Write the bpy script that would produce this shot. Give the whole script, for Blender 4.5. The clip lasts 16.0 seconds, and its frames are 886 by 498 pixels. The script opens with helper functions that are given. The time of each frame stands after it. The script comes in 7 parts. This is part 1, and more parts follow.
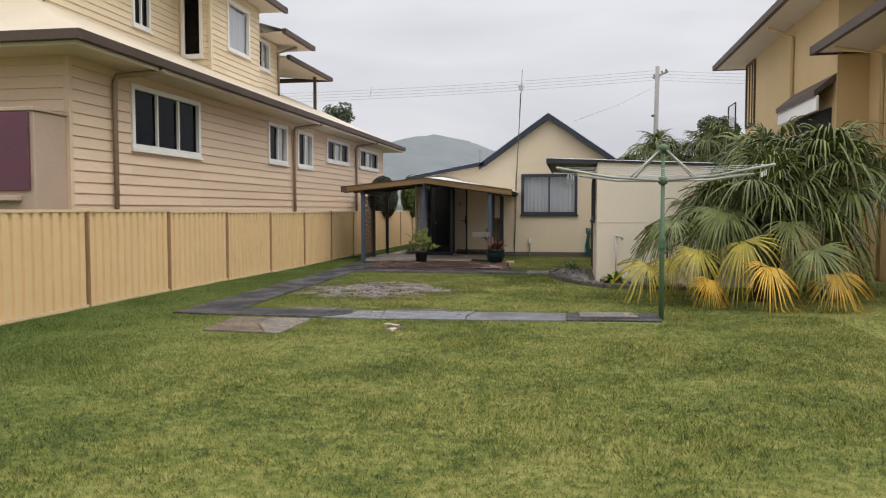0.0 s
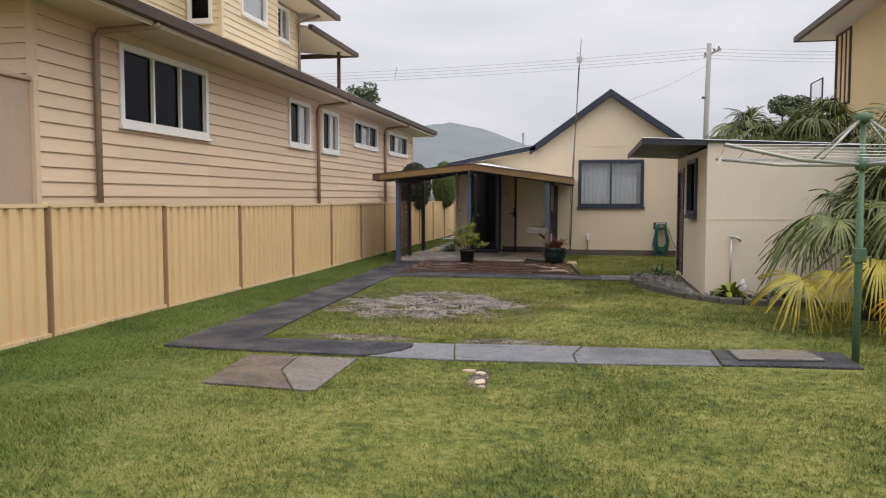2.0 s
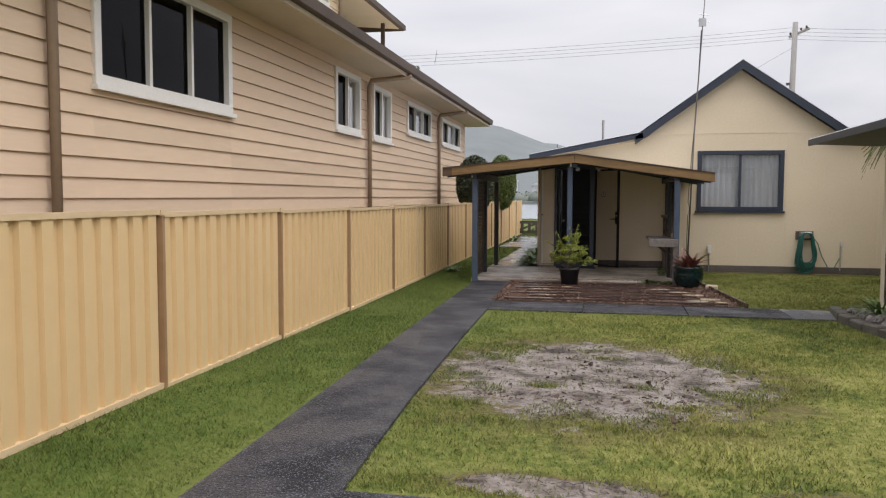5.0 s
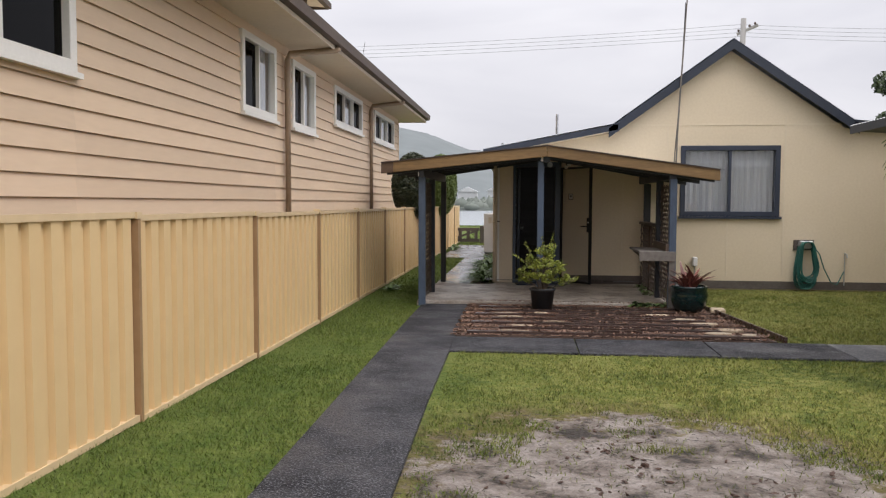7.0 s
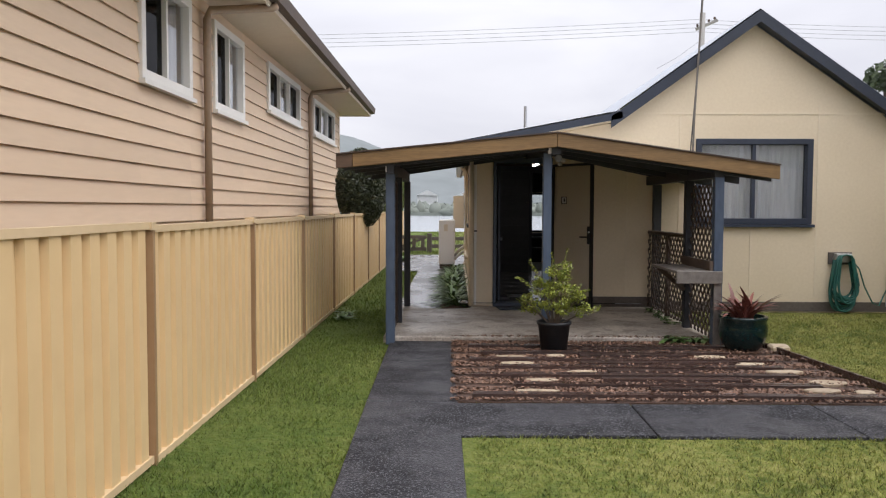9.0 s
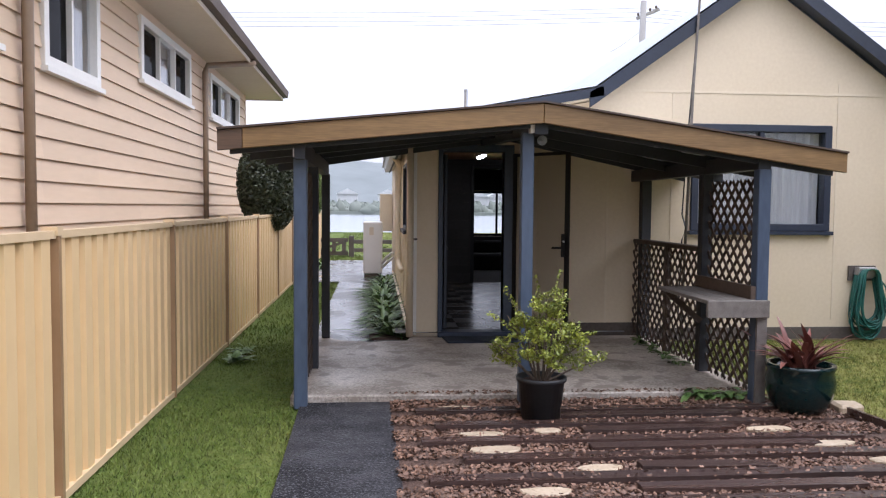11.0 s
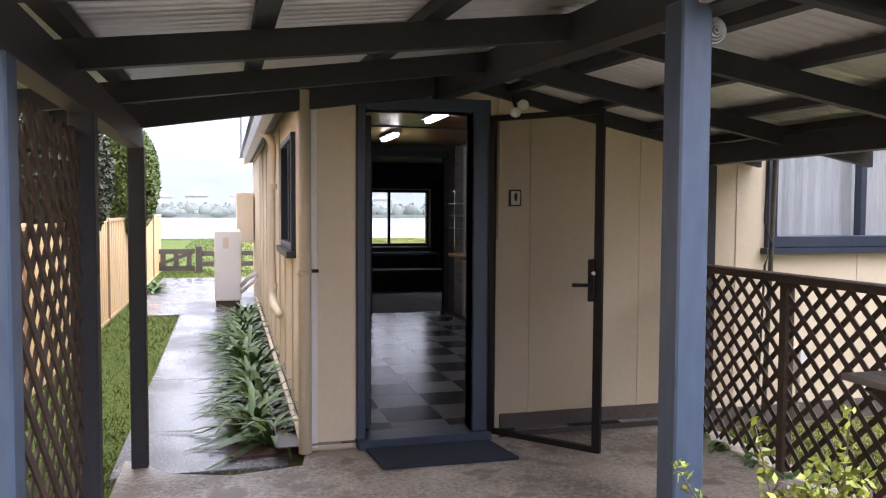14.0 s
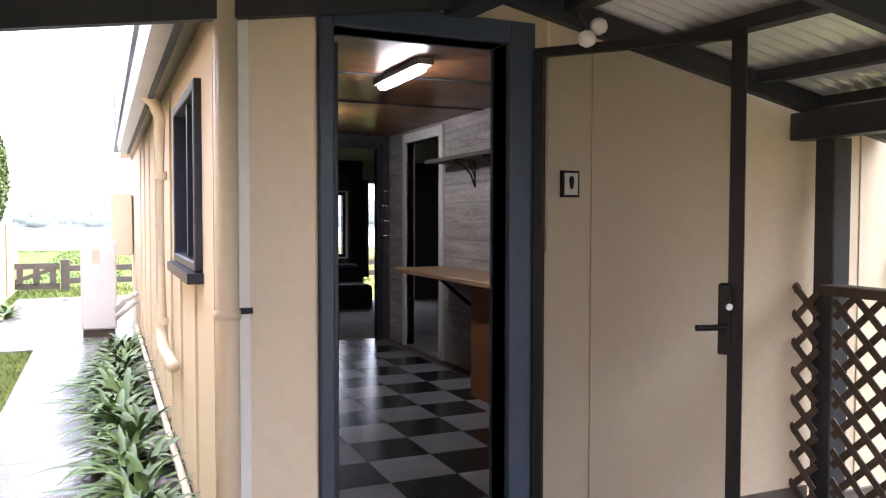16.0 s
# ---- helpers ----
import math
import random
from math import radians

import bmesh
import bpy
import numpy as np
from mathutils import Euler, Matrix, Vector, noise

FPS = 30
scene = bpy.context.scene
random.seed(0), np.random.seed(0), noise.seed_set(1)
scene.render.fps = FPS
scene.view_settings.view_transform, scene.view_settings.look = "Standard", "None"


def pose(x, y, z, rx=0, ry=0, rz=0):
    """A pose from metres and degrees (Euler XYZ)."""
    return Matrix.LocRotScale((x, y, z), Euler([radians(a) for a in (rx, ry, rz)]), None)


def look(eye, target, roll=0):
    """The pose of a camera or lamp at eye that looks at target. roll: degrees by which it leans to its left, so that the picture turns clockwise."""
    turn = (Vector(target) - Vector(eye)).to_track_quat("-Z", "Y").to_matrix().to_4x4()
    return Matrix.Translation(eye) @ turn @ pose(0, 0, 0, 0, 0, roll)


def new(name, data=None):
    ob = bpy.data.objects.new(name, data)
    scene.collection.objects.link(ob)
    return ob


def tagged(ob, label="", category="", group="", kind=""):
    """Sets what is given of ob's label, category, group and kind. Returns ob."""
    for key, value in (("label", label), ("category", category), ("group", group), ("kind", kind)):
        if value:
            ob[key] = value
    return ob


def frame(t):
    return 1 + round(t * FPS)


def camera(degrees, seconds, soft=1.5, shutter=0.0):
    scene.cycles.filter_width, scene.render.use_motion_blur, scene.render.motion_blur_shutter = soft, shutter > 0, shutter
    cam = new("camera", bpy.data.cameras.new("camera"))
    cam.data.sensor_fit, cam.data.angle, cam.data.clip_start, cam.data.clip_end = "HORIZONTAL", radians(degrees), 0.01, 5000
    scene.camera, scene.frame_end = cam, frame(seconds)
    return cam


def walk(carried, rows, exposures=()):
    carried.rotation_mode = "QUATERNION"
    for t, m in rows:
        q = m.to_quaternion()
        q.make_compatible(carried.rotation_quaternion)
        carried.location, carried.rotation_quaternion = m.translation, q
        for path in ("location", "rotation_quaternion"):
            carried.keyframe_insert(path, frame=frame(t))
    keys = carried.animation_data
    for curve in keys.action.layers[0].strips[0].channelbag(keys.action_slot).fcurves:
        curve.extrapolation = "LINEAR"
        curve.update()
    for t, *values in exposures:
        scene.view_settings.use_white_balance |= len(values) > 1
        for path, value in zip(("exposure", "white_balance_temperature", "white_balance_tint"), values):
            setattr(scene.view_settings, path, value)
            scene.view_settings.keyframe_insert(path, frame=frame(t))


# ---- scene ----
cam = camera(59.0, 16.0, soft=1.2)
EXPOSURES = [(0.0, 0.25, 6450, 11), (3.5, 0.33, 6450, 13), (7.0, 0.42, 6450, 13), (9.5, 0.62, 6250, 13), (12.0, 1.17, 5700, 19), (13.5, 1.62, 5850, 19), (15.0, 2.25, 5900, 20), (16.0, 2.7, 5800, 20)]
PATH = [
    (0, (0.338, -0.312, 1.476), (0.012, 1.659, 1.375), -0.1),
    (0.5, (0.02, 0.399, 1.487), (-0.299, 2.37, 1.383), -0.1),
    (1, (-0.312, 1.129, 1.535), (-0.624, 3.102, 1.427), -0.0),
    (1.5, (-0.624, 1.888, 1.567), (-0.932, 3.861, 1.451), 0.1),
    (2, (-0.964, 2.622, 1.545), (-1.327, 4.584, 1.415), 0.0),
    (2.5, (-1.328, 3.39, 1.542), (-1.74, 5.343, 1.405), 0.0),
    (3, (-1.752, 3.984, 1.568), (-2.172, 5.935, 1.432), 0.2),
    (3.5, (-2.15, 4.683, 1.57), (-2.569, 6.634, 1.433), 0.2),
    (4, (-2.562, 5.342, 1.616), (-2.975, 7.294, 1.478), 0.2),
    (6.3, (-3.634, 8.596, 1.541), (-3.957, 10.566, 1.414), 0.2),
    (6.5, (-3.714, 8.887, 1.535), (-4.008, 10.861, 1.408), 0.3),
    (7, (-3.948, 9.598, 1.533), (-4.16, 11.584, 1.415), 0.2),
    (7.5, (-4.17, 10.27, 1.509), (-4.338, 12.26, 1.394), 0.3),
    (8, (-4.455, 10.913, 1.514), (-4.59, 12.905, 1.404), 0.3),
    (8.5, (-4.695, 11.556, 1.521), (-4.784, 13.551, 1.413), 0.3),
    (9, (-4.779, 12.374, 1.534), (-4.807, 14.371, 1.429), 0.2),
    (9.5, (-4.829, 13.054, 1.558), (-4.801, 15.051, 1.457), 0.2),
    (9.7, (-4.82, 13.337, 1.562), (-4.77, 15.334, 1.456), 0.3),
    (11.8, (-4.983, 16.178, 1.555), (-4.709, 18.157, 1.453), 0.4),
    (12, (-4.975, 16.477, 1.541), (-4.67, 18.451, 1.442), 0.4),
    (12.5, (-5.045, 17.182, 1.557), (-4.668, 19.143, 1.46), 0.5),
    (13, (-5.03, 17.858, 1.547), (-4.606, 19.81, 1.454), 0.5),
    (13.5, (-5.008, 18.564, 1.544), (-4.539, 20.506, 1.448), 0.3),
    (14, (-4.981, 19.167, 1.568), (-4.447, 21.092, 1.469), 0.3),
    (14.5, (-4.951, 19.829, 1.571), (-4.289, 21.713, 1.473), 0.3),
    (15, (-4.942, 20.382, 1.55), (-4.206, 22.24, 1.467), 0.2),
    (15.5, (-4.87, 20.877, 1.503), (-4.093, 22.718, 1.418), 0.0),
    (16, (-4.903, 21.265, 1.506), (-4.106, 23.098, 1.43), 0.1),
]
walk(cam, [(t, look(eye, target, roll)) for t, eye, target, roll in PATH], EXPOSURES)


# ---- world and sun: an overcast, rainy day ----
def make_world():
    w = bpy.data.worlds.new("overcast")
    scene.world = w
    w.use_nodes = True
    nt = w.node_tree
    nt.nodes.clear()
    N, L = nt.nodes.new, nt.links.new
    out, bg = N("ShaderNodeOutputWorld"), N("ShaderNodeBackground")
    sky = N("ShaderNodeTexSky")
    sky.sky_type, sky.sun_disc = "NISHITA", False
    sky.sun_elevation, sky.sun_rotation = radians(55), radians(122)
    sky.dust_density, sky.air_density = 4.0, 1.0
    sky_gain = N("ShaderNodeMix")
    sky_gain.data_type, sky_gain.blend_type = "RGBA", "MULTIPLY"
    sky_gain.inputs[0].default_value = 1.0
    sky_gain.inputs[7].default_value = (0.10, 0.10, 0.10, 1)
    L(sky.outputs[0], sky_gain.inputs[6])
    grey = N("ShaderNodeHueSaturation")
    grey.inputs["Saturation"].default_value = 0.15
    L(sky_gain.outputs[2], grey.inputs["Color"])
    tc, sep = N("ShaderNodeTexCoord"), N("ShaderNodeSeparateXYZ")
    L(tc.outputs["Generated"], sep.inputs[0])
    ramp = N("ShaderNodeValToRGB")
    e = ramp.color_ramp.elements
    e[0].position, e[0].color = 0.0, (0.62, 0.625, 0.648, 1)
    e[1].position, e[1].color = 1.0, (1.78, 1.785, 1.81, 1)
    m = ramp.color_ramp.elements.new(0.22)
    m.color = (0.665, 0.67, 0.70, 1)
    L(sep.outputs["Z"], ramp.inputs[0])
    mp = N("ShaderNodeMapping")
    mp.inputs["Scale"].default_value = (1.0, 1.0, 3.2)
    L(tc.outputs["Generated"], mp.inputs[0])
    cl = N("ShaderNodeTexNoise")
    cl.inputs["Scale"].default_value, cl.inputs["Detail"].default_value = 2.6, 6.0
    cl.inputs["Roughness"].default_value, cl.inputs["Distortion"].default_value = 0.5, 0.4
    L(mp.outputs[0], cl.inputs[0])
    cr = N("ShaderNodeValToRGB")
    cr.color_ramp.elements[0].position, cr.color_ramp.elements[0].color = 0.3, (0.84, 0.845, 0.87, 1)
    cr.color_ramp.elements[1].position, cr.color_ramp.elements[1].color = 0.72, (1.13, 1.125, 1.11, 1)
    L(cl.outputs[0], cr.inputs[0])
    mul = N("ShaderNodeMix")
    mul.data_type, mul.blend_type = "RGBA", "MULTIPLY"
    mul.inputs[0].default_value = 1.0
    L(ramp.outputs[0], mul.inputs[6])
    L(cr.outputs[0], mul.inputs[7])
    mix = N("ShaderNodeMix")
    mix.data_type = "RGBA"
    mix.inputs[0].default_value = 0.12
    L(mul.outputs[2], mix.inputs[6])
    L(grey.outputs[0], mix.inputs[7])
    L(mix.outputs[2], bg.inputs[0])
    bg.inputs[1].default_value = 1.0
    L(bg.outputs[0], out.inputs[0])


make_world()
sun = new("sun", bpy.data.lights.new("sun", "SUN"))
sun.data.energy, sun.data.angle, sun.data.color = 1.1, radians(60), (1.0, 0.96, 0.91)
sun.matrix_world = look((16, 2, 26), (0, 12, 0))


# ---- materials ----
def nodes_of(name):
    m = bpy.data.materials.new(name)
    m.use_nodes = True
    nt = m.node_tree
    return m, nt, nt.nodes["Principled BSDF"], nt.nodes.new, nt.links.new


def surface(name, a, b=None, rough=0.6, metal=0.0, scale=1.5, fine=40.0, bump=0.15, depth=0.01, vary=0.08, stretch=(1, 1, 1), spec=0.5, wet=0.0, island=False, speck=None):
    """A plain surface: two colours mixed by a broad and a fine noise, relief, small differences between pieces, optional wet patches."""
    m, nt, p, N, L = nodes_of(name)
    b = b or tuple(c * 0.8 for c in a)
    geo, mp = N("ShaderNodeNewGeometry"), N("ShaderNodeMapping")
    mp.inputs["Scale"].default_value = stretch
    L(geo.outputs["Position"], mp.inputs[0])
    n1, n2 = N("ShaderNodeTexNoise"), N("ShaderNodeTexNoise")
    n1.inputs["Scale"].default_value, n1.inputs["Detail"].default_value = scale, 5
    n2.inputs["Scale"].default_value, n2.inputs["Detail"].default_value = fine, 3
    L(mp.outputs[0], n1.inputs[0]), L(mp.outputs[0], n2.inputs[0])
    av = N("ShaderNodeMath")
    av.operation = "MULTIPLY_ADD"
    av.inputs[1].default_value = 0.45
    L(n2.outputs[0], av.inputs[0])
    half = N("ShaderNodeMath")
    half.operation = "MULTIPLY"
    half.inputs[1].default_value = 0.55
    L(n1.outputs[0], half.inputs[0]), L(half.outputs[0], av.inputs[2])
    ramp = N("ShaderNodeValToRGB")
    ramp.color_ramp.elements[0].position, ramp.color_ramp.elements[0].color = 0.36, (*a, 1)
    ramp.color_ramp.elements[1].position, ramp.color_ramp.elements[1].color = 0.64, (*b, 1)
    L(av.outputs[0], ramp.inputs[0])
    tint = ramp.outputs[0]
    if speck:
        # second tint in blots, for stone grains, stains and glints put into the colour: colour, blots per metre, where
        # they begin
        n3, s3, k3 = N("ShaderNodeTexNoise"), N("ShaderNodeMapRange"), N("ShaderNodeMix")
        n3.inputs["Scale"].default_value, n3.inputs["Detail"].default_value = speck[1], 2
        L(geo.outputs["Position"], n3.inputs[0]), L(n3.outputs[0], s3.inputs[0])
        s3.inputs[1].default_value, s3.inputs[2].default_value = speck[2], speck[2] + 0.07
        k3.data_type = "RGBA"
        k3.inputs[7].default_value = (*speck[0], 1)
        L(s3.outputs[0], k3.inputs[0]), L(tint, k3.inputs[6])
        tint = k3.outputs[2]
    hs, rnd, mr = N("ShaderNodeHueSaturation"), N("ShaderNodeObjectInfo"), N("ShaderNodeMapRange")
    mr.inputs[3].default_value, mr.inputs[4].default_value = 1 - vary, 1 + vary
    L(geo.outputs["Random Per Island"] if island else rnd.outputs["Random"], mr.inputs[0])
    L(mr.outputs[0], hs.inputs["Value"]), L(tint, hs.inputs["Color"])
    L(hs.outputs[0], p.inputs["Base Color"])
    p.inputs["Roughness"].default_value, p.inputs["Metallic"].default_value = rough, metal
    p.inputs["Specular IOR Level"].default_value = spec
    if wet:
        wr = N("ShaderNodeMapRange")
        wr.inputs[1].default_value, wr.inputs[2].default_value = 0.38, 0.6
        wr.inputs[3].default_value, wr.inputs[4].default_value = rough, wet
        L(n1.outputs[0], wr.inputs[0]), L(wr.outputs[0], p.inputs["Roughness"])
    bp = N("ShaderNodeBump")
    bp.inputs["Strength"].default_value, bp.inputs["Distance"].default_value = bump, depth
    L(n2.outputs[0], bp.inputs["Height"]), L(bp.outputs[0], p.inputs["Normal"])
    return m


def glowing(name, col, strength):
    m, nt, p, N, L = nodes_of(name)
    p.inputs["Base Color"].default_value = (*col, 1)
    p.inputs["Emission Color"].default_value, p.inputs["Emission Strength"].default_value = (*col, 1), strength
    return m


def fine_mesh(name, open_share):
    """Woven wire too fine to see singly: part of the light passes, the rest meets black wire."""
    m, nt, p, N, L = nodes_of(name)
    tr, mx = N("ShaderNodeBsdfTransparent"), N("ShaderNodeMixShader")
    p.inputs["Base Color"].default_value, p.inputs["Roughness"].default_value = (0.015, 0.015, 0.017, 1), 0.6
    mx.inputs[0].default_value = open_share
    L(p.outputs[0], mx.inputs[1]), L(tr.outputs[0], mx.inputs[2])
    L(mx.outputs[0], nt.nodes["Material Output"].inputs[0])
    return m


def window_glass(name, tint=(0.85, 0.88, 0.88), gain=1.0, gloss=0.8):
    m, nt, p, N, L = nodes_of(name)
    nt.nodes.remove(p)
    tr, gl, lw, mx = N("ShaderNodeBsdfTransparent"), N("ShaderNodeBsdfGlossy"), N("ShaderNodeLayerWeight"), N("ShaderNodeMixShader")
    pw, fr = N("ShaderNodeMath"), N("ShaderNodeMath")
    tr.inputs[0].default_value = (*tint, 1)
    gl.inputs["Roughness"].default_value = 0.015
    gl.inputs["Color"].default_value = (gloss, gloss, gloss * 1.02, 1)
    lw.inputs[0].default_value = 0.5
    pw.operation, fr.operation = "POWER", "MULTIPLY_ADD"
    pw.inputs[1].default_value, fr.inputs[1].default_value, fr.inputs[2].default_value = 4.0, 0.8 * gain, 0.05 * gain
    L(lw.outputs["Facing"], pw.inputs[0]), L(pw.outputs[0], fr.inputs[0])
    L(fr.outputs[0], mx.inputs[0]), L(tr.outputs[0], mx.inputs[1]), L(gl.outputs[0], mx.inputs[2])
    L(mx.outputs[0], nt.nodes["Material Output"].inputs[0])
    return m


def lawn_colour(nt, N, L, geo):
    """Worn winter couch: green, straw-coloured and dark patches of several sizes."""
    def noise_of(s, d=4):
        n = N("ShaderNodeTexNoise")
        n.inputs["Scale"].default_value, n.inputs["Detail"].default_value = s, d
        L(geo.outputs["Position"], n.inputs[0])
        return n
    big, mid, tuft, fine = noise_of(0.33), noise_of(1.9), noise_of(11.0, 7), noise_of(55, 3)
    total = None
    for n, k in ((big, 0.30), (mid, 0.28), (tuft, 0.42)):
        m = N("ShaderNodeMath")
        m.operation = "MULTIPLY_ADD"
        m.inputs[1].default_value = k
        m.inputs[2].default_value = 0.0
        L(n.outputs[0], m.inputs[0])
        if total:
            L(total, m.inputs[2])
        total = m.outputs[0]
    # lusher, greener grass in the damp strip by the fence
    sep, lush, dif = N("ShaderNodeSeparateXYZ"), N("ShaderNodeMapRange"), N("ShaderNodeMath")
    L(geo.outputs["Position"], sep.inputs[0])
    lush.inputs[1].default_value, lush.inputs[2].default_value = -6.0, -2.6
    lush.inputs[3].default_value, lush.inputs[4].default_value = 0.75, 0.0
    L(sep.outputs["X"], lush.inputs[0])
    dif.operation = "ADD"
    dif.inputs[1].default_value = 0.0
    L(total, dif.inputs[0])
    r1 = N("ShaderNodeValToRGB")
    r1.color_ramp.elements[0].position, r1.color_ramp.elements[0].color = 0.41, (0.058, 0.088, 0.013, 1)
    r1.color_ramp.elements[1].position, r1.color_ramp.elements[1].color = 0.585, (0.235, 0.232, 0.066, 1)
    e = r1.color_ramp.elements.new(0.495)
    e.color = (0.140, 0.160, 0.030, 1)
    L(dif.outputs[0], r1.inputs[0])
    mx = N("ShaderNodeMix")
    mx.data_type = "RGBA"
    mx.inputs[7].default_value = (0.235, 0.20, 0.08, 1)
    mr = N("ShaderNodeMapRange")
    mr.inputs[1].default_value, mr.inputs[2].default_value, mr.inputs[4].default_value = 0.52, 0.75, 0.7
    L(fine.outputs[0], mr.inputs[0]), L(mr.outputs[0], mx.inputs[0]), L(r1.outputs[0], mx.inputs[6])
    lm = N("ShaderNodeMix")
    lm.data_type = "RGBA"
    lm.inputs[7].default_value = (0.064, 0.104, 0.015, 1)
    L(lush.outputs[0], lm.inputs[0]), L(mx.outputs[2], lm.inputs[6])
    return lm.outputs[2]


def patch_mask(N, L, geo, cx, cy, rx, ry, wobble, edge=(0.46, 0.54)):
    """1 inside an uneven round patch, 0 outside."""
    sub = N("ShaderNodeMapping")
    sub.vector_type = "POINT"
    sub.inputs["Location"].default_value = (-cx / rx, -cy / ry, 0)
    sub.inputs["Scale"].default_value = (1 / rx, 1 / ry, 0)
    L(geo.outputs["Position"], sub.inputs[0])
    ln = N("ShaderNodeVectorMath")
    ln.operation = "LENGTH"
    L(sub.outputs[0], ln.inputs[0])
    n = N("ShaderNodeTexNoise")
    n.inputs["Scale"].default_value, n.inputs["Detail"].default_value = 2.6, 12
    n.inputs["Roughness"].default_value = 0.72
    L(geo.outputs["Position"], n.inputs[0])
    ad = N("ShaderNodeMath")
    ad.operation = "MULTIPLY_ADD"
    ad.inputs[1].default_value = wobble
    L(n.outputs[0], ad.inputs[0]), L(ln.outputs["Value"], ad.inputs[2])
    mr = N("ShaderNodeMapRange")
    mr.inputs[1].default_value, mr.inputs[2].default_value = 1.0 + wobble * edge[0], 1.0 + wobble * edge[1]
    mr.inputs[3].default_value, mr.inputs[4].default_value = 1, 0
    L(ad.outputs[0], mr.inputs[0])
    return mr.outputs[0]


DIRT = [(-3.2, 13.75, 1.38, 1.45), (-1.86, 9.2, 0.08, 0.32), (-3.45, 10.95, 0.55, 0.16), (-1.75, 10.95, 0.5, 0.18)]


def lawn_ground():
    m, nt, p, N, L = nodes_of("lawn_soil")
    geo = N("ShaderNodeNewGeometry")
    col = lawn_colour(nt, N, L, geo)
    last = col
    n = N("ShaderNodeTexNoise")
    n.inputs["Scale"].default_value, n.inputs["Detail"].default_value = 3.2, 14
    n.inputs["Roughness"].default_value = 0.7
    L(geo.outputs["Position"], n.inputs[0])
    soil = N("ShaderNodeValToRGB")
    soil.color_ramp.elements[0].position, soil.color_ramp.elements[0].color = 0.40, (0.034, 0.026, 0.021, 1)
    soil.color_ramp.elements[1].position, soil.color_ramp.elements[1].color = 0.60, (0.285, 0.248, 0.225, 1)
    k = soil.color_ramp.elements.new(0.455)
    k.color = (0.14, 0.112, 0.094, 1)
    L(n.outputs[0], soil.inputs[0])
    masks = []
    for cx, cy, rx, ry in DIRT:
        k = patch_mask(N, L, geo, cx, cy, rx, ry, 1.7)
        masks.append(k)
        dead = patch_mask(N, L, geo, cx, cy, rx, ry, 1.9, (0.42, 0.78))
        dm = N("ShaderNodeMix")
        dm.data_type = "RGBA"
        dm.inputs[7].default_value = (0.115, 0.075, 0.036, 1)
        L(dead, dm.inputs[0]), L(last, dm.inputs[6])
        last = dm.outputs[2]
        mx = N("ShaderNodeMix")
        mx.data_type = "RGBA"
        L(k, mx.inputs[0]), L(last, mx.inputs[6]), L(soil.outputs[0], mx.inputs[7])
        last = mx.outputs[2]
    L(last, p.inputs["Base Color"])
    wr = N("ShaderNodeMapRange")
    wr.inputs[3].default_value, wr.inputs[4].default_value = 0.95, 0.42
    L(masks[0], wr.inputs[0]), L(wr.outputs[0], p.inputs["Roughness"])
    p.inputs["Specular IOR Level"].default_value = 0.3
    f = N("ShaderNodeTexNoise")
    f.inputs["Scale"].default_value, f.inputs["Detail"].default_value = 22, 6
    L(geo.outputs["Position"], f.inputs[0])
    bp = N("ShaderNodeBump")
    bp.inputs["Strength"].default_value, bp.inputs["Distance"].default_value = 1.0, 0.05
    L(f.outputs[0], bp.inputs["Height"]), L(bp.outputs[0], p.inputs["Normal"])
    return m


def blades_material():
    m, nt, p, N, L = nodes_of("grass_blade")
    geo = N("ShaderNodeNewGeometry")
    col = lawn_colour(nt, N, L, geo)
    hs, mr = N("ShaderNodeHueSaturation"), N("ShaderNodeMapRange")
    mr.inputs[3].default_value, mr.inputs[4].default_value = 0.48, 1.72
    L(geo.outputs["Random Per Island"], mr.inputs[0]), L(mr.outputs[0], hs.inputs["Value"])
    L(col, hs.inputs["Color"]), L(hs.outputs[0], p.inputs["Base Color"])
    p.inputs["Roughness"].default_value = 0.6
    p.inputs["Specular IOR Level"].default_value = 0.3
    return m


def leaf_material(name, a, b, rough=0.45, island=True, scale=6.0):
    m, nt, p, N, L = nodes_of(name)
    geo = N("ShaderNodeNewGeometry")
    n = N("ShaderNodeTexNoise")
    n.inputs["Scale"].default_value, n.inputs["Detail"].default_value = scale, 3
    L(geo.outputs["Position"], n.inputs[0])
    ad = N("ShaderNodeMath")
    ad.operation = "MULTIPLY_ADD"
    ad.inputs[1].default_value = 0.6
    L(geo.outputs["Random Per Island"], ad.inputs[0])
    hv = N("ShaderNodeMath")
    hv.operation = "MULTIPLY_ADD"
    hv.inputs[1].default_value, hv.inputs[2].default_value = 0.8, -0.2
    L(n.outputs[0], hv.inputs[0]), L(hv.outputs[0], ad.inputs[2])
    r = N("ShaderNodeValToRGB")
    r.color_ramp.elements[0].position, r.color_ramp.elements[0].color = 0.1, (*a, 1)
    r.color_ramp.elements[1].position, r.color_ramp.elements[1].color = 0.85, (*b, 1)
    L(ad.outputs[0], r.inputs[0]), L(r.outputs[0], p.inputs["Base Color"])
    p.inputs["Roughness"].default_value = rough
    p.inputs["Subsurface Weight"].default_value = 0.0
    return m




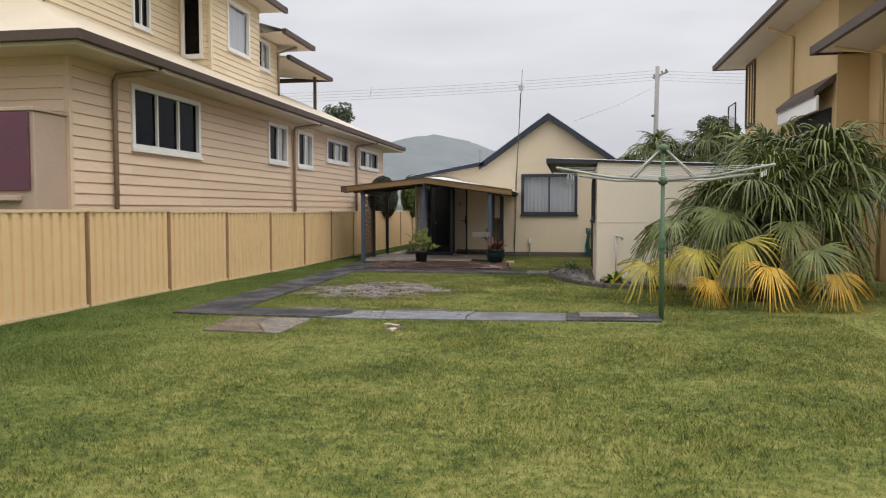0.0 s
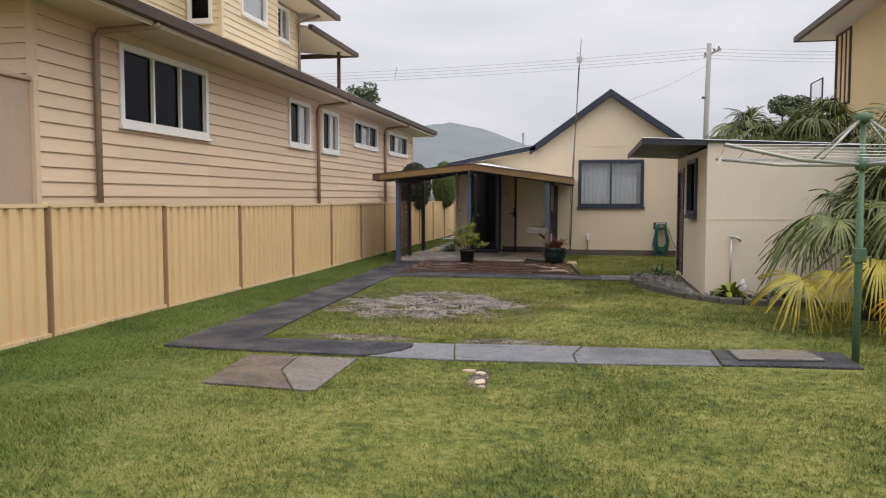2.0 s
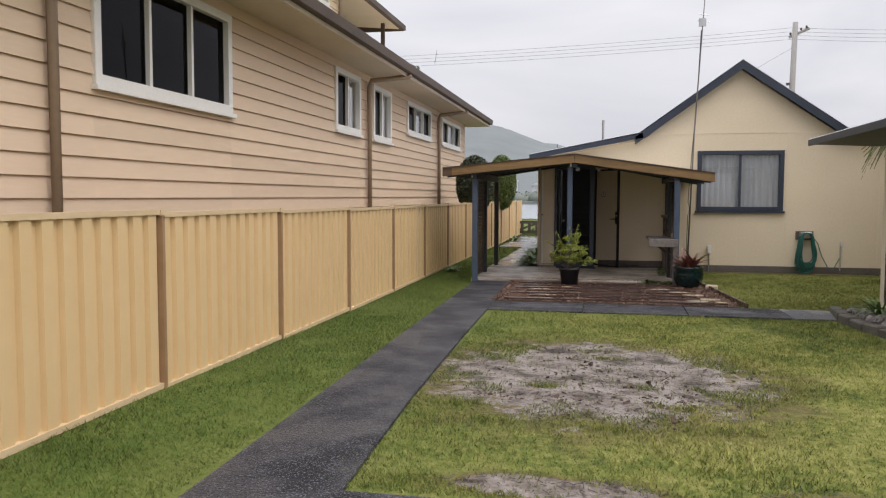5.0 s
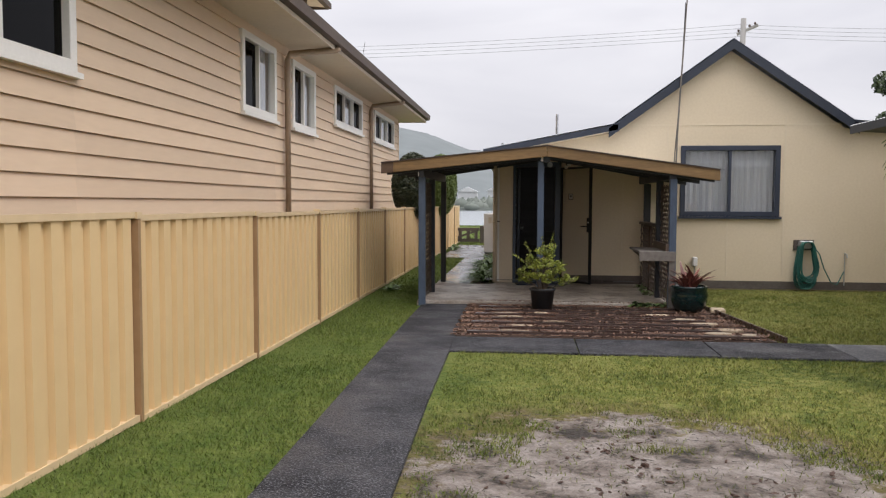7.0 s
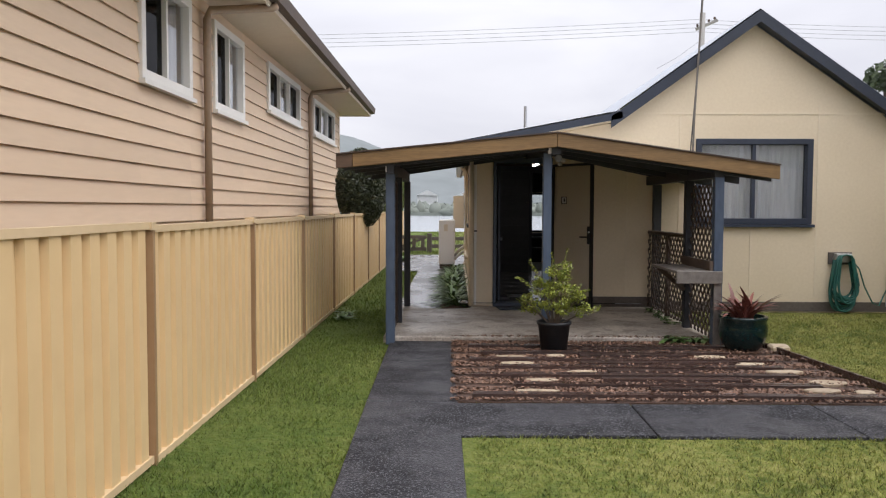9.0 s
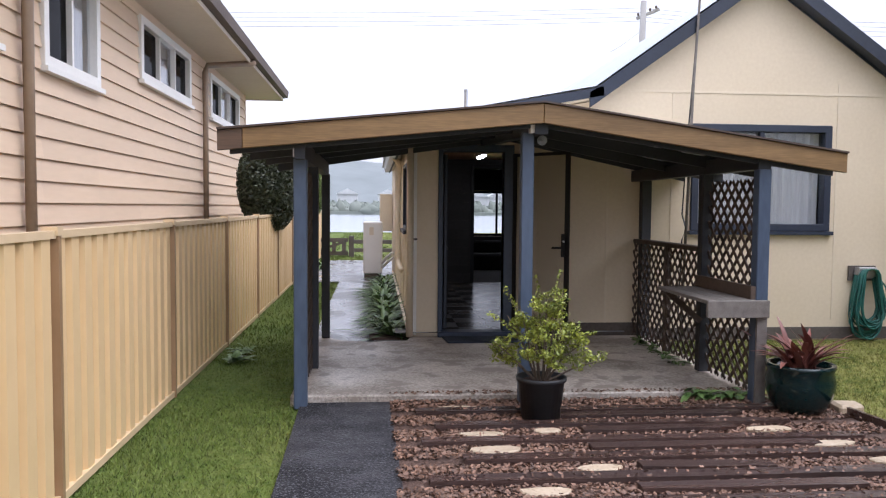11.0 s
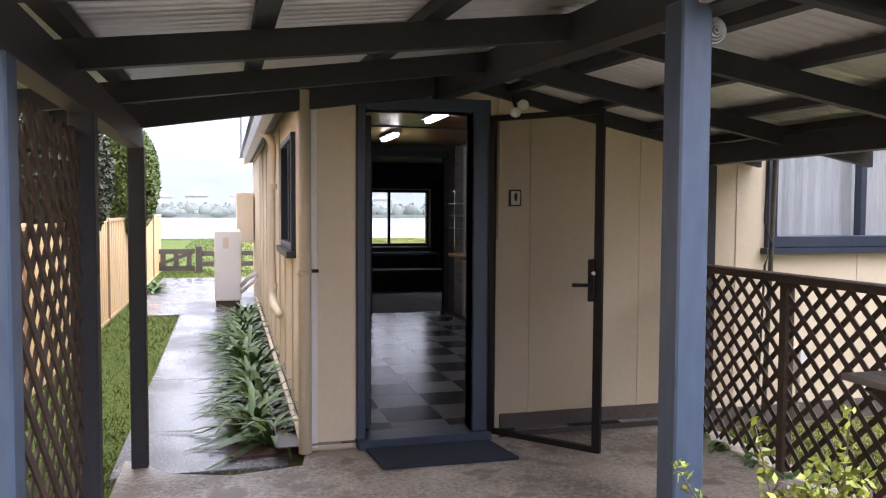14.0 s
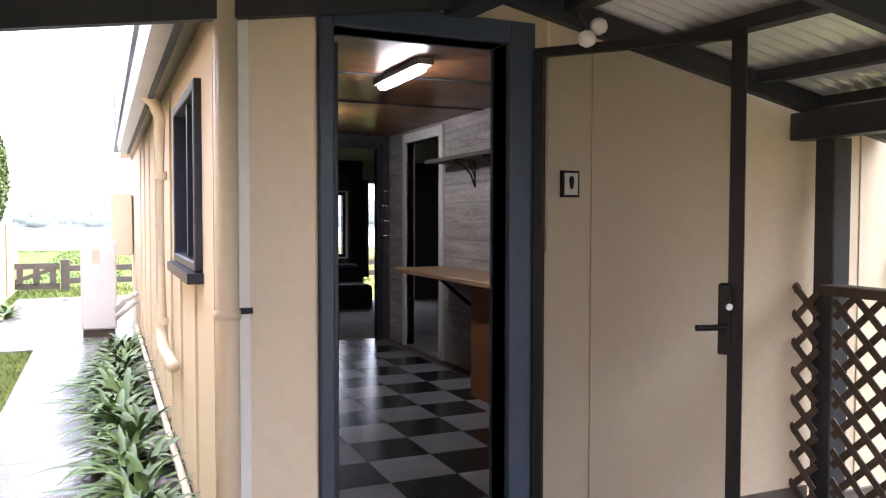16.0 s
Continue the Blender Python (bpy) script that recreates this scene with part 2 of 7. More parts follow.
MAT_LAWN, MAT_BLADE = lawn_ground(), blades_material()
MAT_FENCE = surface("cream_steel_sheet", (0.655, 0.465, 0.245), (0.70, 0.505, 0.272), 0.42, 0.0, 0.8, 6, 0.05, 0.004, 0.02)
MAT_FENCE_RAIL = surface("cream_steel_rail", (0.60, 0.45, 0.27), (0.66, 0.50, 0.31), 0.4, 0.0, 1.5, 9, 0.05, 0.004, 0.02)
MAT_POST_BROWN = surface("brown_steel_post", (0.27, 0.165, 0.085), (0.32, 0.20, 0.11), 0.42, 0, 2, 12, 0.05, 0.004)
MAT_BOARD = surface("tan_weatherboard", (0.635, 0.482, 0.340), (0.69, 0.53, 0.378), 0.62, 0, 0.5, 14, 0.12, 0.004, 0.05, (1, 0.25, 2))
MAT_BOARD_UP = surface("pale_weatherboard", (0.68, 0.555, 0.375), (0.74, 0.61, 0.42), 0.62, 0, 0.5, 14, 0.12, 0.004, 0.04, (1, 0.25, 2))
MAT_SOFFIT = surface("cream_soffit", (0.60, 0.51, 0.40), (0.65, 0.56, 0.44), 0.7, 0, 1, 10, 0.05)
MAT_GUTTER = surface("dark_brown_gutter", (0.075, 0.054, 0.044), (0.105, 0.075, 0.060), 0.6, 0, 1, 20, 0.05, spec=0.25)
MAT_PIPE_TAN = surface("tan_downpipe", (0.25, 0.175, 0.115), (0.29, 0.205, 0.135), 0.4, 0, 2, 20, 0.05)
MAT_WHITE = surface("white_window_frame", (0.78, 0.76, 0.72), (0.72, 0.70, 0.66), 0.4, 0, 2, 30, 0.04)
MAT_ROOF_TAN = surface("tan_roof_sheet", (0.52, 0.44, 0.33), (0.58, 0.50, 0.38), 0.5, 0, 1, 20, 0.1)
# near-black colour that imitates the shade of unlit rooms and recesses
MAT_SHADE_BLACK = surface("unlit_space_black", (0.025, 0.024, 0.024), (0.035, 0.033, 0.032), 0.9, 0, 1, 10, 0.0)
MAT_GLASS = window_glass("window_glass", (0.985, 0.99, 0.99))
# gloss cut to imitate reflections of darker houses; tint darkens the panes
MAT_GLASS_DARK = window_glass("darkened_window_glass", (0.15, 0.155, 0.16), 0.84, 0.3)
MAT_CURTAIN = surface("white_curtain", (0.34, 0.35, 0.375), (0.50, 0.51, 0.53), 0.85, 0, 2, 25, 0.2, 0.01, 0.05, (6, 6, 0.2))
MAT_CREAM = surface("cream_painted_sheet", (0.64, 0.535, 0.385), (0.70, 0.595, 0.44), 0.55, 0, 0.6, 25, 0.06, 0.004, 0.02)
MAT_CREAM_TRIM = surface("cream_trim", (0.66, 0.56, 0.41), (0.71, 0.61, 0.46), 0.5, 0, 1.2, 25, 0.05, 0.003, 0.04)
MAT_SHED = surface("cream_rendered_shed", (0.64, 0.56, 0.44), (0.70, 0.62, 0.50), 0.7, 0, 0.8, 30, 0.15, 0.005, 0.02)
MAT_NAVY = surface("navy_paint", (0.015, 0.021, 0.036), (0.023, 0.031, 0.052), 0.45, 0, 2, 25, 0.15, 0.003, 0.1)
MAT_NAVY_POST = surface("blue_grey_post_paint", (0.046, 0.067, 0.108), (0.072, 0.102, 0.158), 0.45, 0, 3, 30, 0.25, 0.003, 0.1, (1, 1, 0.3))
MAT_NAVY_DOOR = surface("navy_door_frame_paint", (0.028, 0.042, 0.072), (0.042, 0.060, 0.098), 0.42, 0, 2, 25, 0.15, 0.003, 0.1)
MAT_BLUE_FRAME = surface("slate_blue_frame_paint", (0.020, 0.027, 0.046), (0.030, 0.039, 0.064), 0.42, 0, 2, 25, 0.1, 0.003, 0.05)
MAT_BEAM = surface("dark_stained_beam", (0.016, 0.018, 0.024), (0.028, 0.030, 0.038), 0.55, 0, 2, 30, 0.3, 0.004, 0.15)
MAT_LATTICE = surface("dark_brown_lattice", (0.050, 0.034, 0.026), (0.085, 0.058, 0.043), 0.6, 0, 3, 40, 0.3, 0.003, 0.2)
MAT_BENCH = surface("weathered_grey_timber", (0.12, 0.105, 0.095), (0.20, 0.18, 0.16), 0.6, 0, 2.5, 30, 0.4, 0.004, 0.12, (6, 1, 6))
MAT_PINE = surface("raw_pine_fascia", (0.155, 0.090, 0.034), (0.27, 0.162, 0.064), 0.5, 0, 1.3, 16, 0.2, 0.003, 0.05, (0.6, 6, 9))
MAT_PINE_OLD = surface("stained_pine_end", (0.075, 0.045, 0.028), (0.12, 0.07, 0.042), 0.5, 0, 1.3, 16, 0.2, 0.003, 0.05, (0.6, 6, 9))
MAT_IRON = surface("galvanised_iron", (0.74, 0.75, 0.75), (0.84, 0.84, 0.83), 0.3, 0.45, 1.2, 18, 0.06, 0.003, 0.06)
MAT_IRON_ROOF = surface("grey_blue_roof_iron", (0.36, 0.39, 0.44), (0.42, 0.45, 0.50), 0.4, 0.2, 1, 20, 0.06)
# pale specks on the paths: stone grains plus painted glints of wet concrete
MAT_PATH = surface("wet_dark_concrete", (0.006, 0.006, 0.008), (0.042, 0.041, 0.047), 0.8, 0, 1.6, 60, 1.0, 0.012, 0.1, spec=0.25, wet=0.40, speck=((0.12, 0.12, 0.132), 80, 0.56))
MAT_PATH_LIGHT = surface("wet_grey_concrete", (0.030, 0.031, 0.036), (0.19, 0.193, 0.21), 0.6, 0, 1.1, 65, 0.9, 0.008, 0.2, wet=0.2, speck=((0.25, 0.25, 0.265), 80, 0.57))
MAT_SIDE_PATH = surface("wet_side_path_concrete", (0.10, 0.10, 0.105), (0.23, 0.23, 0.235), 0.42, 0, 1.6, 55, 0.45, 0.005, 0.1, (1, 0.6, 1), wet=0.14, speck=((0.36, 0.355, 0.34), 55, 0.58))
MAT_SLAB = surface("patio_concrete", (0.17, 0.143, 0.118), (0.56, 0.50, 0.435), 0.6, 0, 1.2, 45, 0.4, 0.005, 0.05, wet=0.4, speck=((0.22, 0.185, 0.152), 5, 0.56))
MAT_PAVER = surface("brown_stained_paver", (0.052, 0.038, 0.031), (0.15, 0.122, 0.102), 0.45, 0, 2.5, 40, 0.3, 0.004, 0.25, wet=0.2)
MAT_PAVER_PALE = surface("grey_broken_paver", (0.105, 0.088, 0.077), (0.235, 0.213, 0.195), 0.45, 0, 2.5, 40, 0.3, 0.004, 0.1, wet=0.2)
MAT_SLEEPER = surface("dark_red_brown_sleeper", (0.030, 0.018, 0.016), (0.068, 0.040, 0.033), 0.42, 0, 2, 28, 0.5, 0.006, 0.25, (0.5, 6, 6), wet=0.2)
MAT_CHIP = surface("bark_chip", (0.115, 0.058, 0.036), (0.21, 0.12, 0.078), 0.6, 0, 6, 60, 0.3, 0.004, 0.55, island=True)
MAT_STEP_STONE = surface("pale_sandstone_slab", (0.34, 0.255, 0.165), (0.48, 0.395, 0.29), 0.55, 0, 4, 40, 0.4, 0.004, 0.2)
MAT_MULCH = surface("damp_mulch_bed", (0.055, 0.030, 0.022), (0.11, 0.062, 0.043), 0.7, 0, 6, 60, 0.8, 0.02)
MAT_SCREEN = surface("black_steel_screen_frame", (0.006, 0.006, 0.007), (0.010, 0.010, 0.012), 0.5, 0.0, 2, 20, 0.05, spec=0.3)
MAT_MESH = fine_mesh("black_insect_mesh", 0.66)
MAT_PLINTH = surface("dark_base_board", (0.085, 0.068, 0.058), (0.13, 0.11, 0.095), 0.75, 0, 2, 30, 0.2)
MAT_MATTING = surface("dark_blue_doormat", (0.018, 0.026, 0.042), (0.032, 0.042, 0.062), 0.95, 0, 3, 200, 0.8, 0.004)
MAT_LEAF_DARK = leaf_material("strap_leaf", (0.035, 0.075, 0.016), (0.15, 0.235, 0.07))
MAT_LEAF_SHRUB = leaf_material("shrub_leaf", (0.06, 0.09, 0.010), (0.36, 0.40, 0.055))
MAT_LEAF_HEDGE = leaf_material("hedge_leaf", (0.018, 0.05, 0.010), (0.075, 0.14, 0.03))
MAT_LEAF_CLIPPED = leaf_material("clipped_tree_leaf", (0.045, 0.075, 0.016), (0.17, 0.23, 0.06), 0.55)
MAT_LEAF_DUSK = leaf_material("dark_bronze_leaf", (0.012, 0.018, 0.008), (0.055, 0.065, 0.028), 0.55)
MAT_LEAF_TREE = leaf_material("tree_leaf", (0.03, 0.05, 0.022), (0.09, 0.12, 0.055))
MAT_LEAF_RED = leaf_material("bromeliad_leaf", (0.10, 0.03, 0.028), (0.25, 0.09, 0.065))
MAT_PALM = leaf_material("palm_leaf_green", (0.012, 0.026, 0.005), (0.18, 0.205, 0.045), 0.52)
MAT_PALM_YELLOW = leaf_material("palm_leaf_yellowing", (0.06, 0.078, 0.010), (0.44, 0.345, 0.028), 0.5)
MAT_PALM_ORANGE = leaf_material("palm_leaf_dying", (0.28, 0.15, 0.015), (0.66, 0.40, 0.03), 0.5)
MAT_BARK = surface("brown_bark", (0.075, 0.055, 0.04), (0.13, 0.10, 0.075), 0.85, 0, 5, 40, 0.8, 0.02)
MAT_HOIST = surface("green_hoist_paint", (0.060, 0.115, 0.060), (0.095, 0.16, 0.088), 0.5, 0.1, 4, 40, 0.2, 0.002)
MAT_HOIST_ARM = surface("worn_galvanised_arm", (0.30, 0.31, 0.27), (0.40, 0.41, 0.37), 0.45, 0.4, 5, 50, 0.2, 0.002)
MAT_POT_BLACK = surface("black_plastic_pot", (0.012, 0.013, 0.016), (0.022, 0.023, 0.027), 0.45, 0, 4, 40, 0.1)
MAT_POT_TEAL = surface("teal_glazed_pot", (0.002, 0.012, 0.013), (0.004, 0.020, 0.021), 0.12, 0, 4, 30, 0.05)
MAT_HOSE = surface("green_hose", (0.012, 0.085, 0.070), (0.022, 0.125, 0.10), 0.45, 0, 8, 60, 0.1)
MAT_METAL = surface("grey_metal", (0.42, 0.42, 0.42), (0.5, 0.5, 0.5), 0.35, 0.8, 4, 40, 0.05)
MAT_POLE = surface("grey_timber_pole", (0.26, 0.25, 0.24), (0.36, 0.35, 0.335), 0.8, 0, 1, 25, 0.3, 0.01, 0.05, (6, 6, 0.4))
MAT_WIRE = surface("wire", (0.16, 0.165, 0.18), (0.2, 0.2, 0.22), 0.6, 0.2, 1, 10, 0)
MAT_TAN_HOUSE = surface("ochre_render", (0.54, 0.385, 0.19), (0.59, 0.43, 0.22), 0.8, 0, 0.6, 30, 0.2, 0.004, 0.03)
MAT_PURPLE = surface("plum_painted_door", (0.105, 0.035, 0.055), (0.13, 0.045, 0.068), 0.5, 0, 1.5, 20, 0.05)
MAT_TAUPE = surface("taupe_cabinet", (0.40, 0.30, 0.22), (0.45, 0.34, 0.255), 0.6, 0, 1, 25, 0.05)
MAT_AC = surface("off_white_plastic", (0.66, 0.64, 0.62), (0.71, 0.69, 0.67), 0.45, 0, 3, 30, 0.03)
MAT_ROCK = surface("grey_pebble", (0.16, 0.15, 0.14), (0.30, 0.28, 0.26), 0.7, 0, 8, 40, 0.3, 0.004, 0.3)
MAT_KERB = surface("mossy_bed_edging", (0.065, 0.06, 0.05), (0.12, 0.11, 0.092), 0.8, 0, 3, 40, 0.5, 0.01)
MAT_GATE = surface("dark_weathered_rail", (0.050, 0.040, 0.034), (0.085, 0.070, 0.06), 0.75, 0, 2, 30, 0.4, 0.006, 0.15)
MAT_TILE_BLACK = surface("black_vinyl_tile", (0.012, 0.012, 0.014), (0.025, 0.025, 0.028), 0.22, 0, 3, 60, 0.04, 0.002)
MAT_TILE_GREY = surface("grey_vinyl_tile", (0.19, 0.19, 0.205), (0.25, 0.25, 0.262), 0.22, 0, 3, 60, 0.04, 0.002)
MAT_WASH = surface("grey_washed_panelling", (0.22, 0.19, 0.175), (0.52, 0.49, 0.47), 0.65, 0, 2.2, 22, 0.12, 0.004, 0.1, (1, 0.6, 7))
MAT_CEIL = surface("varnished_brown_ceiling", (0.15, 0.058, 0.018), (0.36, 0.17, 0.06), 0.35, 0, 2.5, 14, 0.15, 0.004, 0.05)
MAT_CARPET = surface("grey_carpet", (0.16, 0.155, 0.15), (0.21, 0.20, 0.195), 0.95, 0, 3, 150, 0.6)
MAT_COUNTER = surface("tan_timber_counter", (0.34, 0.22, 0.11), (0.42, 0.28, 0.15), 0.35, 0, 2, 30, 0.1, 0.003, 0.05, (6, 0.6, 6))
MAT_CUPBOARD = surface("orange_brown_cupboard", (0.22, 0.085, 0.03), (0.29, 0.12, 0.045), 0.4, 0, 2, 30, 0.1, 0.003, 0.05, (6, 6, 0.6))
# dark tone: shade of dim rooms put into the colour, also ceiling strips
MAT_INNER_DARK = surface("room_shade_and_trim_dark", (0.055, 0.055, 0.06), (0.075, 0.073, 0.078), 0.8, 0, 1, 20, 0.05)
MAT_BLACK = surface("black_cloth", (0.012, 0.012, 0.014), (0.02, 0.02, 0.022), 0.9, 0, 4, 40, 0.2)
MAT_TUBE = glowing("fluorescent_tube", (1.0, 0.95, 0.86), 11.0)
MAT_WATER = surface("grey_lake_water", (0.30, 0.33, 0.36), (0.36, 0.39, 0.42), 0.18, 0, 0.02, 0.6, 0.25, 0.05, 0)
# distant greens greyed and paled: haze is mixed into these base colours
MAT_SHORE = leaf_material("hazy_shore_trees", (0.135, 0.155, 0.135), (0.20, 0.22, 0.195), 0.95, scale=0.2)
MAT_HILL = leaf_material("mist_tinted_hill_woods", (0.115, 0.132, 0.135), (0.175, 0.195, 0.20), 0.95, scale=0.05)
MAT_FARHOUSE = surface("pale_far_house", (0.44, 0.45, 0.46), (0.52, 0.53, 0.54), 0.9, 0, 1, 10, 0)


# ---- mesh building ----
class Build:
    """Gathers corners and faces of one mesh, in the place's own coordinates."""

    def __init__(self):
        self.v, self.f = [], []

    def add(self, vs, fs):
        n = len(self.v)
        self.v += [tuple(p) for p in vs]
        self.f += [tuple(i + n for i in f) for f in fs]
        return self

    def box(self, x0, x1, y0, y1, z0, z1):
        return self.add([(x, y, z) for z in (z0, z1) for y in (y0, y1) for x in (x0, x1)],
                        [(0, 2, 3, 1), (4, 5, 7, 6), (0, 1, 5, 4), (2, 6, 7, 3), (0, 4, 6, 2), (1, 3, 7, 5)])

    def bar(self, a, b, w, h, up=(0, 0, 1)):
        """A straight square bar from a to b, w wide and h high."""
        a, b = Vector(a), Vector(b)
        d = (b - a).normalized()
        s = d.cross(Vector(up))
        s = s.normalized() if s.length > 1e-5 else Vector((1, 0, 0))
        u = s.cross(d).normalized()
        vs = [p + s * (i * w / 2) + u * (j * h / 2) for p in (a, b) for i, j in ((-1, -1), (1, -1), (1, 1), (-1, 1))]
        return self.add(vs, [(0, 1, 2, 3), (7, 6, 5, 4), (0, 4, 5, 1), (1, 5, 6, 2), (2, 6, 7, 3), (3, 7, 4, 0)])

    def tube(self, pts, r, n=8, cap=True):
        """A round rod along points; r is one radius or one for each point."""
        pts = [Vector(p) for p in pts]
        rs = r if isinstance(r, (list, tuple)) else [r] * len(pts)
        rings = []
        for i, p in enumerate(pts):
            d = (pts[min(i + 1, len(pts) - 1)] - pts[max(i - 1, 0)]).normalized()
            s = d.cross(Vector((0, 0, 1)))
            s = s.normalized() if s.length > 1e-4 else Vector((1, 0, 0))
            u = s.cross(d)
            rings.append([p + (s * math.cos(k * math.tau / n) + u * math.sin(k * math.tau / n)) * rs[i] for k in range(n)])
        fs = [(i * n + k, i * n + (k + 1) % n, (i + 1) * n + (k + 1) % n, (i + 1) * n + k) for i in range(len(pts) - 1) for k in range(n)]
        if cap:
            fs += [tuple(range(n - 1, -1, -1)), tuple((len(pts) - 1) * n + k for k in range(n))]
        return self.add([q for ring in rings for q in ring], fs)

    def lathe(self, x, y, prof, n=24):
        """A turned body on an upright axis; prof: (radius, height) from the bottom up."""
        vs = [(x + r * math.cos(k * math.tau / n), y + r * math.sin(k * math.tau / n), z) for r, z in prof for k in range(n)]
        fs = [(i * n + k, i * n + (k + 1) % n, (i + 1) * n + (k + 1) % n, (i + 1) * n + k) for i in range(len(prof) - 1) for k in range(n)]
        return self.add(vs, fs + [tuple(range(n - 1, -1, -1)), tuple((len(prof) - 1) * n + k for k in range(n))])

    def prism(self, poly, axis, a, b):
        """A flat outline (pairs in the two other axes) drawn out along axis from a to b."""
        def put(p, q):
            return {"x": (q, p[0], p[1]), "y": (p[0], q, p[1]), "z": (p[0], p[1], q)}[axis]
        n = len(poly)
        vs = [put(p, q) for q in (a, b) for p in poly]
        return self.add(vs, [tuple(range(n)), tuple(range(2 * n - 1, n - 1, -1))] + [(i, i + n, (i + 1) % n + n, (i + 1) % n) for i in range(n)])


ORIGIN = {}


def thing(name, at=(0, 0, 0), label="", category="", group="", kind=""):
    ob = new(name)
    ob.empty_display_size = 0.1
    ob.location = at
    ORIGIN[ob.name] = Vector(at)
    return tagged(ob, label, category, group, kind)


def mesh_of(name, b, material, origin=(0, 0, 0), smooth=False, weld=False):
    me = bpy.data.meshes.new(name)
    o = Vector(origin)
    me.from_pydata([Vector(p) - o for p in b.v], [], b.f)
    me.materials.append(material)
    bm = bmesh.new()
    bm.from_mesh(me)
    if weld:
        bmesh.ops.remove_doubles(bm, verts=bm.verts, dist=0.0005)
    bmesh.ops.recalc_face_normals(bm, faces=bm.faces)
    bm.to_mesh(me)
    bm.free()
    if smooth:
        me.shade_smooth()
    return me


def part(name, b, material, parent, label="", bevel=0.0, smooth=False):
    o = ORIGIN[parent.name]
    ob = new(name, mesh_of(name, b, material, o, smooth, "wall" in name or name in ("timber", "roof")))
    ob.parent = parent
    ORIGIN[ob.name] = o
    if bevel:
        md = ob.modifiers.new("edge", "BEVEL")
        md.width, md.segments, md.limit_method = bevel, 1, "ANGLE"
    return tagged(ob, label)


def solid(name, b, material, label="", category="", kind="structure", bevel=0.0, smooth=False, group=""):
    """A top-level object of one mesh."""
    ob = new(name, mesh_of(name, b, material, (0, 0, 0), smooth))
    ORIGIN[ob.name] = Vector((0, 0, 0))
    if bevel:
        md = ob.modifiers.new("edge", "BEVEL")
        md.width, md.segments, md.limit_method = bevel, 1, "ANGLE"
    return tagged(ob, label, category, group, kind)


def raw(name, verts, faces, material, smooth=False):
    """A large mesh straight from arrays."""
    me = bpy.data.meshes.new(name)
    verts, faces = np.asarray(verts, dtype=np.float32), np.asarray(faces, dtype=np.int32)
    k = faces.shape[1]
    me.vertices.add(len(verts))
    me.vertices.foreach_set("co", verts.ravel())
    me.loops.add(faces.size)
    me.loops.foreach_set("vertex_index", faces.ravel())
    me.polygons.add(len(faces))
    me.polygons.foreach_set("loop_start", np.arange(len(faces), dtype=np.int32) * k)
    me.update(calc_edges=True)
    me.materials.append(material)
    return me


def split(u0, u1, v0, v1, holes):
    """Rectangles that fill u0..u1 by v0..v1 but for the holes (u0, u1, v0, v1)."""
    us = sorted({u0, u1, *[h[i] for h in holes for i in (0, 1) if u0 < h[i] < u1]})
    out = []
    for a, b in zip(us, us[1:]):
        cuts = sorted((h[2], h[3]) for h in holes if h[0] <= a + 1e-6 and h[1] >= b - 1e-6)
        z = v0
        for c, d in cuts:
            if c > z:
                out.append((a, b, z, min(c, v1)))
            z = max(z, d)
        if z < v1:
            out.append((a, b, z, v1))
    return out


# ---- ground, water and distance ----
def make_ground():
    xs = sorted({*np.linspace(-12, 9, 85).round(3), -400, -150, -60, -30, -20, 15, 25, 50, 140, 400})
    ys = sorted({*np.linspace(-6, 30, 145).round(3), -300, -80, -30, -12, 34, 40, 50, 58, 63, 66, 69, 80, 110})
    vs, fs = [], []
    for y in ys:
        for x in xs:
            z = 0.012 * noise.noise((x * 0.7, y * 0.7, 3.1)) if abs(x + 1) < 12 and y < 32 else 0.0
            if x < -5.6 and 4 < y < 20:
                z += 0.07 * min(1, (-5.6 - x) / 0.8) * max(0, min(1, (18 - y) / 6))
            if y > 63:
                z = -0.15 * (y - 63)
            vs.append((x, y, max(z - 0.005, -4)))
    n = len(xs)
    fs = [(j * n + i, j * n + i + 1, (j + 1) * n + i + 1, (j + 1) * n + i) for j in range(len(ys) - 1) for i in range(n - 1)]
    me = raw("ground", vs, fs, MAT_LAWN)
    me.shade_smooth()
    tagged(new("ground", me), "patchy green and straw-coloured mown lawn with bare muddy soil", "ground", kind="structure")


make_ground()
solid("water", Build().box(-1500, 1500, 62, 1400, -3.2, -0.3), MAT_WATER, "calm grey lake under an overcast sky", "lake")


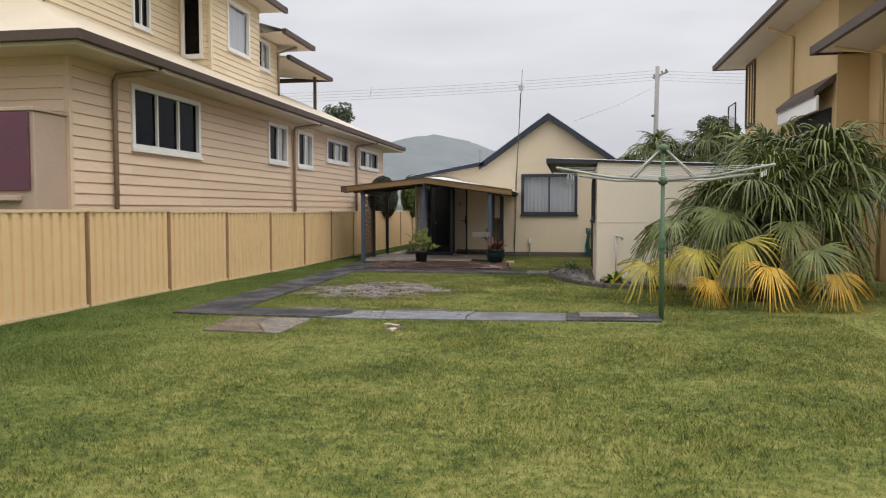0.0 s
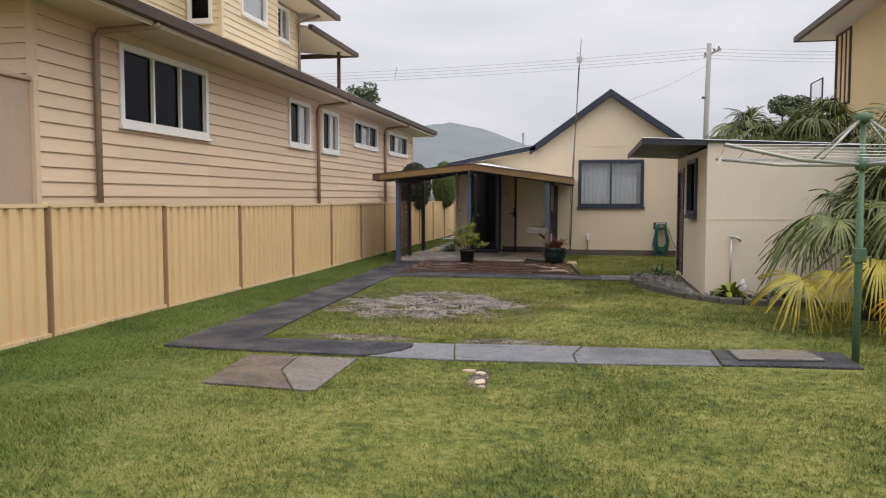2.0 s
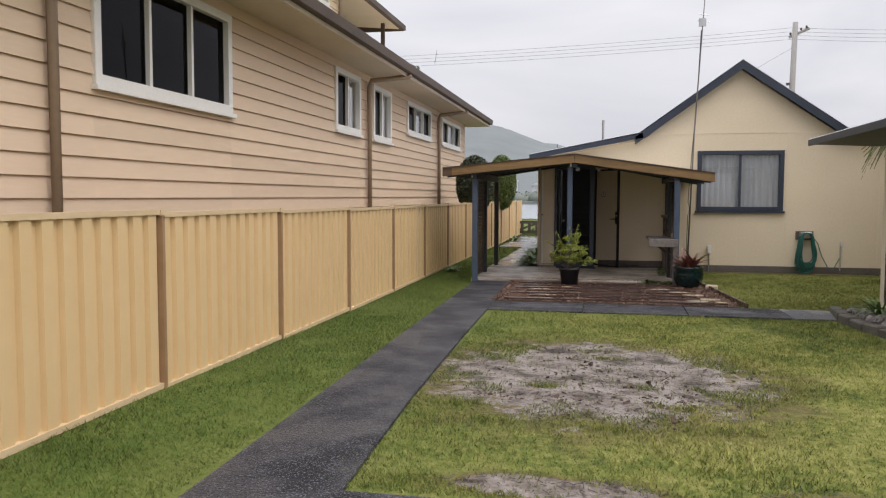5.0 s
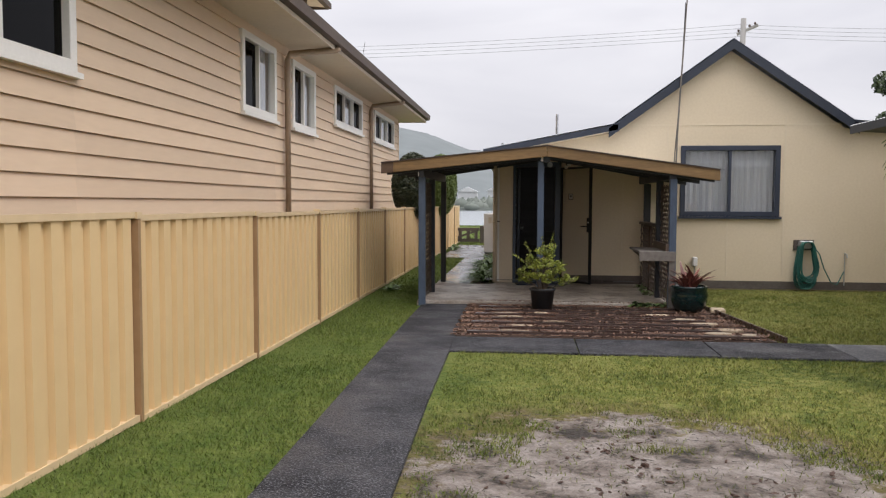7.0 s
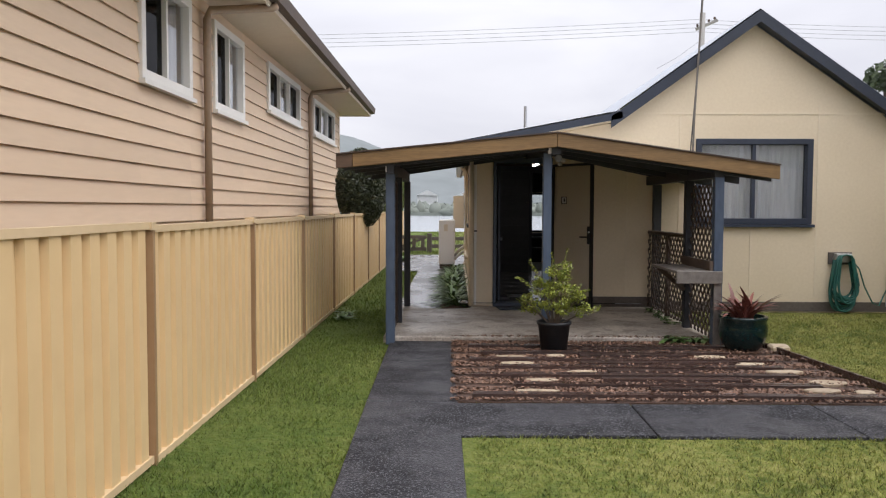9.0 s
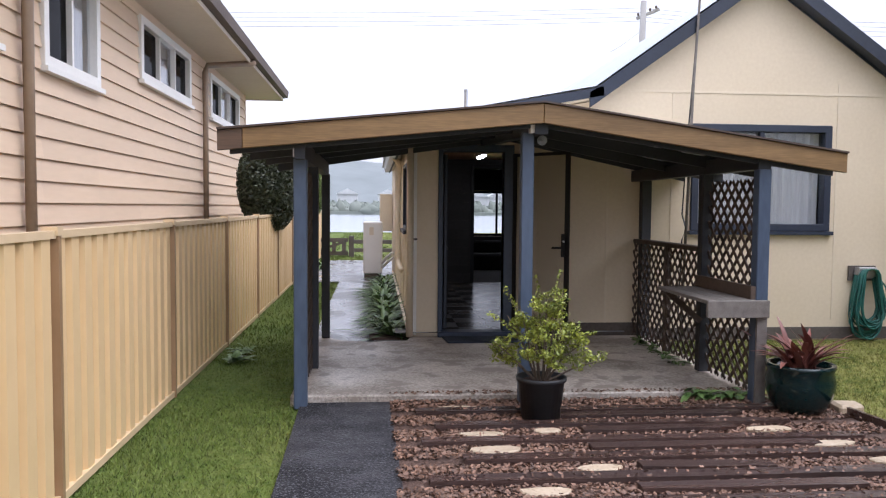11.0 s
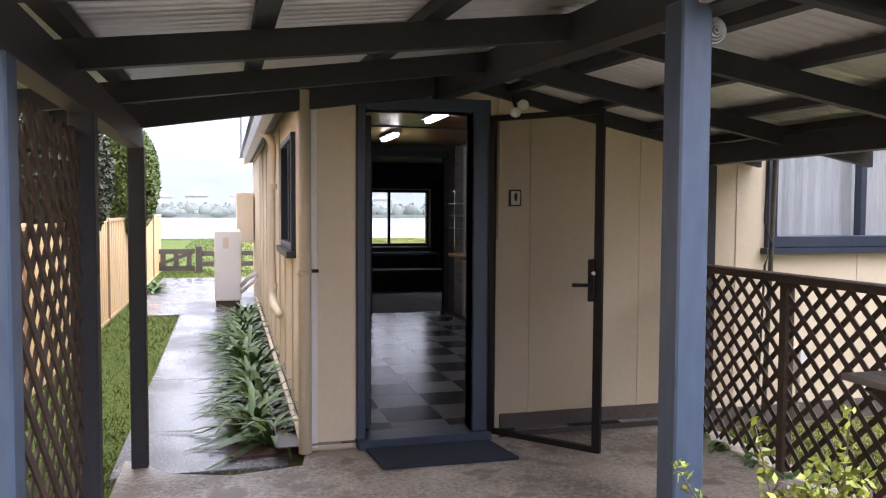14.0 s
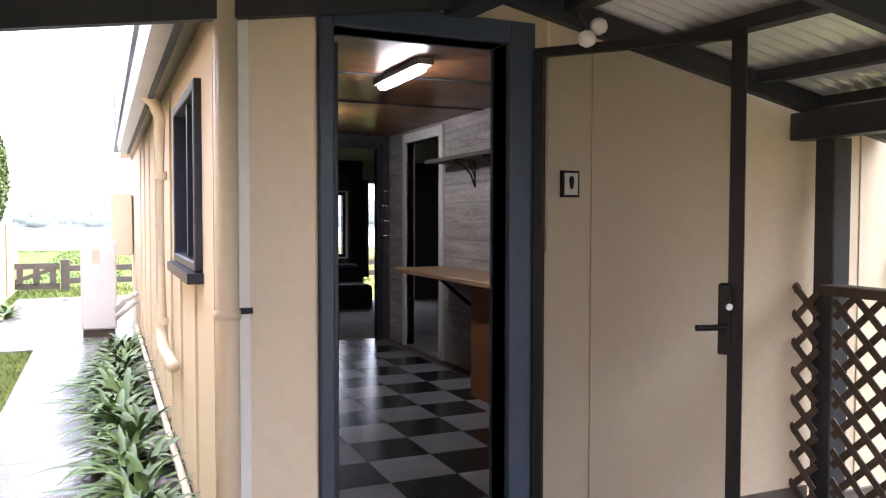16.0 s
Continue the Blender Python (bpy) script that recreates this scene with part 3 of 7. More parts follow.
def make_distance():
    rng = np.random.RandomState(4)
    bank = Build()
    bank.box(-900, 900, 195, 420, -2, 0.4)
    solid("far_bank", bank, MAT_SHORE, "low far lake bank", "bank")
    # clumps of trees along the far bank
    vs, fs = [], []
    for i in range(2400):
        x, y = rng.uniform(-330, 330), rng.uniform(196, 240)
        r, h = rng.uniform(0.9, 2.2), rng.uniform(1.4, 3.6)
        k0 = len(vs)
        m = 9
        for j in range(4):
            a = (0.65, 1.0, 0.8, 0.25)[j]
            for k in range(m):
                t = k * math.tau / m
                q = r * a * rng.uniform(0.75, 1.2)
                vs.append((x + q * math.cos(t), y + q * math.sin(t), -0.4 + h * (0.0, 0.4, 0.75, 1.0)[j] * rng.uniform(0.9, 1.1)))
        for j in range(3):
            for k in range(m):
                fs.append((k0 + j * m + k, k0 + j * m + (k + 1) % m, k0 + (j + 1) * m + (k + 1) % m, k0 + (j + 1) * m + k))
    tagged(new("far_trees", raw("far_trees", vs, fs, MAT_SHORE)), "far bank trees, haze put into their pale grey-green colour", "trees", kind="stuff")
    # wooded hills
    vs, fs = [], []
    nx, ny = 160, 26
    for j in range(ny):
        for i in range(nx):
            x, y = -760 + 1520 * i / (nx - 1), 430 + 600 * j / (ny - 1)
            ridge = 44 * math.exp(-((x + 125) / 70) ** 2) + 30 * math.exp(-((x + 330) / 150) ** 2) + 37 * math.exp(-((x - 15) / 165) ** 2) + 24 * math.exp(-((x - 420) / 220) ** 2)
            z = ridge * math.sin(math.pi * min(1, j / (ny - 1) * 1.1 + 0.02)) + 3.2 * noise.noise((x * 0.05, y * 0.05, 0)) + 2.0 * noise.noise((x * 0.16, y * 0.16, 5))
            vs.append((x, y, z - 1.5))
    fs = [(j * nx + i, j * nx + i + 1, (j + 1) * nx + i + 1, (j + 1) * nx + i) for j in range(ny - 1) for i in range(nx - 1)]
    tagged(new("wooded_hill", raw("wooded_hill", vs, fs, MAT_HILL)), "wooded hill with rain mist put into its pale colour", "hill", kind="structure")
    for i in range(12):
        x, y = -60 + 9.5 * i + rng.uniform(-3, 3), 245 + rng.uniform(0, 22)
        z = rng.uniform(2.6, 4.2)
        h = thing("far_house", (x, y, z), "small white house on the far shore", "house", "far shore houses")
        b = Build().box(x - 3, x + 3, y - 3, y + 3, -1, z + 2)
        part("wall", b, MAT_FARHOUSE, h)
        part("roof", Build().prism([(x - 3.4, z + 2), (x + 3.4, z + 2), (x, z + 3.6)], "y", y - 3.4, y + 3.4), MAT_FARHOUSE, h)


make_distance()


# ---- paths, slabs and beds ----
def make_paths():
    lane = thing("path", (0, 0, 0), "wet dark concrete garden path in cast lengths", "path", kind="structure")
    part("slab", Build().prism([(-5.30, 10.04), (-4.6, 9.95), (-3.1, 9.91), (-2.98, 10.0), (-2.80, 10.22), (-2.74, 10.45), (-2.80, 10.63), (-4.50, 10.62), (-4.60, 12.5), (-4.69, 15.5), (-4.74, 18.42), (-5.46, 18.42)], "z", -0.1, 0.022), MAT_PATH, lane, bevel=0.006)
    part("slab", Build().prism([(-5.46, 18.435), (-4.745, 18.435), (-4.80, 21.2), (-5.50, 21.2)], "z", -0.1, 0.022), MAT_PATH, lane, bevel=0.006)
    cross = thing("cross_path", (0, 0, 0), "wet grey concrete path of cracked slabs", "path", kind="structure")
    for i, poly in enumerate(([(-3.06, 9.90), (-2.2, 9.86), (-2.26, 10.2), (-2.33, 10.66), (-2.79, 10.64), (-2.72, 10.45), (-2.78, 10.21), (-2.96, 9.98)], [(-2.185, 9.86), (-1.06, 9.92), (-1.10, 10.32), (-1.02, 10.74), (-2.315, 10.66), (-2.245, 10.2)], [(-1.045, 9.92), (0.25, 10.06), (0.26, 10.80), (-1.005, 10.74), (-1.085, 10.32)], [(0.265, 10.07), (1.5, 10.16), (1.52, 10.90), (0.275, 10.80)])):
        part("slab", Build().prism(poly, "z", -0.1, 0.016 + 0.005 * (i % 2)), MAT_PATH_LIGHT if i < 3 else MAT_PATH, cross, bevel=0.006)
    part("cover_slab", Build().prism([(0.44, 10.26), (1.22, 10.36), (1.16, 10.78), (0.42, 10.70)], "z", 0.018, 0.05), MAT_PAVER_PALE, cross, "pale loose concrete cover slab", bevel=0.01)
    back = thing("back_path", (0, 0, 0), "narrow wet concrete path before the house", "path", kind="structure")
    for a, c in zip((-4.77, -3.4, -2.0, -0.7, 0.4, 1.6), (-3.41, -2.01, -0.71, 0.39, 1.59, 3.2)):
        part("slab", Build().prism([(a, 17.54), (c, 17.56), (c, 18.42), (a, 18.40)], "z", -0.1, 0.018), MAT_PATH if a < -0.8 else MAT_PATH_LIGHT, back, bevel=0.006)
    pav = thing("paving_patch", (-3.7, 9.3, 0), "stained paving slabs with broken corners, set in the lawn", "paving")
    for poly, mt in (([(-4.216, 9.73), (-3.72, 9.74), (-3.655, 9.185), (-4.165, 9.17)], MAT_PAVER), ([(-3.70, 9.74), (-3.126, 9.75), (-3.113, 9.17), (-3.64, 9.185)], MAT_PAVER_PALE),
                     ([(-4.162, 9.158), (-3.655, 9.168), (-3.30, 8.52), (-4.118, 8.594)], MAT_PAVER), ([(-3.635, 9.168), (-3.112, 9.155), (-3.10, 8.50), (-3.28, 8.51)], MAT_PAVER_PALE)):
        part("paver", Build().prism(poly, "z", -0.05, 0.02), mt, pav, bevel=0.008)
    side = thing("side_path", (0, 0, 0), "wet grey concrete path beside the house", "path", kind="structure")
    for a, c in zip((23.93, 26.6, 29.3), (26.59, 29.29, 31.2)):
        part("slab", Build().box(-5.64, -4.62, a, c, -0.1, 0.02), MAT_SIDE_PATH, side, bevel=0.005)
    for a, c in zip((31.21, 34.5), (34.49, 37.6)):
        part("slab", Build().box(-6.35, -2.6, a, c, -0.1, 0.02), MAT_SIDE_PATH, side, bevel=0.005)
    patio = Build().prism([(-5.58, 21.2), (-1.75, 21.2), (-1.75, 23.99), (-4.52, 23.99), (-4.56, 23.74), (-4.95, 23.66), (-5.3, 23.78), (-5.46, 24.02), (-5.58, 24.1)], "z", -0.1, 0.075)
    solid("patio_slab", patio, MAT_SLAB, "stained bare concrete patio floor", "floor", bevel=0.012)


make_paths()


def make_sleeper_bed():
    rng = random.Random(8)
    solid("mulch_bed", Build().prism([(-4.78, 18.44), (-1.2, 18.44), (-1.45, 21.19), (-4.80, 21.19)], "z", -0.05, 0.02), MAT_MULCH, "damp bark mulch bed", "mulch bed")
    rows = [18.58, 18.95, 19.32, 19.68, 20.05, 20.42, 20.80]
    for i, y in enumerate(rows + [18.78, 19.14, 19.5, 19.87, 20.24, 20.62]):
        a, c = -4.62 + rng.uniform(0, 0.5) * (i % 2), -1.36 - 0.06 * i + rng.uniform(-0.3, 0.0)
        if i >= len(rows):
            a, c = -3.45 + rng.uniform(-0.2, 0.3), -2.35 + rng.uniform(-0.3, 0.35)
        s = thing("sleeper", (a, y, 0.02), "dark red-brown wet timber sleeper laid in bark chips", "sleeper", "sleepers in the mulch bed")
        y2 = y + rng.uniform(-0.04, 0.04)
        b = Build()
        n = 10
        for k in range(n):
            t0, t1 = k / n, (k + 1) / n
            w0, w1 = 0.052 + 0.02 * noise.noise((t0 * 6, y, 0)), 0.052 + 0.02 * noise.noise((t1 * 6, y, 0))
            x0, x1, q0, q1 = a + (c - a) * t0, a + (c - a) * t1, y + (y2 - y) * t0, y + (y2 - y) * t1
            b.add([(x0, q0 - w0, 0), (x1, q1 - w1, 0), (x1, q1 + w1, 0), (x0, q0 + w0, 0), (x0, q0 - w0, 0.06), (x1, q1 - w1, 0.06), (x1, q1 + w1, 0.06), (x0, q0 + w0, 0.06)],
                  [(4, 5, 6, 7), (0, 1, 5, 4), (2, 3, 7, 6)] + ([(0, 4, 7, 3)] if k == 0 else []) + ([(1, 2, 6, 5)] if k == n - 1 else []))
        part("timber", b, MAT_SLEEPER, s)
    edge = thing("edging_board", (-1.3, 19.8, 0), "thin dark timber edging board beside the lawn", "edging")
    part("board", Build().bar((-1.12, 18.42, 0.03), (-1.42, 21.15, 0.03), 0.03, 0.10), MAT_SLEEPER, edge)
    # pale stone pieces between the sleepers
    for x, y, w, d in ((-4.1, 18.72, .34, .11), (-4.0, 19.13, .30, .14), (-3.6, 19.5, .30, .12), (-4.15, 19.87, .32, .14), (-4.2, 20.22, .34, .10), (-3.75, 20.25, .2, .1), (-1.75, 18.76, .28, .12), (-1.55, 19.1, .3, .16), (-1.75, 19.5, .34, .13), (-2.2, 20.2, .3, .1), (-1.95, 19.85, .3, .1), (-1.42, 18.74, .18, .13), (-4.3, 20.9, .3, .1)):
        poly = [(x + w / 2 * math.cos(t) * rng.uniform(0.85, 1.25), y + d / 2 * math.sin(t) * rng.uniform(0.85, 1.25)) for t in [k * math.tau / 8 + 0.3 for k in range(8)]]
        st = thing("stone_slab", (x, y, 0.02), "pale sandstone piece between the sleepers", "stone", "stones in the mulch bed")
        part("stone", Build().prism(poly, "z", 0.0, 0.05 + rng.uniform(-.008, .008)), MAT_STEP_STONE, st, bevel=0.008)
    # bark chips
    g = np.random.RandomState(3)
    n = 52000
    x, y = g.uniform(-4.8, -1.22, n), g.uniform(18.45, 21.3, n)
    keep = (x < -1.2 - 0.09 * (y - 18.44)) & ((y < 21.16) | (g.rand(n) < 0.25))
    x, y = x[keep], y[keep]
    n = len(x)
    on = np.min(np.abs(y[:, None] - np.array(rows)[None, :]), axis=1) < 0.07
    z = np.where(on, 0.063, 0.03) + g.uniform(0, 0.012, n)
    keep = ~on | (g.rand(n) < 0.07)
    x, y, z = x[keep], y[keep], np.where(y > 21.2, 0.08, z)[keep]
    n = len(x)
    t, l, w = g.uniform(0, 6.28, n), g.uniform(0.005, 0.014, n), g.uniform(0.0035, 0.008, n)
    tilt = g.uniform(-0.4, 0.4, n)
    ux, uy = np.cos(t), np.sin(t)
    P = []
    for i, j in ((-1, -1), (1, -1), (1, 1), (-1, 1)):
        P.append(np.stack([x + i * l * ux - j * w * uy, y + i * l * uy + j * w * ux, z + i * l * tilt + 0.004 * j], 1))
    vs = np.stack(P, 1).reshape(-1, 3)
    fs = np.arange(4 * n).reshape(-1, 4)
    tagged(new("bark_chips", raw("bark_chips", vs, fs, MAT_CHIP)), "loose red-brown bark chips and fallen leaves", "mulch", kind="stuff")


make_sleeper_bed()


# ---- steel fence ----
def make_fence():
    f = thing("fence", (0, 0, 0), "cream ribbed steel fence with brown posts and capping", "fence", kind="structure")
    X, pitch = -6.57, 2.31
    ys = [12.28 + pitch * k for k in range(-6, 12)]

    def low(y):
        return 0.06 * max(0, min(1, (18 - y) / 7))
    prof = []
    rib = pitch / 12
    for k in range(12):
        u = k * rib
        prof += [(u + 0.002, 0.0), (u + 0.014, 0.036), (u + 0.118, 0.036), (u + 0.130, 0.0)]
    prof = [(0.012, 0.0)] + prof[1:-1] + [(pitch - 0.012, 0.0)]
    b = Build()
    for u, d in prof:
        b.v += [(X + d - 0.01, u, 0.05), (X + d - 0.01, u, 1.39)]
    b.f = [(2 * i, 2 * i + 2, 2 * i + 3, 2 * i + 1) for i in range(len(prof) - 1)]
    sheet = mesh_of("sheet", b, MAT_FENCE)
    rail = mesh_of("rail", Build().box(X - 0.022, X + 0.036, 0.02, pitch - 0.02, 1.385, 1.425), MAT_FENCE_RAIL)
    rail2 = mesh_of("bottom_rail", Build().box(X - 0.022, X + 0.036, 0.02, pitch - 0.02, 0.01, 0.055), MAT_FENCE_RAIL)
    post = mesh_of("post", Build().box(X - 0.03, X + 0.046, -0.018, 0.018, -0.1, 1.43), MAT_POST_BROWN)
    cap = mesh_of("post_cap", Build().box(X - 0.034, X + 0.050, -0.035, 0.035, 1.40, 1.445), MAT_FENCE_RAIL)
    for y in ys:
        for nm, me in (("sheet", sheet), ("rail", rail), ("bottom_rail", rail2), ("post", post), ("post_cap", cap)):
            ob = new(nm, me)
            ob.parent, ob.location = f, (0, y, low(y + pitch / 2))


make_fence()


# ---- weatherboard house beside the fence ----
def casement(parent, axis, plane, u0, u1, z0, z1, panes, out=1.0, frame=0.07, mat=None, glass=None, curtains=(), depth=0.07, sill=0.05):
    """A window in a wall across x or y: frame, mullions, sill, one pane a bay, curtain in some bays. out: the side that faces outdoors."""
    mat, glass = mat or MAT_WHITE, glass or MAT_GLASS_DARK

    def box(b, a, c, n0, n1, e, g):
        n0, n1 = plane + out * n0, plane + out * n1
        n0, n1 = min(n0, n1), max(n0, n1)
        return b.box(n0, n1, a, c, e, g) if axis == "x" else b.box(a, c, n0, n1, e, g)
    # the frame is one closed ring
    w = Build()
    ring = []
    for n in (-depth, 0.035):
        for k in (0.0, frame):
            for u, z in ((u0 + k, z0 + k), (u1 - k, z0 + k), (u1 - k, z1 - k), (u0 + k, z1 - k)):
                ring.append((plane + out * n, u, z) if axis == "x" else (u, plane + out * n, z))
    faces = []
    for i in range(4):
        j = (i + 1) % 4
        faces += [(i, j, 4 + j, 4 + i), (8 + i, 12 + i, 12 + j, 8 + j), (i, 8 + i, 8 + j, j), (4 + i, 4 + j, 12 + j, 12 + i)]
    w.add(ring, faces)
    win = part("window", w, mat, parent, bevel=0.006)
    step = (u1 - u0 - 2 * frame) / panes
    for k in range(panes):
        a, c = u0 + frame + k * step, u0 + frame + (k + 1) * step
        part("pane", box(Build(), a + 0.002, c - 0.002, -0.045, -0.039, z0 + frame + 0.002, z1 - frame - 0.002), glass if k in curtains or not curtains else MAT_GLASS_DARK, win)
        if k:
            part("mullion", box(Build(), a - 0.024, a + 0.024, -0.055, 0.012, z0 + frame, z1 - frame), mat, win)
        if k in curtains:
            q = Build()
            n = 14
            for i in range(n):
                s0, s1 = a + (c - a) * i / n, a + (c - a) * (i + 1) / n
                d0, d1 = -0.115 - 0.02 * (i % 2), -0.115 - 0.02 * ((i + 1) % 2)
                p0, p1 = plane + out * d0, plane + out * d1
                vs = [(p0, s0, z0), (p1, s1, z0), (p1, s1, z1), (p0, s0, z1)] if axis == "x" else [(s0, p0, z0), (s1, p1, z0), (s1, p1, z1), (s0, p0, z1)]
                q.add(vs, [(0, 1, 2, 3)])
            part("curtain", q, MAT_CURTAIN, win, "pale curtain")
    if sill:
        part("sill", box(Build(), u0 - 0.03, u1 + 0.03, 0.0, 0.07, z0 - sill, z0 - 0.002), mat, win)
    return win


def clad(parent, axis, plane, u0, u1, z0, z1, pitch, material, holes=(), out=1.0, name="weatherboard"):
    """Lapped boards, each a piece of its own, cut round the openings."""
    z = z0
    while z < z1 - 0.02:
        top = min(z + pitch, z1)
        for a, c, e, g in split(u0, u1, z, top, [(h[0], h[1], h[2], h[3]) for h in holes]):
            if g - e < 0.02 or c - a < 0.02:
                continue
            def lip(zz):
                return 0.004 + 0.024 * (1 - (zz - z) / pitch)
            b = Build()
            outline = [(plane, e), (plane + out * lip(e), e), (plane + out * lip(g), g - 0.007), (plane, g - 0.007)]
            if axis == "x":
                b.prism([(p, q) for p, q in outline], "y", a, c)
            else:
                b.add([(s, p, q) for s in (a, c) for p, q in outline], [(0, 1, 2, 3), (7, 6, 5, 4), (0, 4, 5, 1), (1, 5, 6, 2), (2, 6, 7, 3), (3, 7, 4, 0)])
            part(name, b, material, parent)
        z = top


def make_board_house():
    h = thing("weatherboard_house", (-9, 20, 0), "two-storey tan weatherboard house with white windows and brown gutters", "house")
    X = -7.80
    Y0, Y1 = 11.42, 32.85
    wins = [(13.22, 15.95, 2.62, 3.84, 3, ()), (19.86, 21.30, 2.76, 3.86, 2, (1,)), (22.14, 23.53, 2.75, 3.86, 2, (1,)), (24.97, 27.58, 3.09, 3.87, 3, (1,)), (29.05, 31.95, 3.08, 3.85, 3, (1,))]
    holes = [w[:4] for w in wins]
    core = Build()
    for a, c, e, g in split(Y0, Y1, 0.0, 4.15, holes):
        core.box(X - 0.15, X - 0.002, a, c, e, g)
    core.box(-14, X - 0.002, Y0, Y0 + 0.15, 0, 4.15)
    core.box(-14, X - 0.15, Y1 - 0.15, Y1, 0, 4.15)
    part("wall", core, MAT_BOARD, h)
    # added near-black box behind the windows, standing for unlit rooms
    part("inner_lining", Build().box(X - 1.3, X - 1.25, Y0 + .2, Y1 - .2, 0.2, 4.0).box(X - 1.25, X - .16, Y0 + .2, Y1 - .2, 4.0, 4.05).box(X - 1.25, X - .16, Y0 + .2, Y1 - .2, 0.2, 0.25), MAT_SHADE_BLACK, h)
    clad(h, "x", X, Y0 + 0.06, Y1, 0.05, 4.12, 0.19, MAT_BOARD, holes)
    clad(h, "y", Y0, -14, X - 0.05, 3.1, 4.12, 0.19, MAT_BOARD, (), -1.0)
    part("corner_board", Build().box(X - 0.07, X + 0.03, Y0 - 0.03, Y0 + 0.06, 0, 4.12), MAT_BOARD, h)
    part("corner_board", Build().box(X - 0.07, X + 0.03, Y1 - 0.03, Y1 + 0.03, 0, 4.12), MAT_BOARD, h)
    for a, c, e, g, n, cur in wins:
        casement(h, "x", X + 0.02, a, c, e, g, n, 1.0, 0.10, glass=MAT_GLASS if cur else MAT_GLASS_DARK, curtains=(1,) if cur else ())
    # eaves, gutter and lower roof
    GX, GZ = -7.03, 4.04
    E0, E1 = 10.55, 33.5
    part("soffit", Build().box(-14, GX, E0, E1, GZ - 0.04, GZ - 0.02), MAT_SOFFIT, h)
    part("fascia", Build().box(GX - 0.02, GX + 0.005, E0, E1, GZ - 0.07, GZ + 0.12).box(-14, GX, E0 - 0.02, E0, GZ - 0.07, GZ + 0.12).box(-14, GX, E1, E1 + .02, GZ - 0.07, GZ + 0.12), MAT_SOFFIT, h)
    part("gutter", Build().prism([(GX + 0.006, GZ - 0.01), (GX + 0.11, GZ), (GX + 0.13, GZ + 0.14), (GX + 0.006, GZ + 0.14)], "y", E0 - 0.12, E1 + 0.02), MAT_GUTTER, h, "dark brown gutter")
    part("gutter", Build().box(-14, GX + 0.12, E0 - 0.14, E0 - 0.022, GZ - 0.01, GZ + 0.14), MAT_GUTTER, h, "dark brown gutter")
    part("roof", Build().add([(GX + 0.02, E0, GZ + 0.12), (GX + 0.02, E1, GZ + 0.12), (-10.3, E1 - 3.3, GZ + 1.68), (-10.3, E0 + 3.3, GZ + 1.68), (-14, E0, GZ + 0.12), (-14, E0 + 3.3, GZ + 1.68), (-14, E1, GZ + 0.12), (-14, E1 - 3.3, GZ + 1.68)],
                         [(0, 1, 2, 3), (0, 3, 5, 4), (1, 6, 7, 2)]), MAT_ROOF_TAN, h, "pale tan roof sheeting")
    for y, zt in ((12.6, 3.98), (21.72, 3.98), (28.4, 3.98)):
        b = Build().tube([(X + 0.09, y, 0.0), (X + 0.09, y, 3.75), (X + 0.12, y + 0.02, 3.86), (GX + 0.02, y + 0.35, 3.97), (GX + 0.06, y + 0.38, 4.0)], 0.05, 10)
        part("downpipe", b, MAT_PIPE_TAN, h, "tan painted downpipe", smooth=True)
    # upper storey, set back behind the lower roof
    A, C = -10.1, -9.2
    up = Build()
    hA, hC, hD = [(17.2, 18.0, 5.9, 7.0)], [(20.48, 22.0, 5.95, 7.35)], [(23.2, 24.3, 5.95, 6.9)]
    for a, c, e, g in split(14.0, 19.5, 4.6, 7.9, hA):
        up.box(A - 0.12, A, a, c, e, g)
    for a, c, e, g in split(19.5, 22.8, 4.6, 7.9, hC):
        up.box(C - 0.12, C, a, c, e, g)
    for a, c, e, g in split(22.8, 25.0, 4.6, 7.2, hD):
        up.box(C - 0.42, C - 0.3, a, c, e, g)
    hB = [(-10.02, -9.42, 5.55, 7.2)]
    for a, c, e, g in split(A, C, 4.6, 7.9, hB):
        up.box(a, c, 19.5, 19.62, e, g)
    up.box(-14, A, 14.0, 14.12, 4.6, 7.9)
    up.box(C - 0.42, C, 22.7, 22.8, 4.6, 7.9).box(-13.5, C - 0.3, 24.9, 25.0, 4.6, 7.2)
    part("upper_wall", up, MAT_BOARD_UP, h)
    # the same painted darkness behind the upper windows
    part("inner_lining", Build().box(-12, -11.9, 14.3, 24.8, 4.7, 7.8).box(-11.9, -9.7, 19.9, 22.4, 7.75, 7.8), MAT_SHADE_BLACK, h)
    clad(h, "x", A, 14.06, 19.5, 5.2, 7.9, 0.16, MAT_BOARD_UP, hA)
    clad(h, "x", C, 19.5, 22.8, 4.9, 7.9, 0.16, MAT_BOARD_UP, hC)
    clad(h, "x", C - 0.3, 22.8, 25.0, 4.9, 7.2, 0.16, MAT_BOARD_UP, hD)
    clad(h, "y", 19.5, A, C, 5.0, 7.9, 0.16, MAT_BOARD_UP, hB, -1.0)
    clad(h, "y", 14.0, -14, A, 5.2, 7.9, 0.16, MAT_BOARD_UP, (), -1.0)
    casement(h, "x", A + 0.02, *hA[0], 2, 1.0, 0.08)
    casement(h, "x", C + 0.02, *hC[0], 1, 1.0, 0.08, glass=MAT_GLASS, curtains=(0,))
    casement(h, "x", C - 0.28, *hD[0], 2, 1.0, 0.08, glass=MAT_GLASS, curtains=(1,))
    casement(h, "y", 19.48, *hB[0], 1, -1.0, 0.08)
    part("upper_corner_board", Build().box(C - 0.05, C + 0.03, 19.46, 19.56, 4.8, 7.9), MAT_BOARD_UP, h)
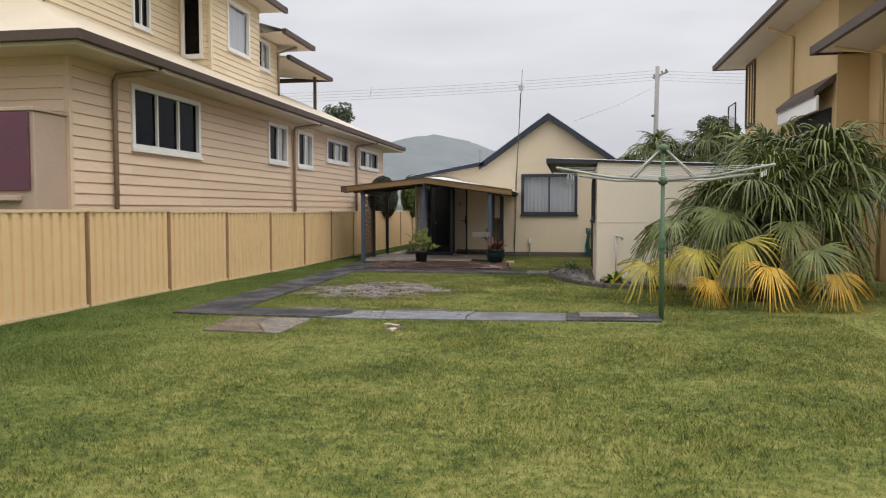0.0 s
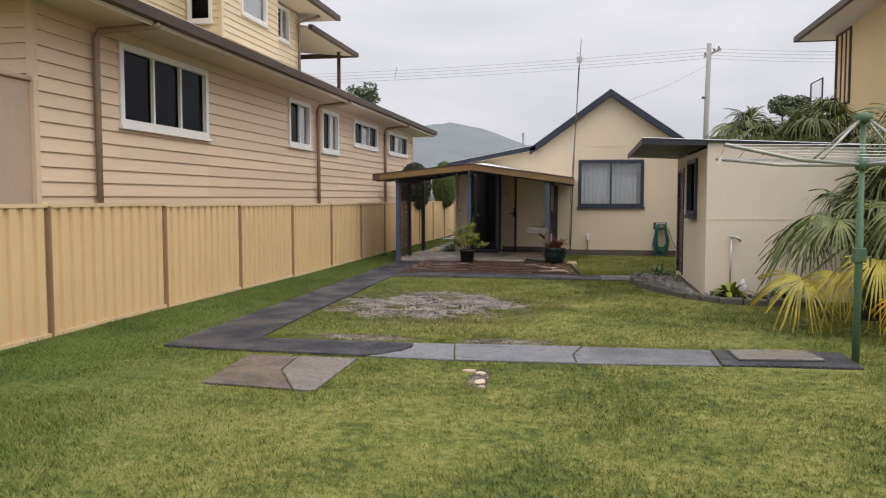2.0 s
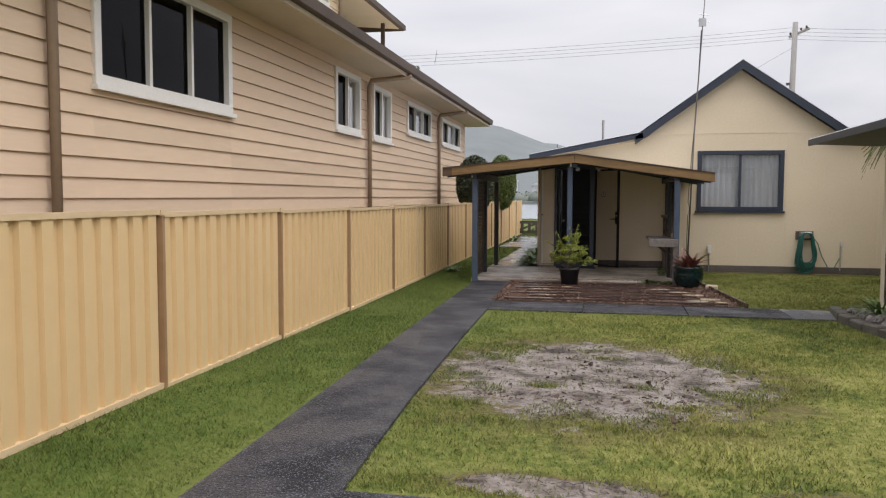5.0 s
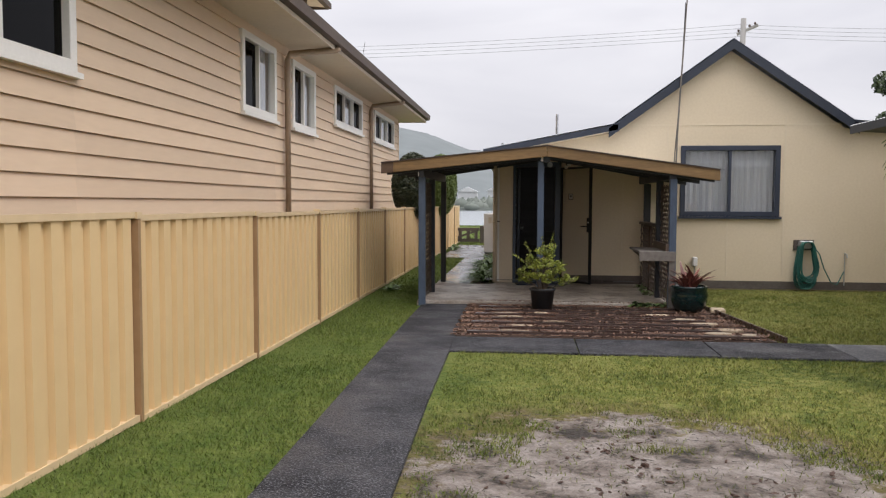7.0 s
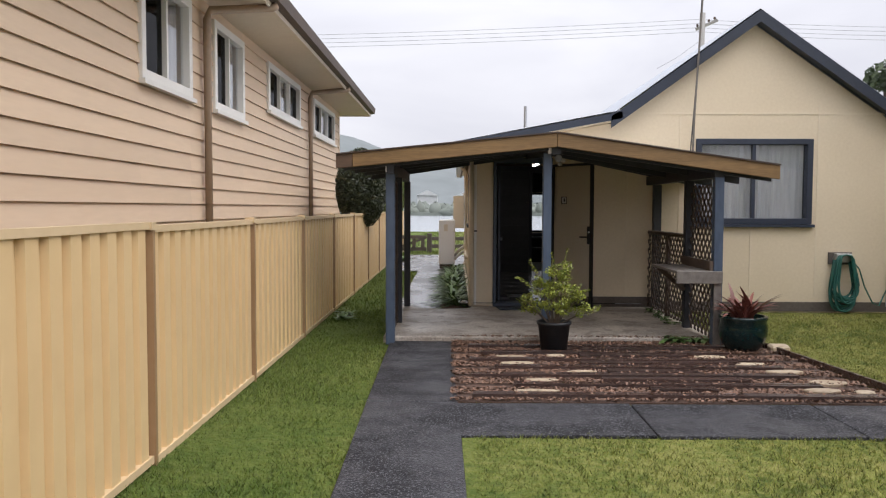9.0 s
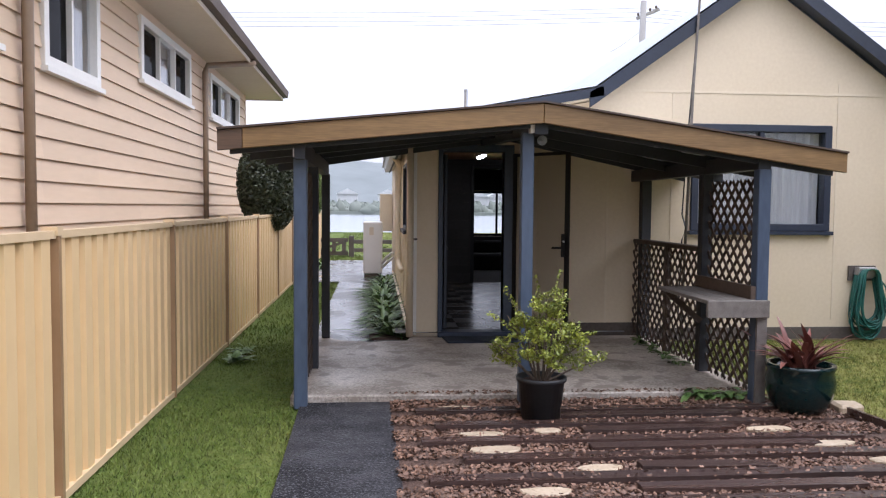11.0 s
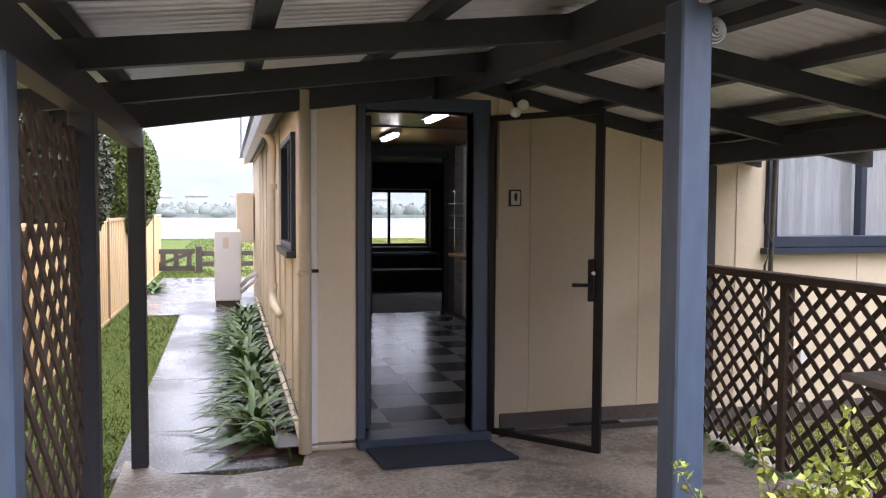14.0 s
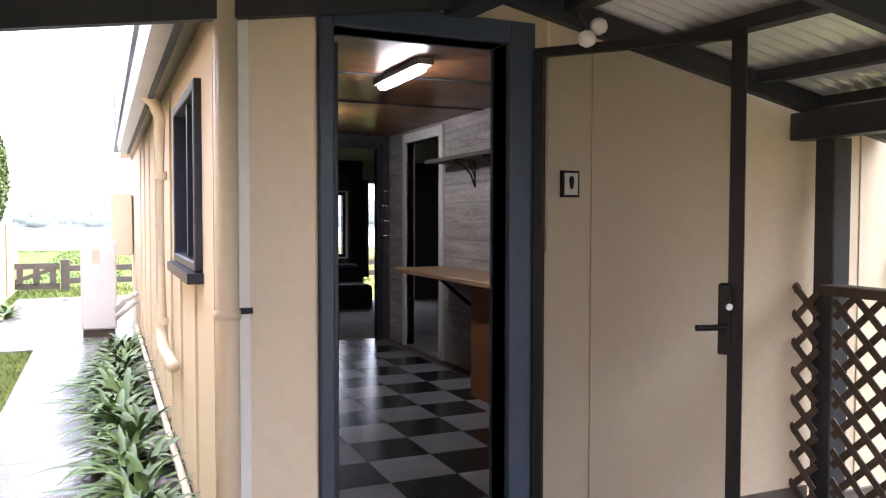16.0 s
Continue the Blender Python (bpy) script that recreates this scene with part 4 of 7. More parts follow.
    part("upper_eave", Build().box(-14, C + 0.6, 19.0, 23.3, 7.62, 7.68).box(-14, A + 0.5, 13.4, 19.0, 7.62, 7.68), MAT_SOFFIT, h)
    part("upper_gutter", Build().box(C + 0.6, C + 0.72, 19.0, 23.4, 7.6, 7.76), MAT_GUTTER, h, "dark brown gutter")
    part("upper_roof", Build().add([(C + .65, 18.9, 7.72), (C + .65, 23.4, 7.72), (-12, 23.4, 9), (-12, 18.9, 9), (-14, 13.3, 7.72), (A + .5, 13.3, 7.72), (-12, 13.4, 9)], [(0, 1, 2, 3), (5, 0, 3, 6)]), MAT_ROOF_TAN, h)
    part("upper_eave", Build().box(-14, C + 0.55, 23.3, 26.1, 6.98, 7.04), MAT_SOFFIT, h)
    part("upper_gutter", Build().box(C + 0.55, C + 0.68, 23.3, 26.15, 6.98, 7.13), MAT_GUTTER, h, "dark brown gutter")
    part("upper_roof", Build().add([(C + .6, 23.3, 7.1), (C + .6, 26.1, 7.1), (-12, 26.1, 8.1), (-12, 23.3, 8.1)], [(0, 1, 2, 3)]), MAT_ROOF_TAN, h)
    # balcony roof on a post
    part("balcony_roof", Build().prism([(-14, 7.0), (C + 0.05, 6.55), (C + 0.05, 6.62), (-14, 7.1)], "y", 25.0, 29.7), MAT_SOFFIT, h)
    part("balcony_gutter", Build().box(C + 0.05, C + 0.18, 25.0, 29.75, 6.52, 6.66).box(-14, C + .1, 29.7, 29.8, 6.52, 6.68), MAT_GUTTER, h, "dark brown gutter")
    part("balcony_post", Build().box(C - 0.35, C - 0.25, 28.9, 29.0, 4.5, 6.58), MAT_GUTTER, h)
    part("upper_downpipe", Build().tube([(C - 0.2, 24.9, 4.9), (C - 0.2, 24.9, 6.7), (C + 0.3, 25.3, 6.95)], 0.045, 8), MAT_PIPE_TAN, h, smooth=True)
    # taupe store with a plum door at the near end
    s = thing("outdoor_store", (-9, 11, 0), "taupe rendered store with a plum-painted door", "store")
    part("body", Build().box(-12, -7.83, 10.6, 11.39, 0, 3.0).box(-12, -7.79, 10.56, 11.39, 3.0, 3.06), MAT_TAUPE, s, bevel=0.01)
    d = part("door", Build().box(-9.6, -7.90, 10.55, 10.598, 1.78, 2.98), MAT_PURPLE, s, "plum painted door", bevel=0.006)
    for z in (2.7, 1.95):
        part("hinge", Build().tube([(-7.90, 10.54, z - 0.05), (-7.90, 10.54, z + 0.05)], 0.015, 8), MAT_GUTTER, d)
    part("sill", Build().box(-9.7, -8.05, 10.46, 10.598, 1.62, 1.70), MAT_TAUPE, s, bevel=0.01)


make_board_house()


# ---- ochre house on the other side ----
def make_ochre_house():
    h = thing("ochre_house", (9, 20, 0), "two-storey ochre rendered house with dark gutters", "house")
    W = Build()
    W.box(5.95, 12, 17.9, 27.0, 0, 6.3)
    W.box(6.6, 12, 13.0, 17.9, 0, 5.0)
    part("wall", W, MAT_TAN_HOUSE, h)
    part("upper_soffit", Build().box(5.15, 13, 17.0, 27.9, 6.22, 6.28), MAT_SOFFIT, h)
    part("upper_gutter", Build().box(5.04, 5.15, 17.0, 28.0, 6.2, 6.36).box(5.05, 13, 16.9, 17.0, 6.2, 6.36).box(5.05, 13, 27.9, 28.0, 6.2, 6.36), MAT_GUTTER, h, "dark brown gutter")
    part("upper_roof", Build().add([(5.1, 16.95, 6.34), (13, 16.95, 6.34), (13, 27.95, 6.34), (5.1, 27.95, 6.34), (9, 21, 8), (9, 24, 8)], [(0, 1, 4), (1, 2, 5, 4), (2, 3, 5), (3, 0, 4, 5)]), MAT_GUTTER, h)
    part("downpipe", Build().tube([(5.9, 21.3, 0), (5.9, 21.3, 5.9), (5.3, 21.3, 6.15)], 0.045, 8), MAT_TAN_HOUSE, h, smooth=True)
    part("downpipe", Build().tube([(6.5, 16.9, 0), (6.5, 16.9, 4.6), (5.6, 16.9, 4.75)], 0.045, 8), MAT_TAN_HOUSE, h, smooth=True)
    part("lower_soffit", Build().box(5.5, 13, 12.4, 17.9, 4.84, 4.9), MAT_SOFFIT, h)
    part("lower_gutter", Build().box(5.4, 5.5, 12.4, 17.95, 4.8, 4.98).box(5.4, 9, 17.9, 17.98, 4.8, 4.98), MAT_GUTTER, h, "dark brown gutter")
    part("lower_roof", Build().add([(5.45, 12.3, 4.95), (5.45, 17.9, 4.95), (9, 17.9, 6.2), (9, 12.3, 6.2)], [(0, 1, 2, 3)]), MAT_GUTTER, h)
    part("awning", Build().prism([(5.5, 4.05), (6.0, 4.45), (6.0, 4.3), (5.5, 3.92)], "y", 17.95, 21.2), MAT_GUTTER, h, "dark awning roof")
    part("awning_fascia", Build().box(5.55, 5.6, 17.95, 21.2, 3.62, 3.94), MAT_WHITE, h, "white awning fascia")
    casement(h, "x", 5.93, 25.6, 26.85, 4.1, 6.15, 3, -1.0, 0.06, MAT_GUTTER, sill=0)
    # flat near-black panel drawn for the shaded recess under the awning
    part("recess", Build().box(5.9, 5.945, 18.2, 21.0, 2.2, 3.7), MAT_SHADE_BLACK, h)
    b = thing("balcony", (5.5, 27.5, 3.2), "glass-railed balcony on the ochre house", "balcony")
    part("floor", Build().box(5.6, 7.5, 27.0, 28.4, 3.75, 3.95), MAT_TAN_HOUSE, b)
    part("rail", Build().tube([(5.65, 27.1, 3.9), (5.65, 27.1, 5.0), (5.65, 28.3, 5.0), (5.65, 28.3, 3.9)], 0.025, 8), MAT_GUTTER, b)
    part("glass", Build().box(5.645, 5.655, 27.15, 28.25, 4.0, 4.95), MAT_GLASS, b)


make_ochre_house()


# ---- the cottage ----
def make_cottage():
    h = thing("cottage", (-0.5, 28, 0), "cream sheet-clad cottage with navy gable trim", "house")
    Y = 24.0
    WX0, WX1 = -4.50, 4.6
    door = (-4.147, -3.445, 0.13, 2.19)
    win = (-1.23, 0.48, 1.31, 2.56)

    def top(x):
        if x < -2.37:
            return 2.45 + (x + 4.5) * (2.80 - 2.45) / 2.13
        if x < -0.41:
            return 2.80 + (x + 2.37) * (4.22 - 2.80) / 1.96
        if x < 1.55:
            return 4.22 - (x + 0.41) * (4.22 - 2.86) / 1.96
        return 2.86 - (x - 1.55) * 0.13
    w = Build()
    cuts = sorted({WX0, -2.37, -0.41, 1.55, WX1, door[0], door[1], win[0], win[1]})
    for a, c in zip(cuts, cuts[1:]):
        spans = [(0.0, None)]
        if a >= door[0] - 1e-6 and c <= door[1] + 1e-6:
            spans = [(0.0, door[2]), (door[3], None)]
        if a >= win[0] - 1e-6 and c <= win[1] + 1e-6:
            spans = [(0.0, win[2]), (win[3], None)]
        for e, g in spans:
            w.prism([(a, e), (c, e), (c, g or top(c)), (a, g or top(a))], "y", Y, Y + 0.11)
    part("back_wall", w, MAT_CREAM, h)
    # thin cover strips over the sheet joints
    for x, z0, z1 in ((-3.035, 0.2, 2.5), (-2.228, 0.2, 2.6), (-1.46, 0.2, 2.95), (-0.40, 0.25, 1.30), (0.56, 0.25, 3.05), (2.3, 0.25, 2.7)):
        part("cover_strip", Build().box(x - 0.012, x + 0.012, Y - 0.007, Y, z0, z1), MAT_CREAM_TRIM, h)
    part("cover_strip", Build().box(-2.0, 3.6, Y - 0.008, Y, 2.915, 2.945), MAT_CREAM_TRIM, h)
    part("base_board", Build().box(-3.25, -1.8, Y - 0.012, Y, 0.06, 0.225), MAT_PLINTH, h, "bare dark base board")
    part("base_board", Build().box(-1.8, WX1, Y - 0.02, Y, 0.02, 0.16), MAT_PLINTH, h, "bare dark base board")
    # side wall with its strips, window, pipe
    sw = (24.84, 25.92, 1.27, 2.12)
    SW = Build()
    for a, c, e, g in split(Y + 0.11, 33.8, 0.0, 2.36, [sw]):
        SW.box(WX0, WX0 + 0.11, a, c, e, g)
    part("side_wall", SW, MAT_CREAM, h)
    for y in (24.2, 24.40, 25.1, 25.85, 26.5, 27.2, 28.0, 28.9, 29.8, 30.7):
        e = 0.15
        if sw[0] - 0.05 < y < sw[1] + 0.05:
            part("cover_strip", Build().box(WX0 - 0.012, WX0, y - 0.02, y + 0.02, e, 1.25), MAT_CREAM_TRIM, h)
        else:
            part("cover_strip", Build().box(WX0 - 0.012, WX0, y - 0.02, y + 0.02, e, 2.3), MAT_CREAM_TRIM, h)
    casement(h, "x", WX0, *sw, 2, -1.0, 0.045, MAT_NAVY, MAT_GLASS_DARK, (0,), sill=0.05)
    part("corner_panel", Build().box(WX0 + 0.05, WX0 + 0.285, Y - 0.03, Y - 0.001, 0.09, 2.42), MAT_CREAM_TRIM, h)
    part("other_side_wall", Build().box(WX1 - 0.11, WX1, Y + 0.11, 33.8, 0, 2.4), MAT_CREAM, h)
    # front wall with lake-facing windows and doors
    fh = [(-2.75, -1.2, 0.88, 1.95), (-0.9, -0.45, 0.15, 2.1), (1.0, 2.4, 0.9, 1.95)]
    FW = Build()
    for a, c, e, g in split(WX0, WX1, 0.0, 2.5, fh):
        FW.box(a, c, 33.8, 33.91, e, g)
    part("front_wall", FW, MAT_CREAM, h)
    casement(h, "y", 33.91, *fh[0], 2, 1.0, 0.05, MAT_SCREEN, MAT_GLASS, sill=0)
    part("glass_door", Build().box(-0.88, -0.47, 33.84, 33.85, 0.16, 2.09), MAT_GLASS, h)
    # main window
    casement(h, "y", Y, *win, 2, -1.0, 0.085, MAT_BLUE_FRAME, MAT_GLASS, (0, 1), depth=0.09, sill=0.045)
    # added dark backing that stands for the unlit room behind the curtains
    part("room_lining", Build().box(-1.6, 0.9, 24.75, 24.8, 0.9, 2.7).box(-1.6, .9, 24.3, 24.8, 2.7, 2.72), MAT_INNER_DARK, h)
    # roof: main gable, side skillions, navy barge boards
    def sheet(x0, z0, x1, z1, y0, y1, pitch=0.076, amp=0.009):
        n = int((y1 - y0) / pitch * 4)
        b = Build()
        for i in range(n + 1):
            y = y0 + (y1 - y0) * i / n
            d = amp * math.sin(math.tau * (y - y0) / pitch)
            b.v += [(x0, y, z0 + d), (x1, y, z1 + d)]
        b.f = [(2 * i, 2 * i + 1, 2 * i + 3, 2 * i + 2) for i in range(n)]
        return b
    O0, O1 = 23.80, 34.2
    part("roof_sheet", sheet(-0.41, 4.40, -2.50, 2.90, O0, O1), MAT_IRON_ROOF, h, "grey-blue corrugated iron roof")
    part("roof_sheet", sheet(-0.41, 4.40, 1.68, 2.95, O0, O1), MAT_IRON_ROOF, h, "grey-blue corrugated iron roof")
    part("roof_sheet", sheet(-2.40, 2.95, -4.74, 2.505, O0, O1), MAT_IRON_ROOF, h, "grey-blue corrugated iron roof")
    part("roof_sheet", sheet(1.60, 2.99, 5.0, 2.60, O0, O1), MAT_IRON_ROOF, h, "grey-blue corrugated iron roof")

    def barge(x0, z0, x1, z1, t):
        part("barge_board", Build().prism([(x0, z0 - t), (x1, z1 - t), (x1, z1), (x0, z0)], "y", 23.76, 23.79), MAT_NAVY, h, "navy painted barge board")
    barge(-2.52, 2.86, -0.41, 4.375, 0.17)
    barge(-0.41, 4.375, 1.70, 2.91, 0.17)
    barge(-4.74, 2.49, -2.36, 2.93, 0.10)
    barge(1.62, 2.97, 5.0, 2.58, 0.10)
    part("gable_soffit", Build().prism([(-2.45, 2.80), (-0.41, 4.26), (1.62, 2.86), (1.62, 2.84), (-0.41, 4.23), (-2.45, 2.78)], "y", 23.79, 24.0), MAT_NAVY, h)
    part("eave_soffit", Build().prism([(-4.66, 2.41), (-2.40, 2.83), (-2.40, 2.81), (-4.66, 2.39)], "y", 23.79, 34.0), MAT_CREAM_TRIM, h)
    part("side_gutter", Build().prism([(-4.64, 2.25), (-4.72, 2.25), (-4.74, 2.36), (-4.64, 2.36)], "y", 24.2, 30.9), MAT_METAL, h, "weathered grey metal gutter")
    part("side_fascia", Build().box(-4.638, -4.61, 24.1, 30.9, 2.24, 2.46), MAT_BEAM, h)
    part("downpipe", Build().tube([(-4.70, 26.40, 2.34), (-4.69, 26.42, 2.30), (-4.60, 26.45, 2.22), (-4.57, 26.46, 2.14), (-4.57, 26.46, 0.82), (-4.57, 26.40, 0.73), (-4.565, 26.28, 0.70), (-4.555, 25.80, 0.69)], 0.036, 10), MAT_CREAM_TRIM, h, "cream plastic downpipe", smooth=True)
    for z in (1.75, 0.84):
        part("pipe_collar", Build().tube([(-4.57, 26.46, z), (-4.57, 26.46, z + 0.05)], 0.042, 10), MAT_CREAM_TRIM, h)
    part("corner_pipe", Build().tube([(-4.524, 23.945, 0.08), (-4.524, 23.945, 2.28)], 0.040, 14).tube([(-4.524, 23.945, 1.17), (-4.524, 23.945, 1.20)], 0.045, 14), MAT_CREAM_TRIM, h, "cream plastic corner pipe", smooth=True)
    part("white_strip", Build().box(-4.482, -4.446, Y - 0.045, Y - 0.032, 0.1, 2.3), MAT_WHITE, h, "bare white edge strip")
    part("pipe_clip", Build().box(-4.484, -4.440, Y - 0.06, Y - 0.046, 1.185, 1.205), MAT_SCREEN, h)
    # door frame and step
    f = thing("door_frame", (-3.78, 24, 0), "navy painted timber door frame with a worn step", "door frame")
    for x0, x1, z0, z1 in ((-4.20, -4.147, 0.08, 2.275), (-3.445, -3.333, 0.08, 2.275), (-4.147, -3.445, 2.19, 2.275)):
        part("jamb", Build().box(x0, x1, Y - 0.035, Y + 0.14, z0, z1), MAT_NAVY_DOOR, f, bevel=0.005)
    part("step", Build().box(-4.20, -3.33, Y - 0.09, Y + 0.14, 0.07, 0.135), MAT_NAVY_DOOR, f, bevel=0.008)
    part("strike_plate", Build().box(-4.149, -4.143, Y + 0.03, Y + 0.06, 1.05, 1.2), MAT_SCREEN, f)
    # open inner door, folded back against the kitchen wall
    dr = thing("entry_door", (-4.1, 24.15, 0.14), "dark navy entry door standing open inwards", "door")
    part("leaf", Build().box(-4.12, -4.08, 24.15, 24.86, 0.145, 2.17), MAT_NAVY, dr, bevel=0.004)
    part("knob", Build().lathe(-4.04, 24.78, [(0.012, 1.02), (0.028, 1.03), (0.03, 1.05), (0.022, 1.07), (0.004, 1.075)], 12), MAT_METAL, dr, "metal knob", smooth=True)
    # open screen door
    s = thing("screen_door", (-3.33, 23.95, 0.1), "open black steel-framed screen door", "screen door")
    a, c = Vector((-3.335, 23.955)), Vector((-2.838, 23.37))
    u = (c - a).normalized()

    def at(k, z):
        p = a + u * k
        return (p.x, p.y, z)
    l = (c - a).length
    for p, q, wd, hg in ((at(0.015, 0.12), at(0.015, 2.17), 0.03, 0.035), (at(l - 0.02, 0.12), at(l - 0.02, 2.17), 0.03, 0.05)):
        part("stile", Build().bar(p, q, wd, hg, (u.x, u.y, 0)), MAT_SCREEN, s)
    for z in (0.135, 2.155):
        part("rail", Build().bar(at(0.0, z), at(l, z), 0.03, 0.035), MAT_SCREEN, s)
    part("insect_mesh", Build().bar(at(0.02, 0.14), at(0.02, 2.15), 0.002, 0.002, (u.x, u.y, 0)).add([at(0.02, 0.14), at(l - 0.03, 0.14), at(l - 0.03, 2.15), at(0.02, 2.15)], [(0, 1, 2, 3)]), MAT_MESH, s, "fine black insect mesh")
    lk = part("lock", Build().bar(at(l - 0.055, 1.03), at(l - 0.055, 1.28), 0.075, 0.04, (u.x, u.y, 0)), MAT_SCREEN, s, bevel=0.004)
    hn = at(l - 0.06, 1.13)
    part("handle", Build().tube([(hn[0] - 0.03, hn[1] - 0.045, 1.13), (hn[0] - 0.14, hn[1] - 0.02, 1.13)], 0.011, 8), MAT_SCREEN, lk)
    part("key_barrel", Build().tube([(hn[0] - 0.01, hn[1] - 0.03, 1.20), (hn[0] - 0.015, hn[1] - 0.045, 1.20)], 0.012, 10), MAT_METAL, lk)
    # doormat
    mt = thing("doormat", (-3.72, 23.8, 0.075), "dark blue ribbed doormat before the step", "doormat")
    part("mat", Build().prism([(-4.12, 23.52), (-3.30, 23.50), (-3.36, 23.88), (-4.16, 23.89)], "z", 0.076, 0.095), MAT_MATTING, mt)
    # small picture plate beside the door
    pl = thing("wall_plaque", (-3.15, 23.99, 1.65), "small black-framed white tile plaque", "plaque")
    part("frame", Build().box(-3.197, -3.116, Y - 0.02, Y - 0.001, 1.596, 1.704), MAT_SCREEN, pl)
    part("tile", Build().box(-3.187, -3.126, Y - 0.024, Y - 0.0202, 1.606, 1.694), MAT_WHITE, pl)
    part("motif", Build().prism([(-3.168, 1.665), (-3.162, 1.63), (-3.150, 1.63), (-3.144, 1.665), (-3.150, 1.682), (-3.162, 1.682)], "y", Y - 0.027, Y - 0.0242), MAT_SCREEN, pl)
    part("conduit", Build().tube([(-3.27, Y - 0.02, 1.38), (-3.27, Y - 0.02, 2.4)], 0.012, 8), MAT_CREAM_TRIM, h)


make_cottage()


# ---- cottage rooms seen through the door ----
def make_rooms():
    FZ = 0.13
    fl = thing("kitchen_floor", (0, 0, 0), "black and grey checkered vinyl tile floor, glossy", "floor", kind="structure")
    part("subfloor", Build().box(-4.38, 4.4, 24.115, 33.78, 0.0, FZ - 0.006), MAT_PLINTH, fl)
    s = 0.3826
    tiles = {k: None for k in (0, 1)}
    for k, mt in ((0, MAT_TILE_BLACK), (1, MAT_TILE_GREY)):
        tiles[k] = mesh_of("floor_tile", Build().box(0.0015, s - 0.0015, 0.0015, s - 0.0015, -0.006, 0.0), mt)
    for i in range(-4, 4):
        for j in range(-3, 13):
            x, y = -3.157 + i * s, 25.08 + j * s
            if x > -4.4 - s and x + s < -1.85 and y > 23.9 and y < 29.7:
                ob = new("floor_tile", tiles[(i + j) % 2])
                ob.parent, ob.location = fl, (x, y, FZ)
    solid("carpet", Build().box(-4.38, 4.3, 29.86, 33.78, FZ - 0.004, FZ + 0.004).box(-1.85, 4.3, 24.2, 29.85, FZ - 0.004, FZ + 0.004), MAT_CARPET, "grey carpet in the far room", "carpet")
    solid("kitchen_ceiling", Build().box(-4.38, -1.86, 24.115, 29.8, 2.46, 2.49), MAT_CEIL, "varnished brown sheet ceiling", "ceiling")
    # ceiling colour darkened in place of the far room's low light
    solid("living_room_ceiling", Build().box(-4.38, 4.3, 29.81, 33.79, 2.46, 2.49).box(-1.76, 4.3, 24.85, 29.8, 2.46, 2.49), MAT_INNER_DARK, "ceiling with the far room's dimness put into its colour", "ceiling")
    for y in (25.0, 26.2, 27.4):
        solid("ceiling_strip", Build().box(-4.38, -1.86, y - 0.02, y + 0.02, 2.448, 2.4585), MAT_INNER_DARK, "dark ceiling cover strip", "trim")
    kw = thing("kitchen_wall", (0, 0, 0), "grey-washed board-lined kitchen wall", "wall", kind="structure")
    hole = (28.30, 29.22, FZ, 2.32)
    z = FZ
    while z < 2.45:
        t = min(z + 0.17, 2.46)
        for a, c, e, g in split(24.115, 29.78, z, t, [hole]):
            part("lining_board", Build().box(-1.87, -1.79, a, c, e, g - 0.003), MAT_WASH, kw)
        z = t
    # end wall boards carry the shade of the kitchen's far end as colour
    fw = thing("kitchen_end_wall", (0, 0, 0), "kitchen end wall with a doorway, its boards darkened for shade", "wall", kind="structure")
    hole2 = (-3.05, -2.03, FZ, 2.30)
    z = FZ
    while z < 2.45:
        t = min(z + 0.17, 2.46)
        for a, c, e, g in split(-4.38, -1.871, z, t, [hole2]):
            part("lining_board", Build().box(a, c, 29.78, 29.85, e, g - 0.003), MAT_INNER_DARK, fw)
        z = t
    # side and far room linings: indoor dimness painted as dark colour
    solid("kitchen_side_lining", Build().box(-4.385, -4.37, 24.115, 24.80, FZ, 2.46).box(-4.385, -4.37, 25.96, 29.78, FZ, 2.46).box(-4.385, -4.37, 24.8, 25.96, FZ, 1.25).box(-4.385, -4.37, 24.8, 25.96, 2.14, 2.46), MAT_INNER_DARK, "kitchen wall lining with shade put into its dark colour", "wall")
    solid("living_room_lining", Build().box(-4.38, -4.36, 29.86, 33.78, FZ, 2.46).box(4.2, 4.22, 24.2, 33.78, FZ, 2.46).box(-1.78, 4.2, 24.82, 24.84, FZ, 2.46).box(-4.36, -2.80, 33.70, 33.78, FZ, 2.46).box(-1.15, -0.95, 33.70, 33.78, FZ, 2.46).box(-2.8, -1.15, 33.7, 33.78, FZ, 0.86).box(-2.8, -1.15, 33.7, 33.78, 1.97, 2.46).box(-0.4, 4.2, 33.7, 33.78, FZ, 2.46), MAT_INNER_DARK, "far room wall lining, coloured dark for dim light", "wall")
    for nm, x0, x1, y0, y1, z0, z1, mt in (("architrave", -1.895, -1.78, 29.22, 29.30, FZ, 2.42, MAT_WHITE), ("architrave", -1.895, -1.78, 28.21, 28.30, FZ, 2.42, MAT_WHITE), ("architrave", -1.895, -1.78, 28.30, 29.22, 2.32, 2.42, MAT_WHITE),
                                           ("door_trim", -3.12, -3.05, 29.75, 29.86, FZ, 2.37, MAT_BEAM), ("door_trim", -2.03, -1.96, 29.75, 29.86, FZ, 2.37, MAT_BEAM), ("door_trim", -3.05, -2.03, 29.75, 29.86, 2.30, 2.37, MAT_BEAM)):
        solid(nm, Build().box(x0, x1, y0, y1, z0, z1), mt, "white painted architrave" if mt is MAT_WHITE else "dark timber door trim", "trim", bevel=0.004)
    solid("threshold_strip", Build().box(-1.89, -1.78, 28.30, 29.22, FZ, FZ + 0.012), MAT_METAL, "metal carpet strip in the doorway", "trim")
